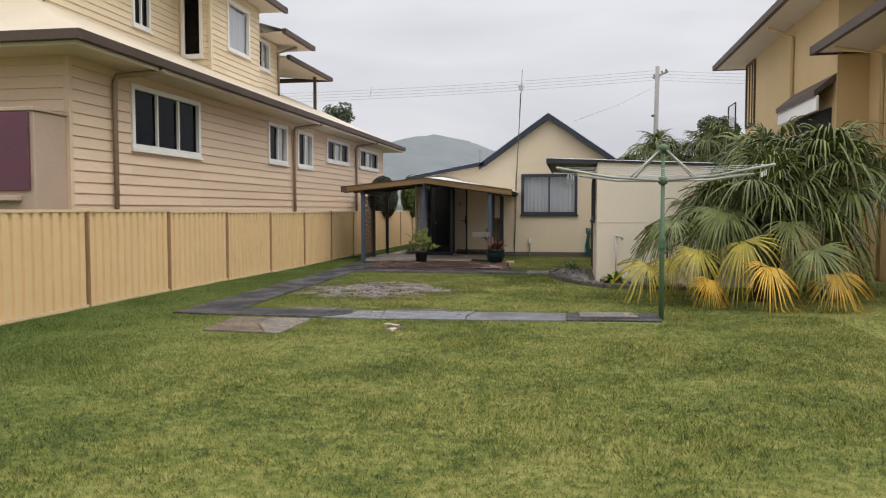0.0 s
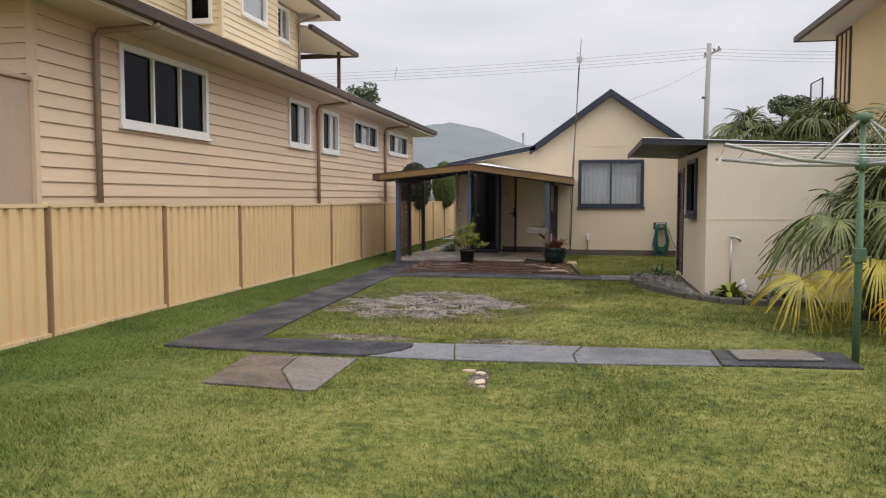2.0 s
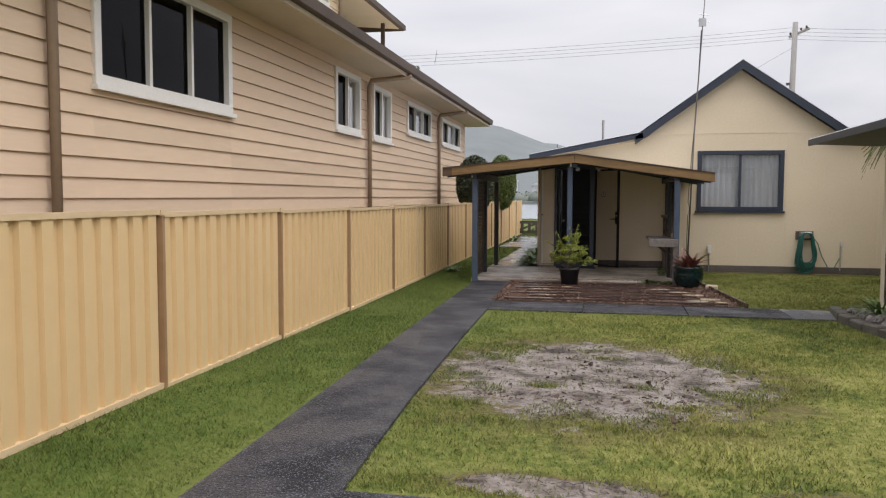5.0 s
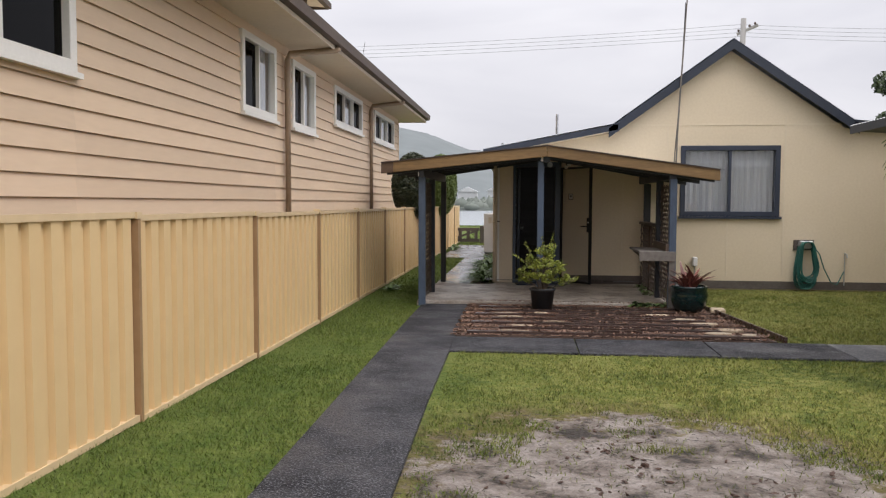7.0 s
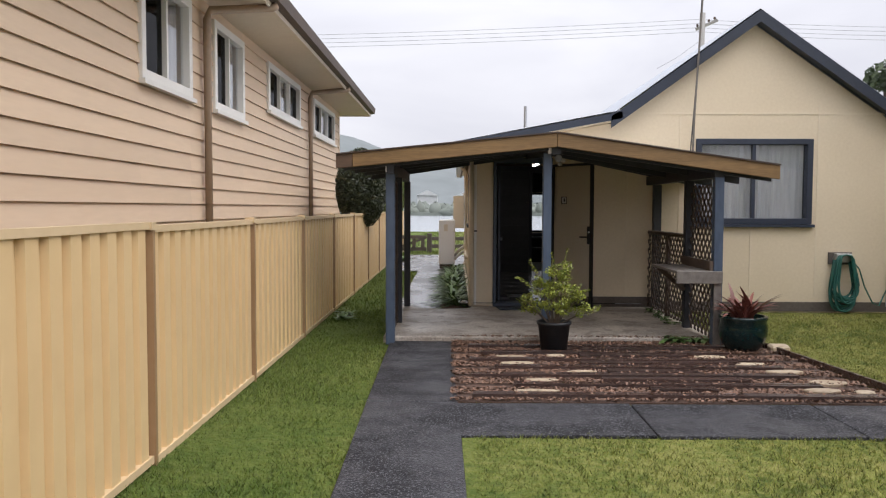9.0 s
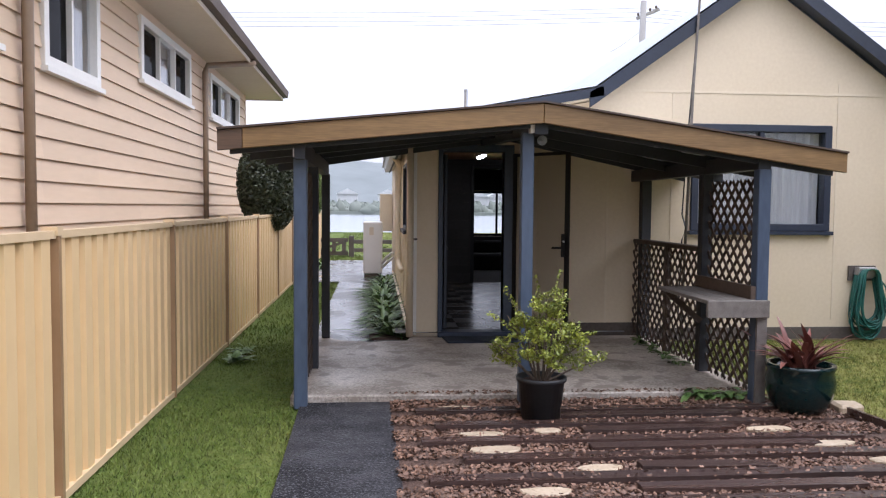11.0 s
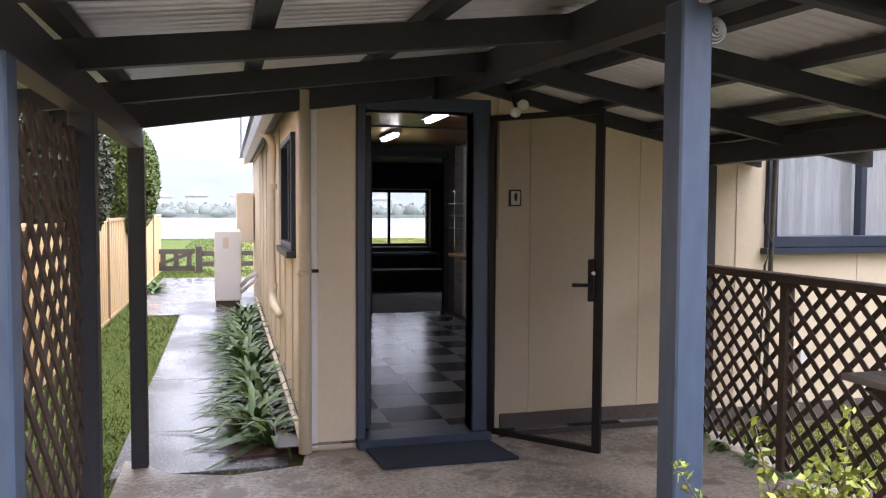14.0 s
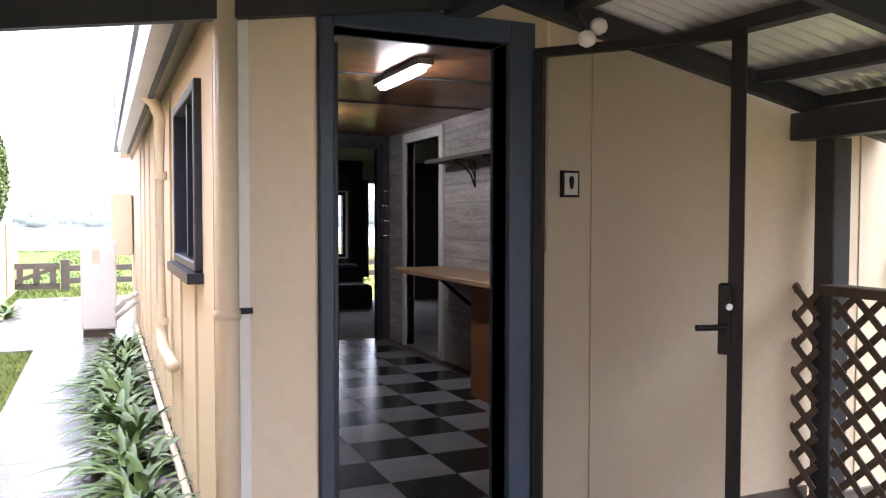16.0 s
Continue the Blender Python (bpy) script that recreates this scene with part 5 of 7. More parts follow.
    # breakfast bench on a bracket, end cupboard, shelf on brackets
    b = thing("wall_bench", (-2.1, 26, 0.9), "tan timber bench fixed to the panelled wall", "bench")
    part("top", Build().box(-2.44, -1.875, 25.7, 28.1, 1.02, 1.06), MAT_COUNTER, b, bevel=0.006)
    part("bracket", Build().bar((-1.89, 27.5, 0.72), (-2.25, 27.5, 1.015), 0.02, 0.03), MAT_SCREEN, b)
    part("panel", Build().box(-2.28, -1.875, 26.3, 26.75, FZ, 1.018), MAT_CUPBOARD, b, "orange-brown end panel")
    sh = thing("wall_shelf", (-2.0, 26, 1.7), "dark wall shelf on iron brackets", "shelf")
    part("board", Build().box(-2.10, -1.875, 25.9, 28.15, 2.03, 2.06), MAT_PLINTH, sh)
    for y in (27.5, 26.95):
        br = Build().tube([(-1.885, y, 1.785), (-1.89, y, 2.025)], 0.008, 6).tube([(-2.08, y, 2.025), (-1.89, y, 2.025)], 0.008, 6).tube([(-1.89, y, 1.805), (-1.93, y, 1.905), (-2.0, y, 1.975), (-2.08, y, 2.020)], 0.008, 6).tube([(-1.89, y, 1.885), (-1.95, y, 2.025)], 0.006, 6)
        part("bracket", br, MAT_SCREEN, sh)
    for x, y in ((-3.14, 26.0), (-3.15, 28.1)):
        lt = thing("ceiling_light", (x, y, 2.46), "lit fluorescent batten on the ceiling", "light", "kitchen battens")
        part("body", Build().box(x - 0.05, x + 0.05, y - 0.42, y + 0.42, 2.42, 2.459), MAT_WHITE, lt)
        part("diffuser", Build().box(x - 0.03, x + 0.03, y - 0.36, y + 0.36, 2.385, 2.419), MAT_TUBE, lt, "glowing white diffuser", bevel=0.01)
    # dark curtain and inner door in the far room
    q = Build()
    for i in range(10):
        x0, x1 = -1.22 + 0.035 * i, -1.22 + 0.035 * (i + 1)
        q.add([(x0, 33.62 - 0.03 * (i % 2), 0.55), (x1, 33.62 - 0.03 * ((i + 1) % 2), 0.55), (x1, 33.62 - 0.03 * ((i + 1) % 2), 2.15), (x0, 33.62 - 0.03 * (i % 2), 2.15)], [(0, 1, 2, 3)])
    cu = thing("dark_curtain", (-1.1, 33.6, 2.1), "dark curtain beside the lake window", "curtain")
    part("cloth", q, MAT_BLACK, cu)
    so = thing("sofa", (-2, 33.2, FZ), "dark low sofa under the lake window", "sofa")
    part("base", Build().box(-3.2, -1.1, 32.7, 33.5, FZ, 0.5), MAT_BLACK, so, bevel=0.05)
    part("backrest", Build().box(-3.2, -1.1, 33.35, 33.6, 0.5, 0.78), MAT_BLACK, so, bevel=0.05)
    pd = thing("panel_door", (0.2, 30.0, FZ), "white panelled inner door ajar", "door")
    part("leaf", Build().box(-0.55, -0.51, 29.9, 30.7, FZ + 0.01, 2.1), MAT_WHITE, pd, bevel=0.004)
    part("handle", Build().tube([(-0.57, 30.0, 1.05), (-0.62, 30.0, 1.05), (-0.62, 30.12, 1.05)], 0.01, 8), MAT_SCREEN, pd)


make_rooms()


# ---- carport over the patio ----
def make_carport():
    c = thing("carport", (-3.7, 22.4, 0), "timber carport with a corrugated iron gable roof on navy posts", "carport")
    AX, AZ = -3.67, 2.268            # the ridge
    LX, LZ, RX, RZ = -6.04, 2.032, -1.28, 1.925

    def roofz(x, y=20.9):
        k = 0.15 * (y - 20.9) / 3.0 * max(0, 1 - abs(x - AX) / (3.0 if x < AX else 2.3))
        return k + AZ + (x - AX) * (AZ - LZ) / (AX - LX) if x < AX else k + AZ - (x - AX) * (AZ - RZ) / (RX - AX)
    for nm, x0, x1, mt in (("fascia_board", LX + 0.16, AX - 0.002, MAT_PINE), ("fascia_board", AX + 0.002, RX, MAT_PINE), ("fascia_board", LX - 0.02, LX + 0.158, MAT_PINE_OLD)):
        zt = 0.074
        part(nm, Build().prism([(x0, roofz(x0) - 0.074), (x1, roofz(x1) - 0.074), (x1, roofz(x1) + zt), (x0, roofz(x0) + zt)], "y", 20.86, 20.90), mt, c, "raw pine fascia board" if mt is MAT_PINE else "dark stained pine board end", bevel=0.004)
    for x0, x1 in ((LX, AX), (AX, RX)):
        b = Build()
        y0, y1, pitch = 20.88, 23.97, 0.076
        n = int((y1 - y0) / pitch * 6)
        for i in range(n + 1):
            y = y0 + (y1 - y0) * i / n
            d = 0.0125 * math.sin(math.tau * (y - y0) / pitch)
            b.v += [(x0, y, roofz(x0, y) + 0.065 + d), (x1, y, roofz(x1, y) + 0.065 + d)]
        b.f = [(2 * i, 2 * i + 1, 2 * i + 3, 2 * i + 2) for i in range(n)]
        part("roof_sheet", b, MAT_IRON, c, "galvanised corrugated iron sheet", smooth=True)
    for x0, x1 in ((LX - 0.02, AX), (AX, RX)):
        part("roof_edge", Build().prism([(x0, roofz(x0) + 0.076), (x1, roofz(x1) + 0.076), (x1, roofz(x1) + 0.09), (x0, roofz(x0) + 0.09)], "y", 20.84, 20.96), MAT_GUTTER, c, "dark folded edge of the roof sheeting")
    # battens under the sheets run along the ridge, rafters across
    for x in (-5.95, -5.45, -4.85, -4.25, -3.2, -2.7, -2.2, -1.8, -1.42):
        part("batten", Build().bar((x, 20.91, roofz(x) + 0.027), (x, 23.98, roofz(x, 23.98) + 0.027), 0.07, 0.05), MAT_BEAM, c)
    for y in (20.99, 21.95, 22.95, 23.94):
        for x0, x1 in ((LX + 0.05, AX), (AX, RX - 0.05)):
            part("rafter", Build().prism([(x0, roofz(x0, y) - (0.10 if y < 23.5 else 0.13 if x0 < AX - 0.1 else 0.05)), (x1, roofz(x1, y) - (0.10 if y < 23.5 else 0.13 if x0 < AX - 0.1 else 0.05)), (x1, roofz(x1, y) + (0.046 if y > 23.5 else -0.002)), (x0, roofz(x0, y) + (0.046 if y > 23.5 else -0.002))], "y", y - 0.022, y + 0.022), MAT_BEAM, c)
    part("ridge_beam", Build().bar((AX, 20.93, AZ - 0.075), (AX, 23.98, AZ + 0.07), 0.10, 0.15), MAT_BEAM, c)
    part("side_beam", Build().box(-5.52, -5.44, 20.95, 24.02, 1.91, 2.04), MAT_BEAM, c)
    part("side_beam", Build().box(-1.95, -1.85, 20.95, 23.99, 1.875, 2.0), MAT_BEAM, c)
    for x, y, w, z1, mt, z0 in ((-5.49, 21.13, 0.10, 1.92, MAT_NAVY_POST, 0.0), (-5.48, 22.28, 0.09, 1.92, MAT_BEAM, 0.07), (-5.47, 23.95, 0.09, 1.92, MAT_BEAM, 0.02),
                                (-3.75, 21.09, 0.094, 2.14, MAT_NAVY_POST, 0.0), (-1.89, 21.0, 0.10, 1.88, MAT_NAVY_POST, 0.0), (-1.91, 22.0, 0.10, 1.88, MAT_BEAM, 0.07), (-1.82, 23.86, 0.11, 1.88, MAT_BEAM, 0.07)):
        part("post", Build().box(x - w / 2, x + w / 2, y - w / 2, y + w / 2, z0, z1), mt, c, bevel=0.006)
    for x, y, z in ((-5.5, 20.97, 1.955), (-3.72, 20.97, 2.16)):
        part("beam_end", Build().box(x - 0.03, x + 0.03, y - 0.01, y + 0.08, z - 0.03, z + 0.03), MAT_AC, c, "pale sawn beam end")
    lamp = thing("floodlight", (-3.617, 21.2, 2.09), "small round outdoor floodlight under the ridge", "light")
    face = Build()
    for k in range(1, 5):
        face.tube([(-3.617 + 0.009 * k * math.cos(q * math.tau / 16), 21.165 - 0.004 * (4 - k), 2.09 + 0.009 * k * math.sin(q * math.tau / 16)) for q in range(17)], 0.0045, 6, False)
    part("ribbed_face", face, MAT_METAL, lamp, "grey ribbed lamp face", smooth=True)
    part("bulb", Build().tube([(-3.617, 21.17, 2.09), (-3.617, 21.20, 2.09), (-3.617, 21.24, 2.095)], [0.036, 0.034, 0.016], 16), MAT_POLE, lamp, smooth=True)
    part("arm", Build().tube([(-3.617, 21.23, 2.09), (-3.64, 21.23, 2.19)], 0.012, 8), MAT_BEAM, lamp)
    l2 = thing("floodlight", (-3.35, 23.8, 2.12), "twin-bulb floodlight on the ceiling beam", "light")
    for dx, dz in ((0.12, 0.0), (0.17, 0.05)):
        part("bulb", Build().lathe(-3.38 + dx, 23.72, [(0.01, 2.14 + dz), (0.028, 2.15 + dz), (0.035, 2.17 + dz), (0.028, 2.19 + dz), (0.01, 2.20 + dz)], 14), MAT_WHITE, l2, smooth=True)
    part("arm", Build().tube([(-3.25, 23.74, 2.2), (-3.25, 23.80, 2.28)], 0.012, 8), MAT_BEAM, l2)


make_carport()


def lattice(parent, axis, plane, u0, u1, z0, z1, step=0.095, w=0.032):
    """Two crossing layers of diagonal slats, each a piece, in an upright rectangle."""
    for side, sg in ((0, 1), (1, -1)):
        k = -(z1 - z0)
        while k < (u1 - u0):
            # the line u = u0 + k + s, z = z0 + s or z1 - s
            s0, s1 = max(0, -k), min(z1 - z0, (u1 - u0) - k)
            if s1 - s0 > 0.03:
                zz = (lambda s: z0 + s) if sg > 0 else (lambda s: z1 - s)
                a, b = (u0 + k + s0, zz(s0)), (u0 + k + s1, zz(s1))
                n = plane + (0.004 if side else -0.004)
                q = Build()
                up = (1, 0, 0) if axis == "x" else (0, 1, 0)
                p0, p1 = ((n, a[0], a[1]), (n, b[0], b[1])) if axis == "x" else ((a[0], n, a[1]), (b[0], n, b[1]))
                q.bar(p0, p1, w, 0.007, up)
                part("slat", q, MAT_LATTICE, parent)
            k += step * 1.4142


def make_lattices():
    s = thing("lattice_screen", (-1.9, 22.9, 0), "dark brown diagonal lattice screen with a top rail", "lattice")
    lattice(s, "x", -1.90, 22.05, 23.77, 0.10, 1.17)
    part("rail", Build().box(-1.96, -1.84, 22.05, 23.81, 1.17, 1.215), MAT_LATTICE, s, bevel=0.005)
    part("stud", Build().box(-1.93, -1.87, 22.9, 22.95, 0.08, 1.17), MAT_LATTICE, s)
    lattice(s, "x", -1.90, 23.86, 24.0, 0.10, 1.20)
    t = thing("lattice_screen", (-1.9, 21.5, 0), "tall dark lattice screen between navy posts", "lattice")
    lattice(t, "x", -1.90, 21.08, 21.94, 0.10, 1.80)
    l = thing("lattice_screen", (-5.48, 21.7, 0), "narrow dark lattice screen between carport posts", "lattice")
    lattice(l, "x", -5.49, 21.16, 22.23, 0.10, 1.84)
    b = thing("potting_bench", (-2.15, 21.5, 0), "weathered grey timber bench fixed to the screen posts", "bench")
    for i, x in enumerate((-2.285, -2.15, -2.015)):
        part("plank", Build().box(x - 0.066, x + 0.066, 20.92, 22.02, 0.825, 0.855), MAT_BENCH, b, bevel=0.004)
    part("apron", Build().box(-2.36, -1.86, 20.88, 20.915, 0.72, 0.855), MAT_BENCH, b, bevel=0.004)
    part("back_board", Build().box(-1.985, -1.945, 20.95, 22.02, 0.857, 0.96), MAT_LATTICE, b)
    part("leg", Build().box(-1.94, -1.86, 20.92, 20.945, 0.0, 0.72), MAT_BENCH, b)
    part("bracket", Build().bar((-1.98, 21.9, 0.55), (-2.3, 21.9, 0.82), 0.04, 0.05), MAT_LATTICE, b)


make_lattices()


# ---- shed ----
def make_shed():
    s = thing("garden_shed", (1.8, 16.8, 0), "cream rendered garden shed with a flat overhanging iron roof", "shed")
    X0, X1, Y0, Y1 = 0.80, 4.3, 15.03, 18.95
    door, win = (17.85, 18.82, 0.1, 2.12), (16.05, 17.19, 1.25, 2.2)
    W = Build()
    for a, c, e, g in split(Y0 + 0.1, Y1, 0, 2.3, [door, win]):
        W.box(X0, X0 + 0.1, a, c, e, g)
    W.prism([(X0, 0), (X1, 0), (X1, 2.22), (X0, 2.38)], "y", Y0, Y0 + 0.1)
    W.prism([(X0, 0), (X1, 0), (X1, 2.22), (X0, 2.38)], "y", Y1, Y1 + 0.1)
    W.box(X1 - 0.1, X1, Y0 + 0.1, Y1, 0, 2.2)
    part("wall", W, MAT_SHED, s)
    # near-black sheet inside stands for the shed's unlit interior
    part("lining", Build().box(X0 + 1.2, X0 + 1.25, Y0 + .2, Y1 - .1, 0, 2.2), MAT_SHADE_BLACK, s)
    part("cover_strip", Build().box(X0 + 0.02, X1, Y0 - 0.006, Y0, 1.22, 1.235), MAT_SHED, s)
    casement(s, "x", X0 - 0.01, *win, 1, -1.0, 0.07, MAT_BLUE_FRAME, MAT_GLASS_DARK, sill=0.06)
    d = part("door", Build().box(X0 + 0.02, X0 + 0.06, door[0] + 0.07, door[1] - 0.07, 0.1, 2.03), MAT_LATTICE, s, "dark brown panelled door")
    for a, c, e, g in ((17.95, 18.5, 1.1, 1.9), (17.95, 18.5, 0.25, 0.95)):
        part("panel", Build().box(X0 + 0.012, X0 + 0.019, a, c, e, g), MAT_SLEEPER, d)
    for a, c, e, g in ((door[0], door[0] + 0.07, 0.1, 2.1), (door[1] - 0.07, door[1], 0.1, 2.1), (door[0] + .07, door[1] - .07, 2.03, 2.1)):
        part("jamb", Build().box(X0 - 0.02, X0 + 0.09, a, c, e, g), MAT_SLEEPER, s)
    b = Build()
    n = 200
    for i in range(n + 1):
        y = Y0 - 0.06 + (Y1 - Y0 + 0.5) * i / n
        dz = 0.009 * math.sin(math.tau * i / 3.5)
        b.v += [(-0.15, y, 2.46 + dz), (X1 + 0.2, y, 2.26 + dz)]
    b.f = [(2 * i, 2 * i + 1, 2 * i + 3, 2 * i + 2) for i in range(n)]
    part("roof_sheet", b, MAT_IRON, s, "grey corrugated iron roof", smooth=True)
    part("fascia", Build().prism([(-0.15, 2.36), (X0 - 0.02, 2.34), (X0 - 0.02, 2.42), (-0.15, 2.445)], "y", Y0 - 0.05, Y0 - 0.02), MAT_BEAM, s)
    part("fascia", Build().prism([(X0, 2.385), (X1 + 0.2, 2.22), (X1 + 0.2, 2.25), (X0, 2.415)], "y", Y0 - 0.05, Y0 - 0.005), MAT_BEAM, s)
    part("eave_lining", Build().prism([(-0.14, 2.38), (X0, 2.34), (X0, 2.36), (-0.14, 2.40)], "y", Y0 - 0.015, Y1 + 0.35), MAT_BEAM, s)
    part("eave_fascia", Build().box(-0.17, -0.145, Y0 - 0.06, Y1 + 0.4, 2.36, 2.45), MAT_BEAM, s)
    t = thing("garden_tap", (0.95, 14.8, 0), "standpipe garden tap against the shed wall", "tap")
    part("pipe", Build().tube([(1.16, 14.98, 0.05), (1.16, 14.98, 0.95)], 0.012, 8), MAT_METAL, t, smooth=True)
    part("spout", Build().tube([(1.16, 14.98, 0.94), (1.23, 14.96, 0.96), (1.29, 14.94, 0.90)], 0.02, 8), MAT_METAL, t, smooth=True)
    part("handle", Build().tube([(1.10, 14.96, 0.97), (1.21, 14.96, 0.97)], 0.012, 8), MAT_METAL, t)
    bt = thing("white_bottle", (1.05, 14.7, 0.1), "small white plastic bottle in the bed", "bottle")
    part("body", Build().lathe(1.32, 14.85, [(0.05, 0.05), (0.055, 0.2), (0.05, 0.26), (0.02, 0.31), (0.02, 0.34)], 12), MAT_WHITE, bt, smooth=True)


make_shed()


def make_shed_bed():
    rng = random.Random(5)
    line = [(0.0, 18.3), (-0.12, 17.5), (-0.05, 16.8), (0.2, 15.9), (0.55, 15.1), (0.95, 14.6), (1.6, 14.45), (2.4, 14.5)]
    bed = Build()
    poly = line + [(2.4, 15.02), (0.79, 15.02), (0.79, 18.3)]
    bed.prism(poly, "z", -0.05, 0.06)
    solid("shed_garden_bed", bed, MAT_MULCH, "raised garden bed along the shed", "garden bed")
    e = thing("bed_edging", (0.3, 16, 0), "dark mossy stone edging round the shed bed", "edging")
    for a, b in zip(line, line[1:]):
        d = Vector((b[0] - a[0], b[1] - a[1]))
        n = max(1, round(d.length / 0.35))
        for k in range(n):
            p, q = Vector(a) + d * (k / n + 0.01), Vector(a) + d * ((k + 1) / n - 0.01)
            part("kerb_stone", Build().bar((p.x, p.y, 0.03), (q.x, q.y, 0.03 + rng.uniform(-.01, .01)), 0.13, 0.13 + rng.uniform(-0.02, .03)), MAT_KERB, e, bevel=0.015)
    bm = bmesh.new()
    for i in range(260):
        t = rng.random()
        y = 14.75 + 3.3 * t
        lo = -0.0 if y > 16.5 else 0.05 + (16.5 - y) * 0.35
        x = rng.uniform(min(lo + 0.1, 0.6), 0.64) if y > 14.95 else rng.uniform(0.7, 2.2)
        r = rng.uniform(0.025, 0.065)
        m = Matrix.Translation((x, y, 0.06 + r * 0.4)) @ Euler((rng.uniform(0, 3), rng.uniform(0, 3), rng.uniform(0, 3))).to_matrix().to_4x4() @ Matrix.Diagonal((r * rng.uniform(0.8, 1.5), r, r * 0.7, 1))
        bmesh.ops.create_icosphere(bm, subdivisions=1, radius=1.0, matrix=m)
    me = bpy.data.meshes.new("pebbles")
    bm.to_mesh(me)
    bm.free()
    me.materials.append(MAT_ROCK)
    tagged(new("pebbles", me), "grey river pebbles in the shed bed", "pebbles", kind="stuff")


make_shed_bed()


# ---- plants ----
def strap_leaf(b, base, yaw, length, width, rise, droop, n=6):
    """An arching strap leaf, folded along its midrib."""
    ux, uy = math.cos(yaw), math.sin(yaw)
    pts = []
    for i in range(n + 1):
        t = i / n
        r = length * (t * math.cos(rise) + 0.25 * t * t)
        z = length * (t * math.sin(rise) - droop * t * t)
        w = width * (0.75 + 0.6 * t) * (1 - t ** 3) + 0.002
        pts.append((base[0] + ux * r, base[1] + uy * r, max(base[2] + z, 0.03), w))
    vs = []
    for x, y, z, w in pts:
        vs += [(x - uy * w, y + ux * w, z + w * 0.35), (x, y, z), (x + uy * w, y - ux * w, z + w * 0.35)]
    fs = []
    for i in range(n):
        for k in (0, 1):
            fs.append((3 * i + k, 3 * i + k + 1, 3 * i + 3 + k + 1, 3 * i + 3 + k))
    b.add(vs, fs)


def strap_clump(name, x, y, count, length, width, material, label, seed, z=0.02, group="", rise=(0.5, 1.4)):
    rng = random.Random(seed)
    t = thing(name, (x, y, z), label, "plant", group)
    b = Build()
    for i in range(count):
        strap_leaf(b, (x + rng.uniform(-.06, .06), y + rng.uniform(-.06, .06), z), rng.uniform(0, math.tau), length * rng.uniform(0.65, 1.15), width * rng.uniform(0.7, 1.2), rng.uniform(*rise), rng.uniform(0.35, 0.9))
    part("leaves", b, material, t, smooth=True)
    return t


def leaf_cloud(b, centre, radii, count, size, rng, flat=0.0, shell=0.55):
    """Many small pointed leaves scattered through a rounded body."""
    for i in range(count):
        while True:
            p = Vector((rng.uniform(-1, 1), rng.uniform(-1, 1), rng.uniform(-1, 1)))
            if shell < p.length <= 1:
                break
        c = Vector(centre) + Vector((p.x * radii[0], p.y * radii[1], p.z * radii[2]))
        s = size * rng.uniform(0.6, 1.3)
        d = Vector((rng.uniform(-1, 1), rng.uniform(-1, 1), rng.uniform(-0.6, 1))).normalized()
        e = d.cross(Vector((rng.uniform(-1, 1), rng.uniform(-1, 1), rng.uniform(-1, 1)))).normalized()
        b.add([c - d * s, c + e * s * 0.45, c + d * s, c - e * s * 0.45], [(0, 1, 2, 3)])


def make_side_plants():
    rng = random.Random(2)
    y, i = 24.35, 0
    while y < 30.6:
        strap_clump("strap_lily", -4.76 + rng.uniform(-.09, .07), y, 46, 0.48, 0.025, MAT_LEAF_DARK, "dark green strap-leaved lily clump by the wall", 20 + i, 0.02, "lilies along the side wall", (0.45, 1.35))
        y += rng.uniform(0.27, 0.35)
        i += 1
    solid("lily_bed", Build().box(-4.98, -4.51, 24.1, 30.9, 0.0, 0.04), MAT_MULCH, "narrow bare soil bed by the wall", "garden bed")
    solid("bed_pipe", Build().tube([(-4.54, 24.0, 0.15), (-4.54, 31.5, 0.2)], 0.02, 8), MAT_CREAM_TRIM, "thin cream pipe along the wall foot", "pipe", kind="")


make_side_plants()


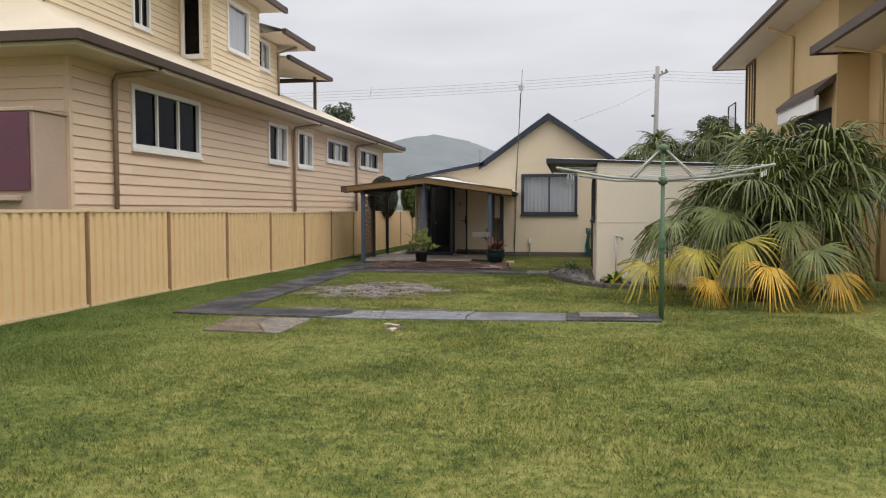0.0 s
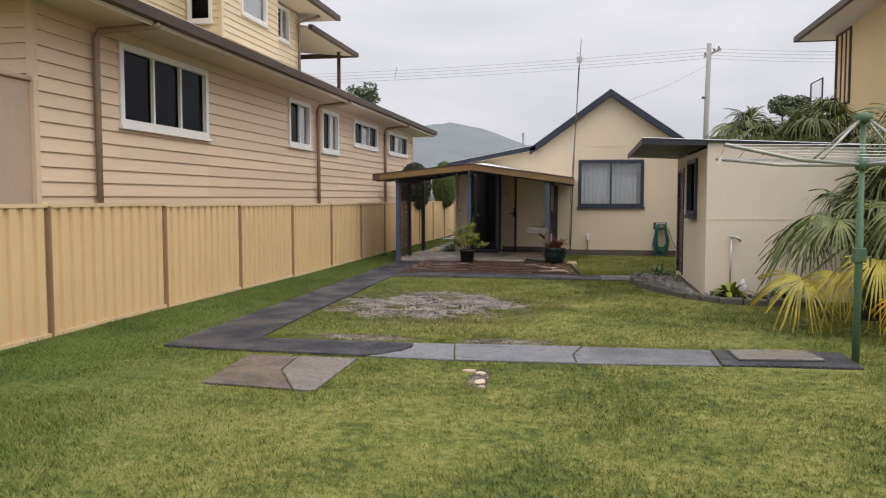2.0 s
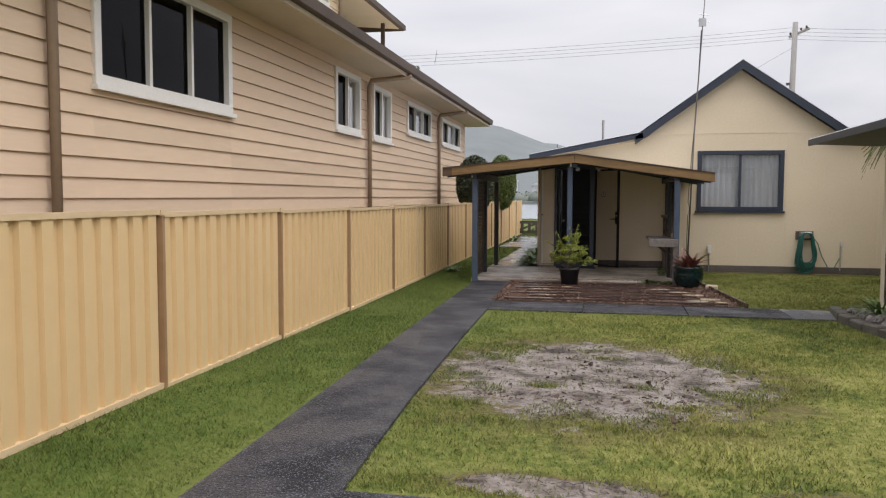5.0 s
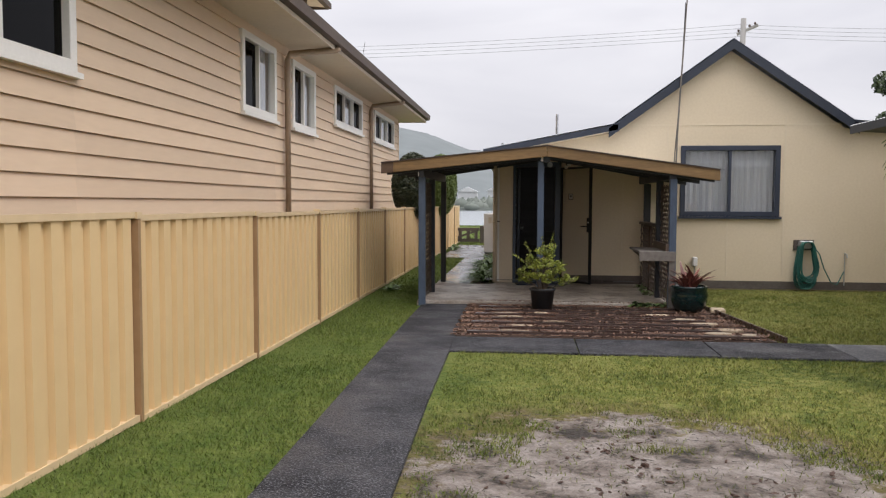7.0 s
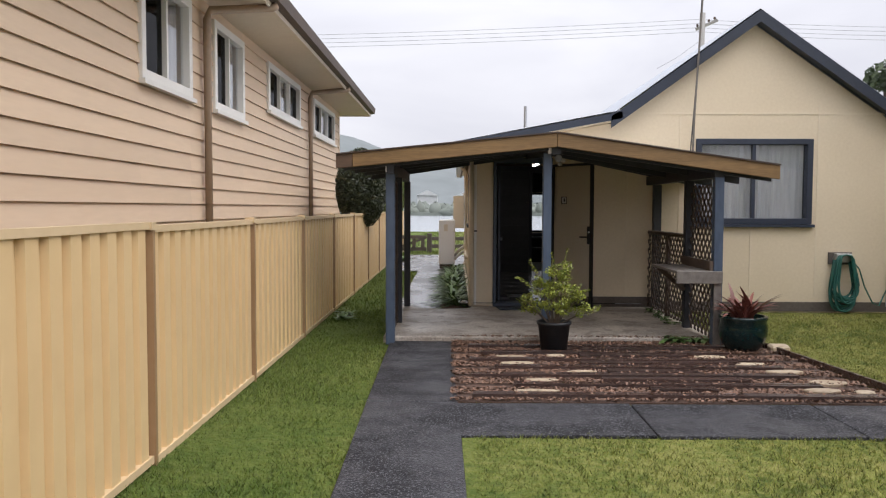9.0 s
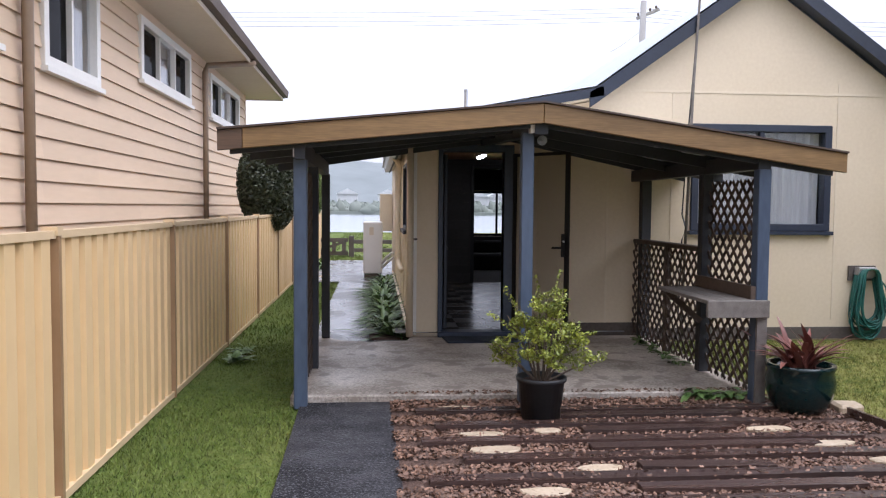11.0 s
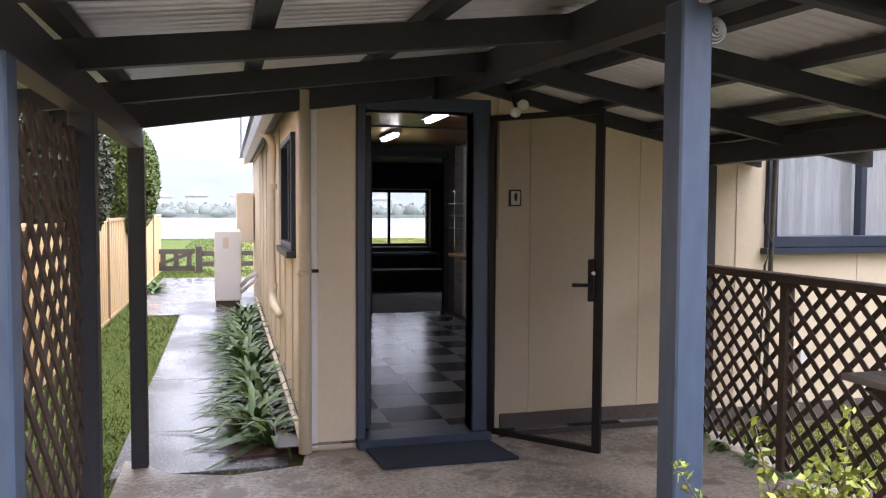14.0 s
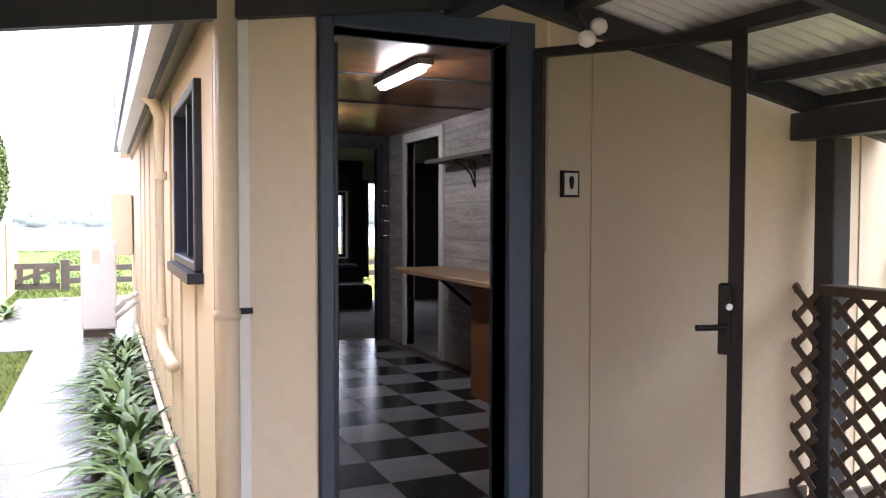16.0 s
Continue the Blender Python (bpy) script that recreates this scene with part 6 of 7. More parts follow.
def make_potted_shrub():
    t = thing("potted_shrub", (-3.78, 20.62, 0.06), "lime-green leafy shrub in a black plastic pot", "potted plant")
    x, y = -3.72, 20.60
    part("pot", Build().lathe(x, y, [(0.135, 0.02), (0.168, 0.31), (0.182, 0.315), (0.185, 0.345), (0.168, 0.345), (0.16, 0.29)], 28), MAT_POT_BLACK, t, "black plastic pot", smooth=True)
    part("soil", Build().lathe(x, y, [(0.148, 0.28), (0.148, 0.31)], 20), MAT_MULCH, t)
    rng = random.Random(11)
    st, lf = Build(), Build()

    def twig(p, q, r0):
        """A bent twig from p to q; gives its points."""
        m = p.lerp(q, 0.5) + Vector((rng.uniform(-.02, .02), rng.uniform(-.02, .02), rng.uniform(0.0, .04)))
        st.tube([tuple(p), tuple(m), tuple(q)], [r0, r0 * 0.7, r0 * 0.35], 5)
        return m

    for k in range(17):
        a = k * 2.4 + rng.uniform(-0.4, 0.4)
        level = k / 16.0
        top = 0.44 + 0.50 * level + rng.uniform(-0.03, 0.06)
        reach = (0.40 - 0.30 * level) * rng.uniform(0.65, 1.15)
        base = Vector((x + 0.03 * math.cos(a), y + 0.03 * math.sin(a), 0.30))
        tip = Vector((x + reach * math.cos(a), y + reach * math.sin(a), top))
        mid = twig(base, tip, 0.009)
        for j in range(6):
            f = rng.uniform(0.35, 1.0)
            p = mid.lerp(tip, (f - 0.35) / 0.65)
            q = p + Vector((rng.uniform(-.10, .10), rng.uniform(-.10, .10), rng.uniform(-.05, .10)))
            twig(p, q, 0.004)
            for i in range(3):
                leaf_cloud(lf, p.lerp(q, (i + 1) / 3), (0.045, 0.045, 0.028), 18, 0.0155, rng, shell=0.0)
    # long whips standing out of the crown
    for a, reach, top in ((0.4, 0.16, 1.10), (3.4, 0.42, 0.82), (2.6, 0.30, 0.98), (5.6, 0.40, 0.70), (4.6, 0.36, 0.56), (1.6, 0.20, 1.04)):
        base, tip = Vector((x, y, 0.5)), Vector((x + reach * math.cos(a), y + reach * math.sin(a), top))
        mid = twig(base, tip, 0.005)
        for i in range(9):
            leaf_cloud(lf, mid.lerp(tip, i / 8), (0.022, 0.022, 0.018), 7, 0.014, rng, shell=0.0)
    part("stems", st, MAT_BARK, t)
    part("leaves", lf, MAT_LEAF_SHRUB, t, "lime-green small leaves")
    b = thing("potted_bromeliad", (-1.62, 20.7, 0.05), "red-leaved bromeliad in a teal glazed pot", "potted plant")
    x, y = -1.70, 20.70
    part("pot", Build().lathe(x, y, [(0.15, 0.03), (0.21, 0.10), (0.245, 0.20), (0.25, 0.28), (0.235, 0.35), (0.25, 0.375), (0.25, 0.40), (0.22, 0.40), (0.215, 0.34)], 32), MAT_POT_TEAL, b, "teal glazed pot", smooth=True)
    part("soil", Build().lathe(x, y, [(0.21, 0.32), (0.21, 0.35)], 20), MAT_MULCH, b)
    q = Build()
    for k in range(60):
        strap_leaf(q, (x + rng.uniform(-.09, .09), y + rng.uniform(-.09, .09), 0.36), rng.uniform(0, math.tau), rng.uniform(0.25, 0.46), 0.022, rng.uniform(0.6, 1.45), rng.uniform(0.1, 0.5))
    part("leaves", q, MAT_LEAF_RED, b, "dark red strap leaves", smooth=True)
    s = thing("sandstone_block", (-1.35, 20.72, 0), "pale rough sandstone block by the pot", "stone")
    part("stone", Build().prism([(-1.43, 20.6), (-1.22, 20.62), (-1.2, 20.78), (-1.4, 20.8)], "z", 0, 0.09), MAT_STEP_STONE, s, bevel=0.02)
    for k, (px, py) in enumerate(((-2.2, 21.12), (-2.05, 21.08), (-1.9, 21.16), (-2.35, 21.17))):
        strap_clump("broadleaf_weed", px, py, 12, 0.16, 0.03, MAT_LEAF_DARK, "low broad-leaved weed at the patio edge", 60 + k, 0.05, "weeds at the patio edge", (0.3, 1.0))
    for k in range(6):
        strap_clump("broadleaf_weed", -1.98 + rng.uniform(-.04, .04), 22.3 + 0.27 * k, 9, 0.12, 0.02, MAT_LEAF_DARK, "low broad-leaved weed at the patio edge", 80 + k, 0.08, "weeds at the patio edge", (0.2, 1.0))
    strap_clump("fern", 0.35, 17.6, 40, 0.55, 0.014, MAT_LEAF_DARK, "dark fern in the shed bed", 91, 0.06)
    strap_clump("variegated_plant", 1.12, 14.82, 46, 0.42, 0.032, MAT_LEAF_SHRUB, "yellow-green leafy plant by the shed tap", 92, 0.06)
    strap_clump("variegated_plant", 1.85, 14.8, 34, 0.36, 0.032, MAT_LEAF_DARK, "green leafy plant by the shed wall", 93, 0.06)
    strap_clump("bare_shoot", 0.55, 16.2, 5, 0.5, 0.006, MAT_LEAF_DARK, "thin bare shoots in the shed bed", 94, 0.06, rise=(1.2, 1.5))


make_potted_shrub()


def fan_leaf(b, base, yaw, pitch, petiole, radius, rng, segs=40, spread=4.4, droop=0.5, hang=(0.3, 0.9), joined=False):
    """A fan palm leaf: a stalk with pleated segments spreading from its end, split and drooping at the tips."""
    d = Vector((math.cos(yaw) * math.cos(pitch), math.sin(yaw) * math.cos(pitch), math.sin(pitch)))
    side = Vector((-math.sin(yaw), math.cos(yaw), 0))
    up = side.cross(d).normalized() * -1 if side.cross(d).z < 0 else side.cross(d).normalized()
    hub = Vector(base) + d * petiole + Vector((0, 0, -0.12 * petiole * petiole))
    # the blade hangs from the stalk's end
    bend = pitch - rng.uniform(*hang)
    d = Vector((math.cos(yaw) * math.cos(bend), math.sin(yaw) * math.cos(bend), math.sin(bend)))
    up = Vector((-math.cos(yaw) * math.sin(bend), -math.sin(yaw) * math.sin(bend), math.cos(bend)))
    roll = rng.uniform(-0.5, 0.5)
    s2 = side * math.cos(roll) + up * math.sin(roll)
    first = None
    for i in range(segs):
        if rng.random() < 0.08:
            continue
        a = -spread / 2 + spread * (i + 0.5) / segs
        wid = spread / segs * 0.5
        L = radius * (0.72 + 0.28 * math.cos(a * 0.75)) * rng.uniform(0.88, 1.08)
        drop = droop * rng.uniform(0.5, 1.9)
        vs = []
        for t in (0.02, 0.35, 0.6, 0.8, 1.0):
            w = math.tan(wid) * min(t, 0.5) * L * 0.85 * (1 if t < 0.5 else max(0.1, (1.0 - t) / 0.5)) + 0.0012
            dirv = d * math.cos(a) + s2 * math.sin(a)
            prp = d * -math.sin(a) + s2 * math.cos(a)
            c = hub + dirv * (L * t) + up * (0.06 * L * math.sin(min(t, .6) * 3)) - Vector((0, 0, 1)) * drop * L * max(0, t - 0.35) ** 1.7
            c.z = max(c.z, 0.03)
            f = 0.010 if i % 2 else -0.010
            vs += [c - prp * w + up * f * t, c + prp * w - up * f * t]
        base_i = len(b.v)
        b.add(vs, [(2 * k, 2 * k + 1, 2 * k + 3, 2 * k + 2) for k in range(4)])
        if joined:
            # the segments grow from one point at the end of the stalk
            if first is None:
                first = len(b.v)
                b.v.append(tuple(hub))
            b.f.append((first, base_i, base_i + 1))
    return hub


def make_palm(x, y, crown_z, n_green, n_yellow, n_orange, radius, seed, label, low_yaw=None, tall=1.0):
    rng = random.Random(seed)
    t = thing("fan_palm", (x, y, 0), label, "palm")
    part("trunk", Build().tube([(x, y, -0.1), (x + 0.02, y, crown_z * 0.5), (x, y, crown_z)], [0.20, 0.17, 0.12], 12), MAT_BARK, t, smooth=True)
    for nm, count, mt, lo, hi, lab in (("green_fronds", n_green, MAT_PALM, -0.05, 1.5, "green fan fronds"), ("yellow_fronds", n_yellow, MAT_PALM_YELLOW, -0.45, -0.05, "yellowing lower fan fronds"), ("orange_fronds", n_orange, MAT_PALM_ORANGE, -0.8, -0.5, "orange dying fan fronds")):
        if not count:
            continue
        b, st = Build(), Build()
        for k in range(count):
            yaw = (k + rng.uniform(0, 0.8)) * 2.39996
            if mt is not MAT_PALM and low_yaw is not None:
                yaw = rng.uniform(*low_yaw) if count > 3 else low_yaw[0] + (low_yaw[1] - low_yaw[0]) * (k + 0.5) / count
            pt = lo + (hi - lo) * (k + rng.uniform(0, 1)) / count
            pet = rng.uniform(0.65, 1.1) * radius * (1.05 if mt is MAT_PALM else 0.85)
            base = (x, y, crown_z - (0.0 if mt is MAT_PALM else 0.25))
            hub = fan_leaf(b, base, yaw, pt, pet, radius * rng.uniform(0.75, 1.0), rng, droop=1.15 if mt is MAT_PALM else 0.5, hang=(0.1, 0.9) if mt is MAT_PALM else (0.5, 0.95))
            st.tube([base, tuple(Vector(base).lerp(hub, 0.5) + Vector((0, 0, 0.05))), tuple(hub)], [0.02, 0.014, 0.01], 6)
        part(nm, b, mt, t, lab)
        part("stalks", st, MAT_PALM if mt is MAT_PALM else MAT_PALM_YELLOW, t)


make_palm(3.35, 12.9, 1.35, 34, 0, 0, 0.80, 5, "bushy fan palm with a dense green crown")
make_palm(2.6, 13.4, 1.05, 18, 0, 0, 0.70, 9, "smaller fan palm crowded beside a larger one")
make_palm(4.45, 13.2, 1.75, 34, 0, 0, 0.88, 15, "bushy fan palm behind the clothes line")
make_palm(3.9, 14.6, 1.9, 24, 0, 0, 0.85, 19, "green fan palm at the back of the clump")


def make_old_fronds():
    """The lowest fronds of the clump, hanging to the lawn, some of them yellow or orange."""
    rng = random.Random(77)
    t = thing("drooping_fronds", (3.2, 12.4, 0), "old fan fronds drooping to the lawn, yellow and orange", "palm")
    mats = {"Y": MAT_PALM_YELLOW, "O": MAT_PALM_ORANGE, "OY": MAT_PALM_ORANGE, "G": MAT_PALM}
    for x, y, z, kind, radius, yaw in HUBS:
        b = Build()
        p = 0.75
        d = Vector((math.cos(yaw) * math.cos(-0.15), math.sin(yaw) * math.cos(-0.15), math.sin(-0.15)))
        base = Vector((x, y, z)) - d * p + Vector((0, 0, 0.12 * p * p))
        hub = fan_leaf(b, base, yaw, -0.15, p, radius, rng, segs=34, spread=3.3, droop=0.8, hang=(0.45, 0.75), joined=True)
        fr = part("frond", b, mats[kind], t)
        part("stalk", Build().tube([tuple(base + Vector((0, 0, 0.15))), tuple(hub)], [0.018, 0.011], 6), MAT_PALM, fr)


HUBS = [(2.21, 12.0, 0.86, 'Y', 0.62, -1.75), (2.85, 11.9, 1.0, 'Y', 0.78, -1.6), (2.36, 11.75, 0.43, 'O', 0.42, -1.7), (3.15, 11.6, 0.64, 'OY', 0.66, -1.5), (3.85, 11.9, 0.88, 'G', 0.75, -1.35), (1.52, 12.3, 0.61, 'Y', 0.6, -2.4), (1.86, 12.2, 0.69, 'Y', 0.5, -2.1), (4.08, 11.7, 0.53, 'O', 0.55, -1.4), (2.61, 12.3, 1.42, 'G', 0.7, -1.8), (3.61, 12.3, 1.27, 'G', 0.75, -1.4), (1.96, 12.6, 1.29, 'G', 0.62, -2.2)]
make_old_fronds()
make_palm(4.0, 20.8, 2.75, 26, 0, 0, 0.72, 21, "fan palm crown rising behind the shed roof")
make_palm(2.6, 21.5, 2.65, 24, 0, 0, 0.68, 23, "fan palm crown rising behind the shed roof")


def make_hedge():
    rng = random.Random(31)
    for x, y, z, r, h, n, nm, lab in ((-6.52, 33.0, 2.06, (0.50, 0.66, 0.94), 1.1, 7500, "clipped_tree", "clipped dense green column tree by the fence"), (-6.66, 28.3, 1.92, (0.50, 1.2, 0.82), 1.1, 9000, "hedge_shrub", "dark clipped hedge shrub behind the carport")):
        t = thing(nm, (x, y, 0), lab, "tree")
        part("trunk", Build().tube([(-6.85, y, -0.05), (-6.8, y, z * 0.6), (x, y, z)], [0.07, 0.06, 0.04], 8), MAT_BARK, t)
        b = Build()
        leaf_cloud(b, (x, y, z), r, n * 2, 0.032, rng, shell=0.72)
        leaf_cloud(b, (x, y, z), tuple(q * 0.75 for q in r), n // 4, 0.09, rng, shell=0.3)
        part("crown", b, MAT_LEAF_CLIPPED if nm == "clipped_tree" else MAT_LEAF_DUSK, t)
    for k, (x, y) in enumerate(((-6.25, 34.4), (-6.3, 35.3), (-6.28, 22.9), (-6.3, 23.4))):
        strap_clump("low_shrub", x, y, 26, 0.35 if k < 2 else 0.18, 0.03, MAT_LEAF_DARK, "low dark green shrub at the fence foot", 100 + k, 0.0, "shrubs at the fence foot")
    # trees beyond the houses
    for x, y, z, r, n, nm in ((5.8, 32, 4.2, 1.0, 4500, "garden_tree"), (-10.9, 36.5, 5.9, 0.9, 1500, "street_tree")):
        t = thing(nm, (x, y, 0), "grey-green tree beyond the houses", "tree", "trees beyond the houses")
        tr = Build().tube([(x, y, -0.1), (x + 0.1, y, z * 0.6), (x, y, z)], [0.22, 0.15, 0.06], 8)
        b = Build()
        for k in range(9):
            a = rng.uniform(0, math.tau)
            c = (x + r * 0.55 * math.cos(a), y + r * 0.55 * math.sin(a), z + rng.uniform(-0.6, 0.6) * r)
            tr.tube([(x, y, z * 0.6), c], [0.07, 0.02], 6)
            leaf_cloud(b, c, (r * 0.45, r * 0.45, r * 0.36), n // 9, 0.09, rng, shell=0.2)
        part("trunk", tr, MAT_BARK, t)
        part("crown", b, MAT_LEAF_TREE, t)


make_hedge()


# ---- clothes line ----
def make_hoist():
    t = thing("clothes_line", (1.52, 10.47, 0), "old rotary clothes line with a green pole and sagging arms", "clothes line")
    x, y = 1.52, 10.47
    part("pole", Build().tube([(x, y, -0.1), (x, y, 1.35), (x, y, 1.36), (x, y, 2.26)], [0.034, 0.034, 0.026, 0.026], 14), MAT_HOIST, t, smooth=True)
    part("crank_box", Build().box(x - 0.05, x + 0.05, y - 0.05, y + 0.05, 0.95, 1.08).tube([(x + .05, y, 1.0), (x + 0.1, y, 1.0), (x + 0.1, y, 0.9)], 0.012, 8), MAT_HOIST, t, bevel=0.01)
    part("hub", Build().lathe(x, y, [(0.05, 2.24), (0.075, 2.26), (0.075, 2.31), (0.03, 2.33)], 14), MAT_HOIST, t, smooth=True)
    part("collar", Build().lathe(x, y, [(0.045, 1.80), (0.06, 1.82), (0.06, 1.88), (0.045, 1.90)], 14), MAT_HOIST, t, smooth=True)
    ends = []
    for k in range(4):
        a = math.radians(38 + 90 * k)
        e = (x + 1.75 * math.cos(a), y + 1.75 * math.sin(a), 1.98)
        ends.append(e)
        part("arm", Build().tube([(x, y, 1.85), ((x + e[0]) / 2, (y + e[1]) / 2, 1.88), e], 0.017, 8), MAT_HOIST_ARM, t, "worn galvanised arm", smooth=True)
        m = Vector((x, y, 1.85)).lerp(Vector(e), 0.32)
        part("strut", Build().tube([(x + 0.04 * math.cos(a), y + 0.04 * math.sin(a), 2.27), tuple(m)], 0.013, 8), MAT_HOIST_ARM, t, smooth=True)
    for f in (1.0, 0.86, 0.72, 0.58, 0.44):
        for k in range(4):
            p, q = Vector((x, y, 1.86)).lerp(Vector(ends[k]), f), Vector((x, y, 1.86)).lerp(Vector(ends[(k + 1) % 4]), f)
            mid = (p + q) / 2 - Vector((0, 0, 0.025))
            part("line", Build().tube([tuple(p), tuple(mid), tuple(q)], 0.003, 5), MAT_METAL, t)
    rng = random.Random(3)
    for k in range(8):
        i = rng.randrange(4)
        p = Vector(ends[i]).lerp(Vector(ends[(i + 1) % 4]), rng.uniform(0.2, 0.8)) - Vector((0, 0, 0.05))
        part("peg", Build().box(p.x - 0.006, p.x + 0.006, p.y - 0.005, p.y + 0.005, p.z - 0.04, p.z + 0.03), MAT_WHITE, t)


make_hoist()


# ---- fittings on the cottage wall ----
def make_fittings():
    rng = random.Random(6)
    r = thing("garden_hose", (0.82, 23.9, 0), "green garden hose hung in loops on a wall bracket", "hose")
    hx = 0.93
    part("back_plate", Build().box(hx - 0.19, hx + 0.15, 23.965, 23.995, 0.72, 0.90), MAT_PLINTH, r, "dark timber back plate", bevel=0.004)
    part("bracket", Build().prism([(hx - 0.12, 0.885), (hx + 0.10, 0.885), (hx + 0.12, 0.80), (hx + 0.05, 0.755), (hx - 0.08, 0.755), (hx - 0.14, 0.80)], "y", 23.86, 23.964), MAT_METAL, r, "pale metal hose bracket", bevel=0.008)
    hose = Build()
    for k in range(26):
        w, d = rng.uniform(0.15, 0.27), rng.uniform(0.55, 0.76)
        yy, lean = 23.95 - 0.006 * k, rng.uniform(-0.05, 0.05)
        pts = []
        for i in range(17):
            a = math.pi * i / 16
            pts.append((hx + lean * math.sin(a) - w * math.cos(a) * (0.5 + 0.75 * math.sin(a)), yy - 0.02 * math.sin(a), max(0.03, 0.80 - d * math.sin(a) ** 0.7)))
        part("hose_loop", Build().tube([(hx, yy, 0.87), (hx - w * 0.35, yy, 0.855)] + pts + [(hx + w * 0.35, yy, 0.855), (hx, yy, 0.87)], 0.010, 6), MAT_HOSE, r, smooth=True)
    hose.tube([(1.02, 23.88, 0.82), (1.14, 23.86, 0.66), (1.22, 23.85, 0.4), (1.34, 23.85, 0.17), (1.45, 23.88, 0.12), (1.58, 23.93, 0.35)], 0.010, 6)
    part("hose", hose, MAT_HOSE, r, smooth=True)
    tp = thing("wall_tap", (1.6, 23.95, 0), "wall tap on a thin pipe", "tap")
    part("pipe", Build().tube([(1.6, 23.96, 0.1), (1.6, 23.96, 0.68)], 0.012, 8), MAT_METAL, tp)
    part("spout", Build().tube([(1.6, 23.95, 0.66), (1.6, 23.88, 0.66), (1.6, 23.86, 0.6)], 0.014, 8), MAT_METAL, tp)
    g = thing("gas_fitting", (-0.98, 23.9, 0), "small white meter fitting on a short pipe", "meter")
    part("box", Build().box(-1.0, -0.92, 23.88, 23.99, 0.42, 0.58), MAT_AC, g, bevel=0.01)
    part("pipe", Build().tube([(-0.96, 23.94, 0.02), (-0.96, 23.94, 0.42)], 0.014, 8), MAT_METAL, g)
    m = thing("antenna_mast", (-1.35, 23.75, 0), "thin rusty television mast strapped to the gable", "antenna")
    part("mast", Build().tube([(-1.42, 23.72, 0.1), (-1.34, 23.73, 2.9), (-1.25, 23.74, 4.6), (-1.19, 23.74, 5.7)], [0.017, 0.016, 0.013, 0.009], 8), MAT_BENCH, m, smooth=True)
    part("head", Build().box(-1.30, -1.16, 23.70, 23.76, 5.08, 5.24).tube([(-1.33, 23.72, 5.2), (-1.1, 23.72, 5.16)], 0.01, 6).tube([(-1.3, 23.72, 5.33), (-1.12, 23.72, 5.30)], 0.008, 6), MAT_METAL, m)
    part("cable", Build().tube([(-1.44, 23.76, 0.3), (-1.43, 23.73, 1.2), (-1.40, 23.70, 1.35), (-1.43, 23.74, 1.5), (-1.38, 23.75, 2.4), (-1.30, 23.75, 3.6), (-1.25, 23.73, 5.0)], 0.008, 6), MAT_BEAM, m)
    for x, y, z in ((-3.2, 30.0, 3.8), (-4.7, 33.6, 3.35)):
        v = thing("roof_vent_pipe", (x, y, 2.6), "thin vent pipe on the cottage roof", "vent pipe")
        part("pipe", Build().tube([(x, y, 2.5), (x, y, z)], 0.035, 8), MAT_METAL, v)
    a = thing("air_conditioner", (-4.85, 32.3, 0.1), "white outdoor air conditioner unit on the path", "air conditioner")
    part("body", Build().box(-5.16, -4.75, 31.9, 32.75, 0.12, 1.23), MAT_AC, a, bevel=0.02)
    part("label_plate", Build().box(-5.03, -4.94, 31.893, 31.899, 0.95, 1.12), MAT_SOFFIT, a)
    part("foot", Build().box(-5.14, -4.77, 31.95, 32.05, 0.02, 0.12), MAT_GUTTER, a)
    part("foot", Build().box(-5.14, -4.77, 32.6, 32.7, 0.02, 0.12), MAT_GUTTER, a)
    part("pipe", Build().tube([(-4.76, 31.95, 0.35), (-4.66, 31.6, 0.5), (-4.54, 31.4, 0.6)], 0.035, 8).tube([(-4.76, 31.95, 0.25), (-4.66, 31.6, 0.38), (-4.54, 31.4, 0.5)], 0.03, 8), MAT_AC, a, "lagged white pipe", smooth=True)
    sc = thing("meter_cabinet", (-4.65, 33.3, 1.1), "cream metal meter cabinet on the side wall", "meter cabinet")
    part("cabinet", Build().box(-4.80, -4.52, 33.0, 33.7, 1.0, 1.85), MAT_CREAM_TRIM, sc, bevel=0.01)


make_fittings()


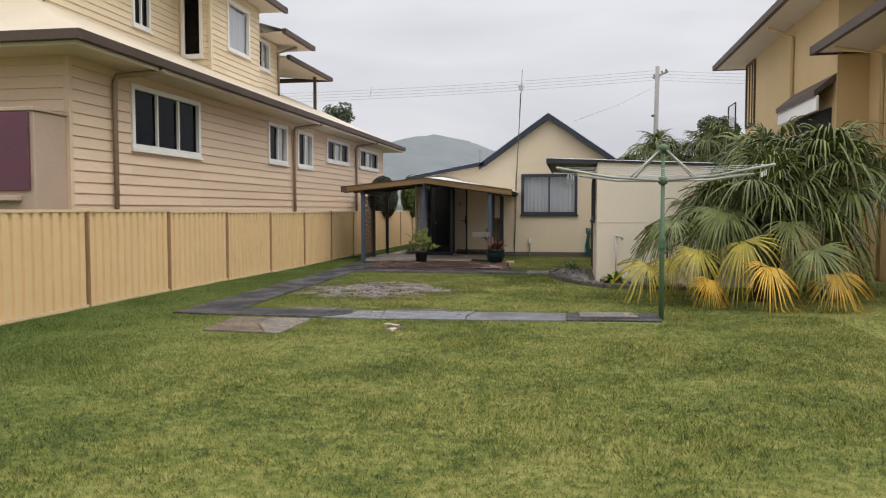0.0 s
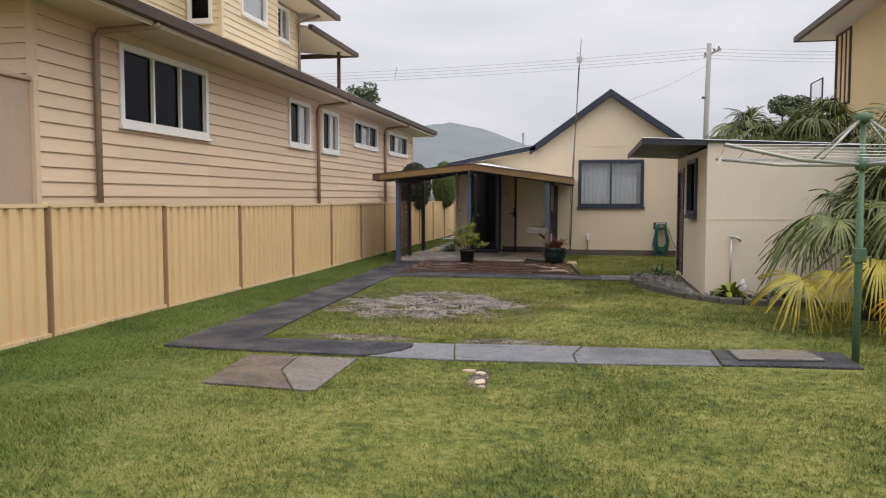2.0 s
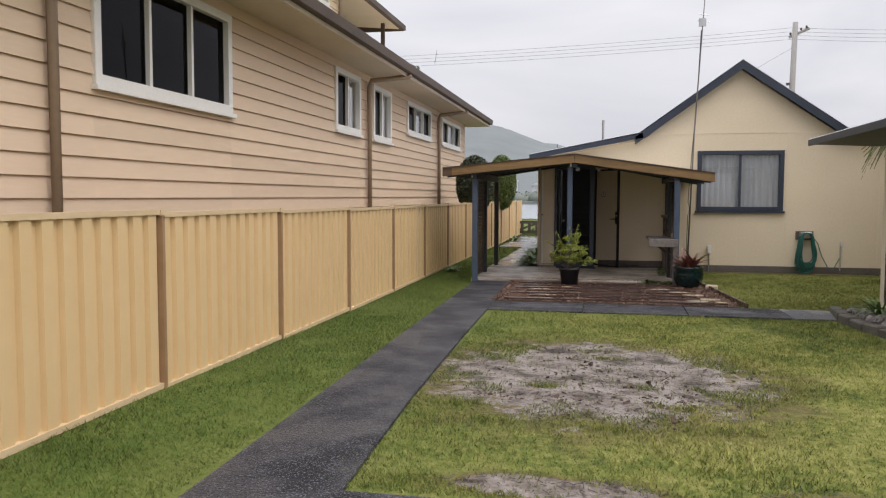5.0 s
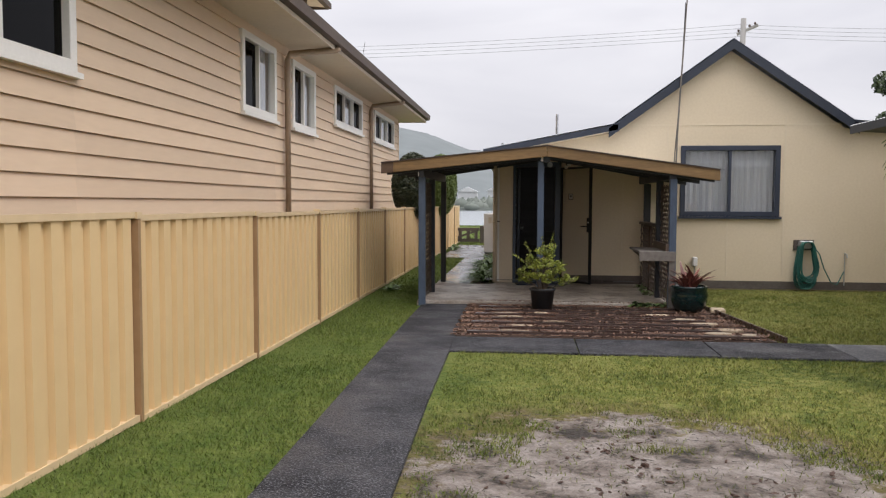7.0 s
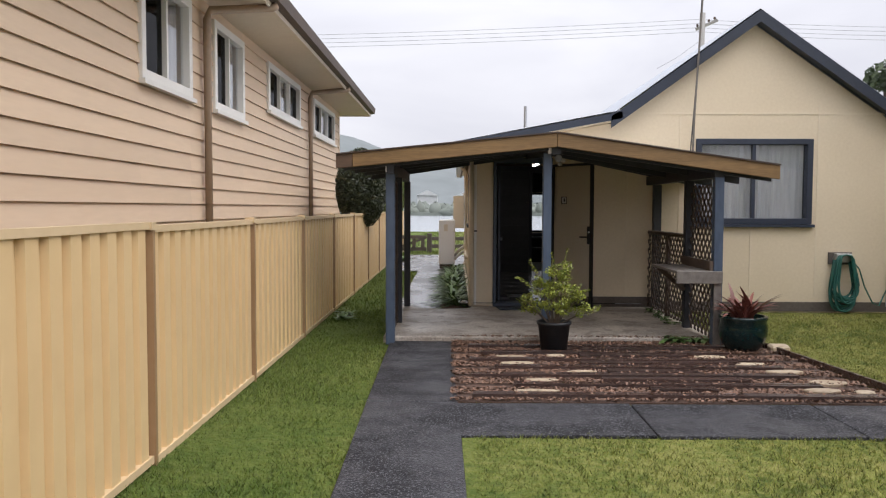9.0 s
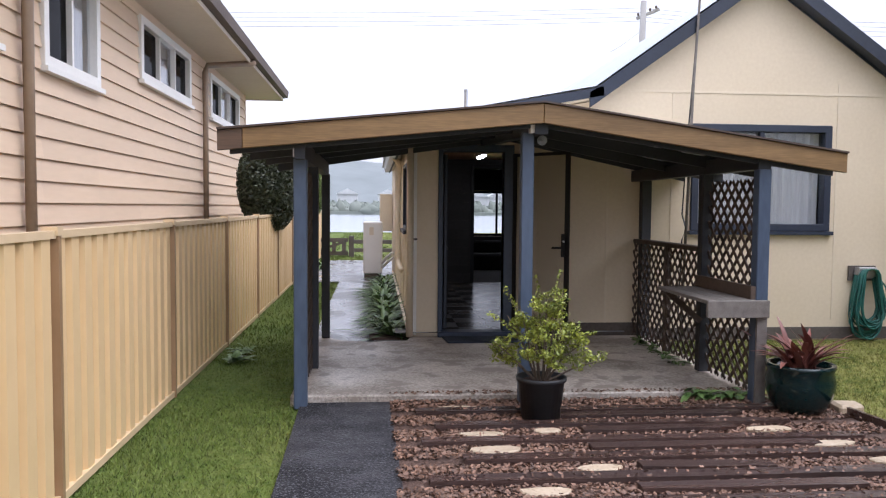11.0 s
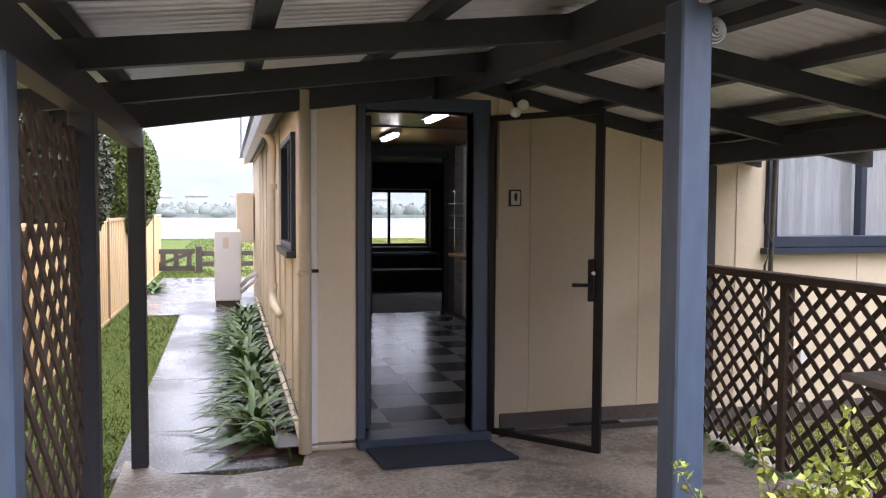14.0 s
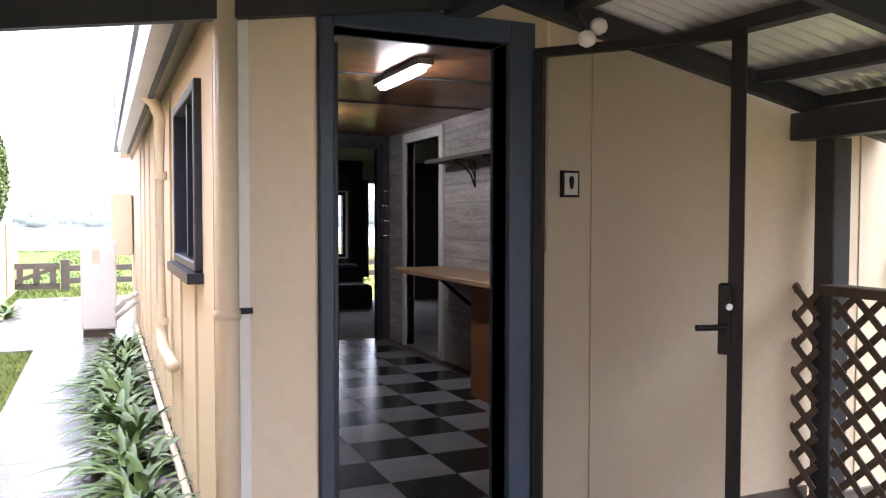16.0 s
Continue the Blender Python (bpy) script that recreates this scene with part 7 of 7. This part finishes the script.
# ---- beyond the house: rail fence, power pole and wires ----
def make_street():
    f = thing("rail_fence", (-3, 39.3, 0), "dark weathered timber post-and-rail fence with a gate", "fence")
    xs = [-10.0, -8.5, -6.98, -5.62, -4.0, -2.2, -0.4, 1.4, 3.2]
    for x in xs:
        part("post", Build().box(x - 0.08, x + 0.08, 39.15, 39.31, 0, 0.66 if x in (-6.98, -5.62) else 0.58), MAT_GATE, f, bevel=0.01)
    for a, c in zip(xs, xs[1:]):
        if a == -6.98:
            continue
        for z in (0.22, 0.48):
            part("rail", Build().box(a + 0.08, c - 0.08, 39.2, 39.26, z - 0.06, z + 0.06), MAT_GATE, f, bevel=0.006)
    g = thing("timber_gate", (-6.1, 39.2, 0), "dark low timber gate in the rail fence", "gate")
    for z in (0.12, 0.53):
        part("rail", Build().box(-6.88, -5.72, 39.2, 39.25, z - 0.06, z + 0.06), MAT_GATE, g)
    for k in range(4):
        x = -6.75 + 0.30 * k
        part("paling", Build().box(x - 0.06, x + 0.06, 39.17, 39.2, 0.18, 0.48), MAT_GATE, g)
    part("brace", Build().bar((-6.84, 39.185, 0.12), (-5.78, 39.185, 0.50), 0.02, 0.08), MAT_GATE, g)
    p = thing("power_pole", (4.55, 41, 0), "grey timber power pole with a crossarm", "power pole")
    part("pole", Build().tube([(4.45, 41, -0.2), (4.5, 41, 4.8), (4.58, 41, 9.06)], [0.15, 0.13, 0.11], 12), MAT_POLE, p, smooth=True)
    part("crossarm", Build().bar((4.35, 41.1, 8.45), (5.1, 40.8, 8.75), 0.09, 0.1), MAT_POLE, p)
    part("bracket", Build().box(4.28, 4.4, 40.9, 41.05, 6.4, 6.5), MAT_GUTTER, p)
    for k in range(4):
        c = (4.4 + 0.2 * k, 41.05 - 0.06 * k, 8.54 + 0.08 * k)
        part("insulator", Build().lathe(c[0], c[1], [(0.03, c[2]), (0.05, c[2] + 0.04), (0.035, c[2] + 0.1)], 10), MAT_GUTTER, p)
    w = thing("power_lines", (4.5, 41, 8.4), "four sagging power lines along the street", "power lines")
    for k in range(4):
        for sx, ex in ((4.5, -45.0), (4.5, 40.0)):
            z0, z1 = 8.15 + 0.18 * k, 8.15 + 0.18 * k + (0.9 if ex > 0 else 0.1)
            y1 = 41 if ex < 0 else 32
            pts = []
            for i in range(25):
                t = i / 24
                pts.append((sx + (ex - sx) * t, 41 + (y1 - 41) * t + 0.1 * k, z0 + (z1 - z0) * t - 4 * t * (1 - t) * (0.75 if ex < 0 else 1.4)))
            part("wire", Build().tube(pts, 0.0065, 5), MAT_WIRE, w)
    # the pole and its lines stand on the far side of the street
    for ob in (p, w):
        ob.location += Vector((0.18, 2.1, 0.2 if ob is w else 0.0))
    part("service_wire", Build().tube([(4.5, 41, 7.8), (2.2, 36, 6.2), (0.2, 30.5, 4.9)], 0.007, 5), MAT_WIRE, w)
    part("spreader", Build().tube([(-11.2, 41, 7.6), (-11.1, 41, 8.2)], 0.012, 5), MAT_WIRE, w)


make_street()


# ---- plain boundary behind the camera ----
bf = Build()
for x0, x1 in ((-6.5, -2.0), (-2.0, 2.5), (2.5, 7.0)):
    bf.box(x0, x1 - 0.02, -5.1, -5.05, 0, 1.5)
solid("boundary_fence", bf, MAT_FENCE, "plain cream steel boundary fence", "fence")
bf2 = Build()
for k in range(12):
    bf2.box(7.0, 7.05, -5 + 2.4 * k, -2.63 + 2.4 * k, 0, 1.5)
solid("boundary_fence", bf2, MAT_FENCE, "plain cream steel boundary fence", "fence")


# ---- dead grass and twigs on the bare soil ----
def make_litter():
    rng = random.Random(14)
    b = Build()
    for i in range(900):
        cx, cy, rx, ry = DIRT[0] if rng.random() < 0.6 else rng.choice(DIRT[1:])
        a, q, t = rng.uniform(0, math.tau), math.sqrt(rng.random()) * 1.15, rng.uniform(0, math.tau)
        x, y, l = cx + rx * q * math.cos(a), cy + ry * q * math.sin(a), rng.uniform(0.015, 0.07)
        b.bar((x, y, 0.003), (x + l * math.cos(t), y + l * math.sin(t), 0.003 + rng.uniform(0, 0.01)), 0.003, 0.003)
    ob = new("dead_grass_runners", mesh_of("dead_grass_runners", b, MAT_KERB))
    tagged(ob, "brown dead grass runners and twigs", "grass", kind="stuff")


make_litter()


def make_mud_details():
    """Clods of turned soil and surviving grass tufts on the bare patch, pale stones sunk in the lawn."""
    rng = random.Random(23)
    bm = bmesh.new()
    ruts = [(-3.35 + 0.12 * math.sin(k), 12.4 + 0.12 * k) for k in range(24)] + [(-2.7 + 0.1 * math.sin(k * 1.7), 12.3 + 0.1 * k) for k in range(18)] + [(-4.1 + 0.06 * k, 12.9 + 0.05 * math.sin(k)) for k in range(30)]
    for i in range(300):
        if rng.random() < 0.7:
            cx, cy = rng.choice(ruts)
            x, y = cx + rng.gauss(0, 0.09), cy + rng.gauss(0, 0.09)
        else:
            a, q = rng.uniform(0, math.tau), math.sqrt(rng.random())
            x, y = -3.2 + 1.35 * q * math.cos(a), 13.7 + 1.45 * q * math.sin(a)
        r = rng.uniform(0.005, 0.015) * (1.8 if rng.random() < 0.1 else 1)
        m = Matrix.Translation((x, y, r * 0.05)) @ Euler((rng.uniform(-.4, .4), rng.uniform(-.4, .4), rng.uniform(0, 3))).to_matrix().to_4x4() @ Matrix.Diagonal((r * rng.uniform(1.0, 2.6), r, r * 0.45, 1))
        made = bmesh.ops.create_icosphere(bm, subdivisions=1, radius=1.0, matrix=m)
        for v in made["verts"]:
            v.co += Vector((rng.uniform(-1, 1), rng.uniform(-1, 1), rng.uniform(-1, 1))) * r * 0.4
    me = bpy.data.meshes.new("soil_clods")
    bm.to_mesh(me)
    bm.free()
    me.materials.append(MAT_MULCH)
    tagged(new("soil_clods", me), "dark wet clods of turned soil", "soil", kind="stuff")
    b = Build()
    for cx, cy, w, d, n in ((-3.62, 13.25, 0.17, 0.07, 260), (-2.78, 13.35, 0.12, 0.06, 110), (-2.55, 12.75, 0.16, 0.07, 150), (-4.2, 12.55, 0.28, 0.08, 240), (-2.05, 13.1, 0.25, 0.12, 260), (-3.9, 12.15, 0.3, 0.1, 300), (-3.05, 12.1, 0.22, 0.08, 160), (-2.3, 12.2, 0.25, 0.1, 220), (-3.1, 14.5, 0.25, 0.07, 160)):
        for i in range(n):
            x, y, a = cx + rng.gauss(0, w * 0.5), cy + rng.gauss(0, d * 0.5), rng.uniform(0, math.tau)
            h, l, t = rng.uniform(0.02, 0.055), rng.uniform(0.01, 0.05), rng.uniform(0, math.tau)
            b.add([(x - 0.003 * math.cos(t), y - 0.003 * math.sin(t), -0.005), (x + 0.003 * math.cos(t), y + 0.003 * math.sin(t), -0.005), (x + l * math.cos(a), y + l * math.sin(a), h)], [(0, 1, 2)])
    ob = new("grass_tufts", mesh_of("grass_tufts", b, MAT_BLADE))
    tagged(ob, "small surviving grass tufts in the mud", "grass", kind="stuff")
    for x, y, w, d in ((-1.98, 9.46, 0.075, 0.05), (-1.88, 9.38, 0.055, 0.045), (-1.84, 9.05, 0.055, 0.09), (-1.80, 8.88, 0.04, 0.04)):
        poly = [(x + w * math.cos(t) * rng.uniform(0.7, 1.15), y + d * math.sin(t) * rng.uniform(0.7, 1.15)) for t in [k * math.tau / 9 for k in range(9)]]
        st = thing("lawn_stone", (x, y, 0.0), "pale flat sandstone piece sunk in the lawn", "stone", "stones in the lawn")
        part("stone", Build().prism(poly, "z", -0.03, 0.014), MAT_STEP_STONE, st, bevel=0.006)


make_mud_details()


# ---- grass ----
def make_grass():
    g = np.random.RandomState(12)

    def lay(n, x0, x1, y0, y1, h, w):
        x, y = g.uniform(x0, x1, n), g.uniform(y0, y1, n)
        keep = np.ones(n, bool)
        for a, b, c, d in ((-5.40, -4.64, 10.0, 21.25), (-4.7, 1.5, 9.97, 10.72), (-4.78, 3.2, 17.58, 18.38), (-4.78, -1.25, 18.4, 21.3), (-4.16, -3.12, 8.56, 9.74), (-5.58, -1.7, 21.2, 24.1), (-5.62, -4.5, 23.9, 31.2), (-6.35, -2.6, 31.2, 37.6), (-4.5, 4.6, 23.95, 34.0), (0.68, 4.3, 14.9, 18.95), (-20, -6.6, -6, 60), (6.9, 40, -6, 20)):
            jit = g.normal(0, 0.02, n)
            keep &= ~((x + jit > a) & (x + jit < b) & (y + jit > c) & (y + jit < d))
        nz = np.array([noise.noise((a * 2.3, b * 2.3, 0.4)) + 0.6 * noise.noise((a * 6.1, b * 6.1, 2.2)) for a, b in zip(x, y)])
        for cx, cy, rx, ry in DIRT:
            q = np.sqrt(((x - cx) / rx) ** 2 + ((y - cy) / ry) ** 2) + 0.7 * nz
            keep &= (q > 0.92) | (g.rand(n) < 0.07)
        keep &= ~((x > -0.05) & (x < 0.7) & (y > 15.6) & (y < 18.3))
        x, y, nz = x[keep], y[keep], nz[keep]
        n = len(x)
        t = g.uniform(0, 6.28, n)
        hh = h * g.uniform(0.5, 1.25, n) * (1 + 0.35 * nz)
        ww = w * g.uniform(0.7, 1.3, n)
        lean = hh * g.uniform(0.2, 1.1, n)
        a = g.uniform(0, 6.28, n)
        zb = np.where((x < -5.6) & (y > 4) & (y < 20), 0.07 * np.clip((-5.6 - x) / 0.8, 0, 1) * np.clip((18 - y) / 6, 0, 1), 0) - 0.01
        p0 = np.stack([x - ww * np.cos(t), y - ww * np.sin(t), zb], 1)
        p1 = np.stack([x + ww * np.cos(t), y + ww * np.sin(t), zb], 1)
        p2 = np.stack([x + lean * np.cos(a), y + lean * np.sin(a), zb + hh], 1)
        return np.stack([p0, p1, p2], 1).reshape(-1, 3)
    vs = np.concatenate([lay(430000, -6.6, 3.8, 1.2, 11.0, 0.031, 0.0036), lay(400000, -6.6, 2.2, 10.7, 24.0, 0.031, 0.004), lay(26000, -6.6, -4.0, 24, 40, 0.05, 0.006), lay(24000, -12, 5, 37.6, 62, 0.07, 0.02), lay(40000, 2.0, 7, 5, 15, 0.035, 0.004)])
    fs = np.arange(len(vs)).reshape(-1, 3)
    tagged(new("grass", raw("grass", vs, fs, MAT_BLADE)), "short mown lawn grass blades", "grass", kind="stuff")


make_grass()
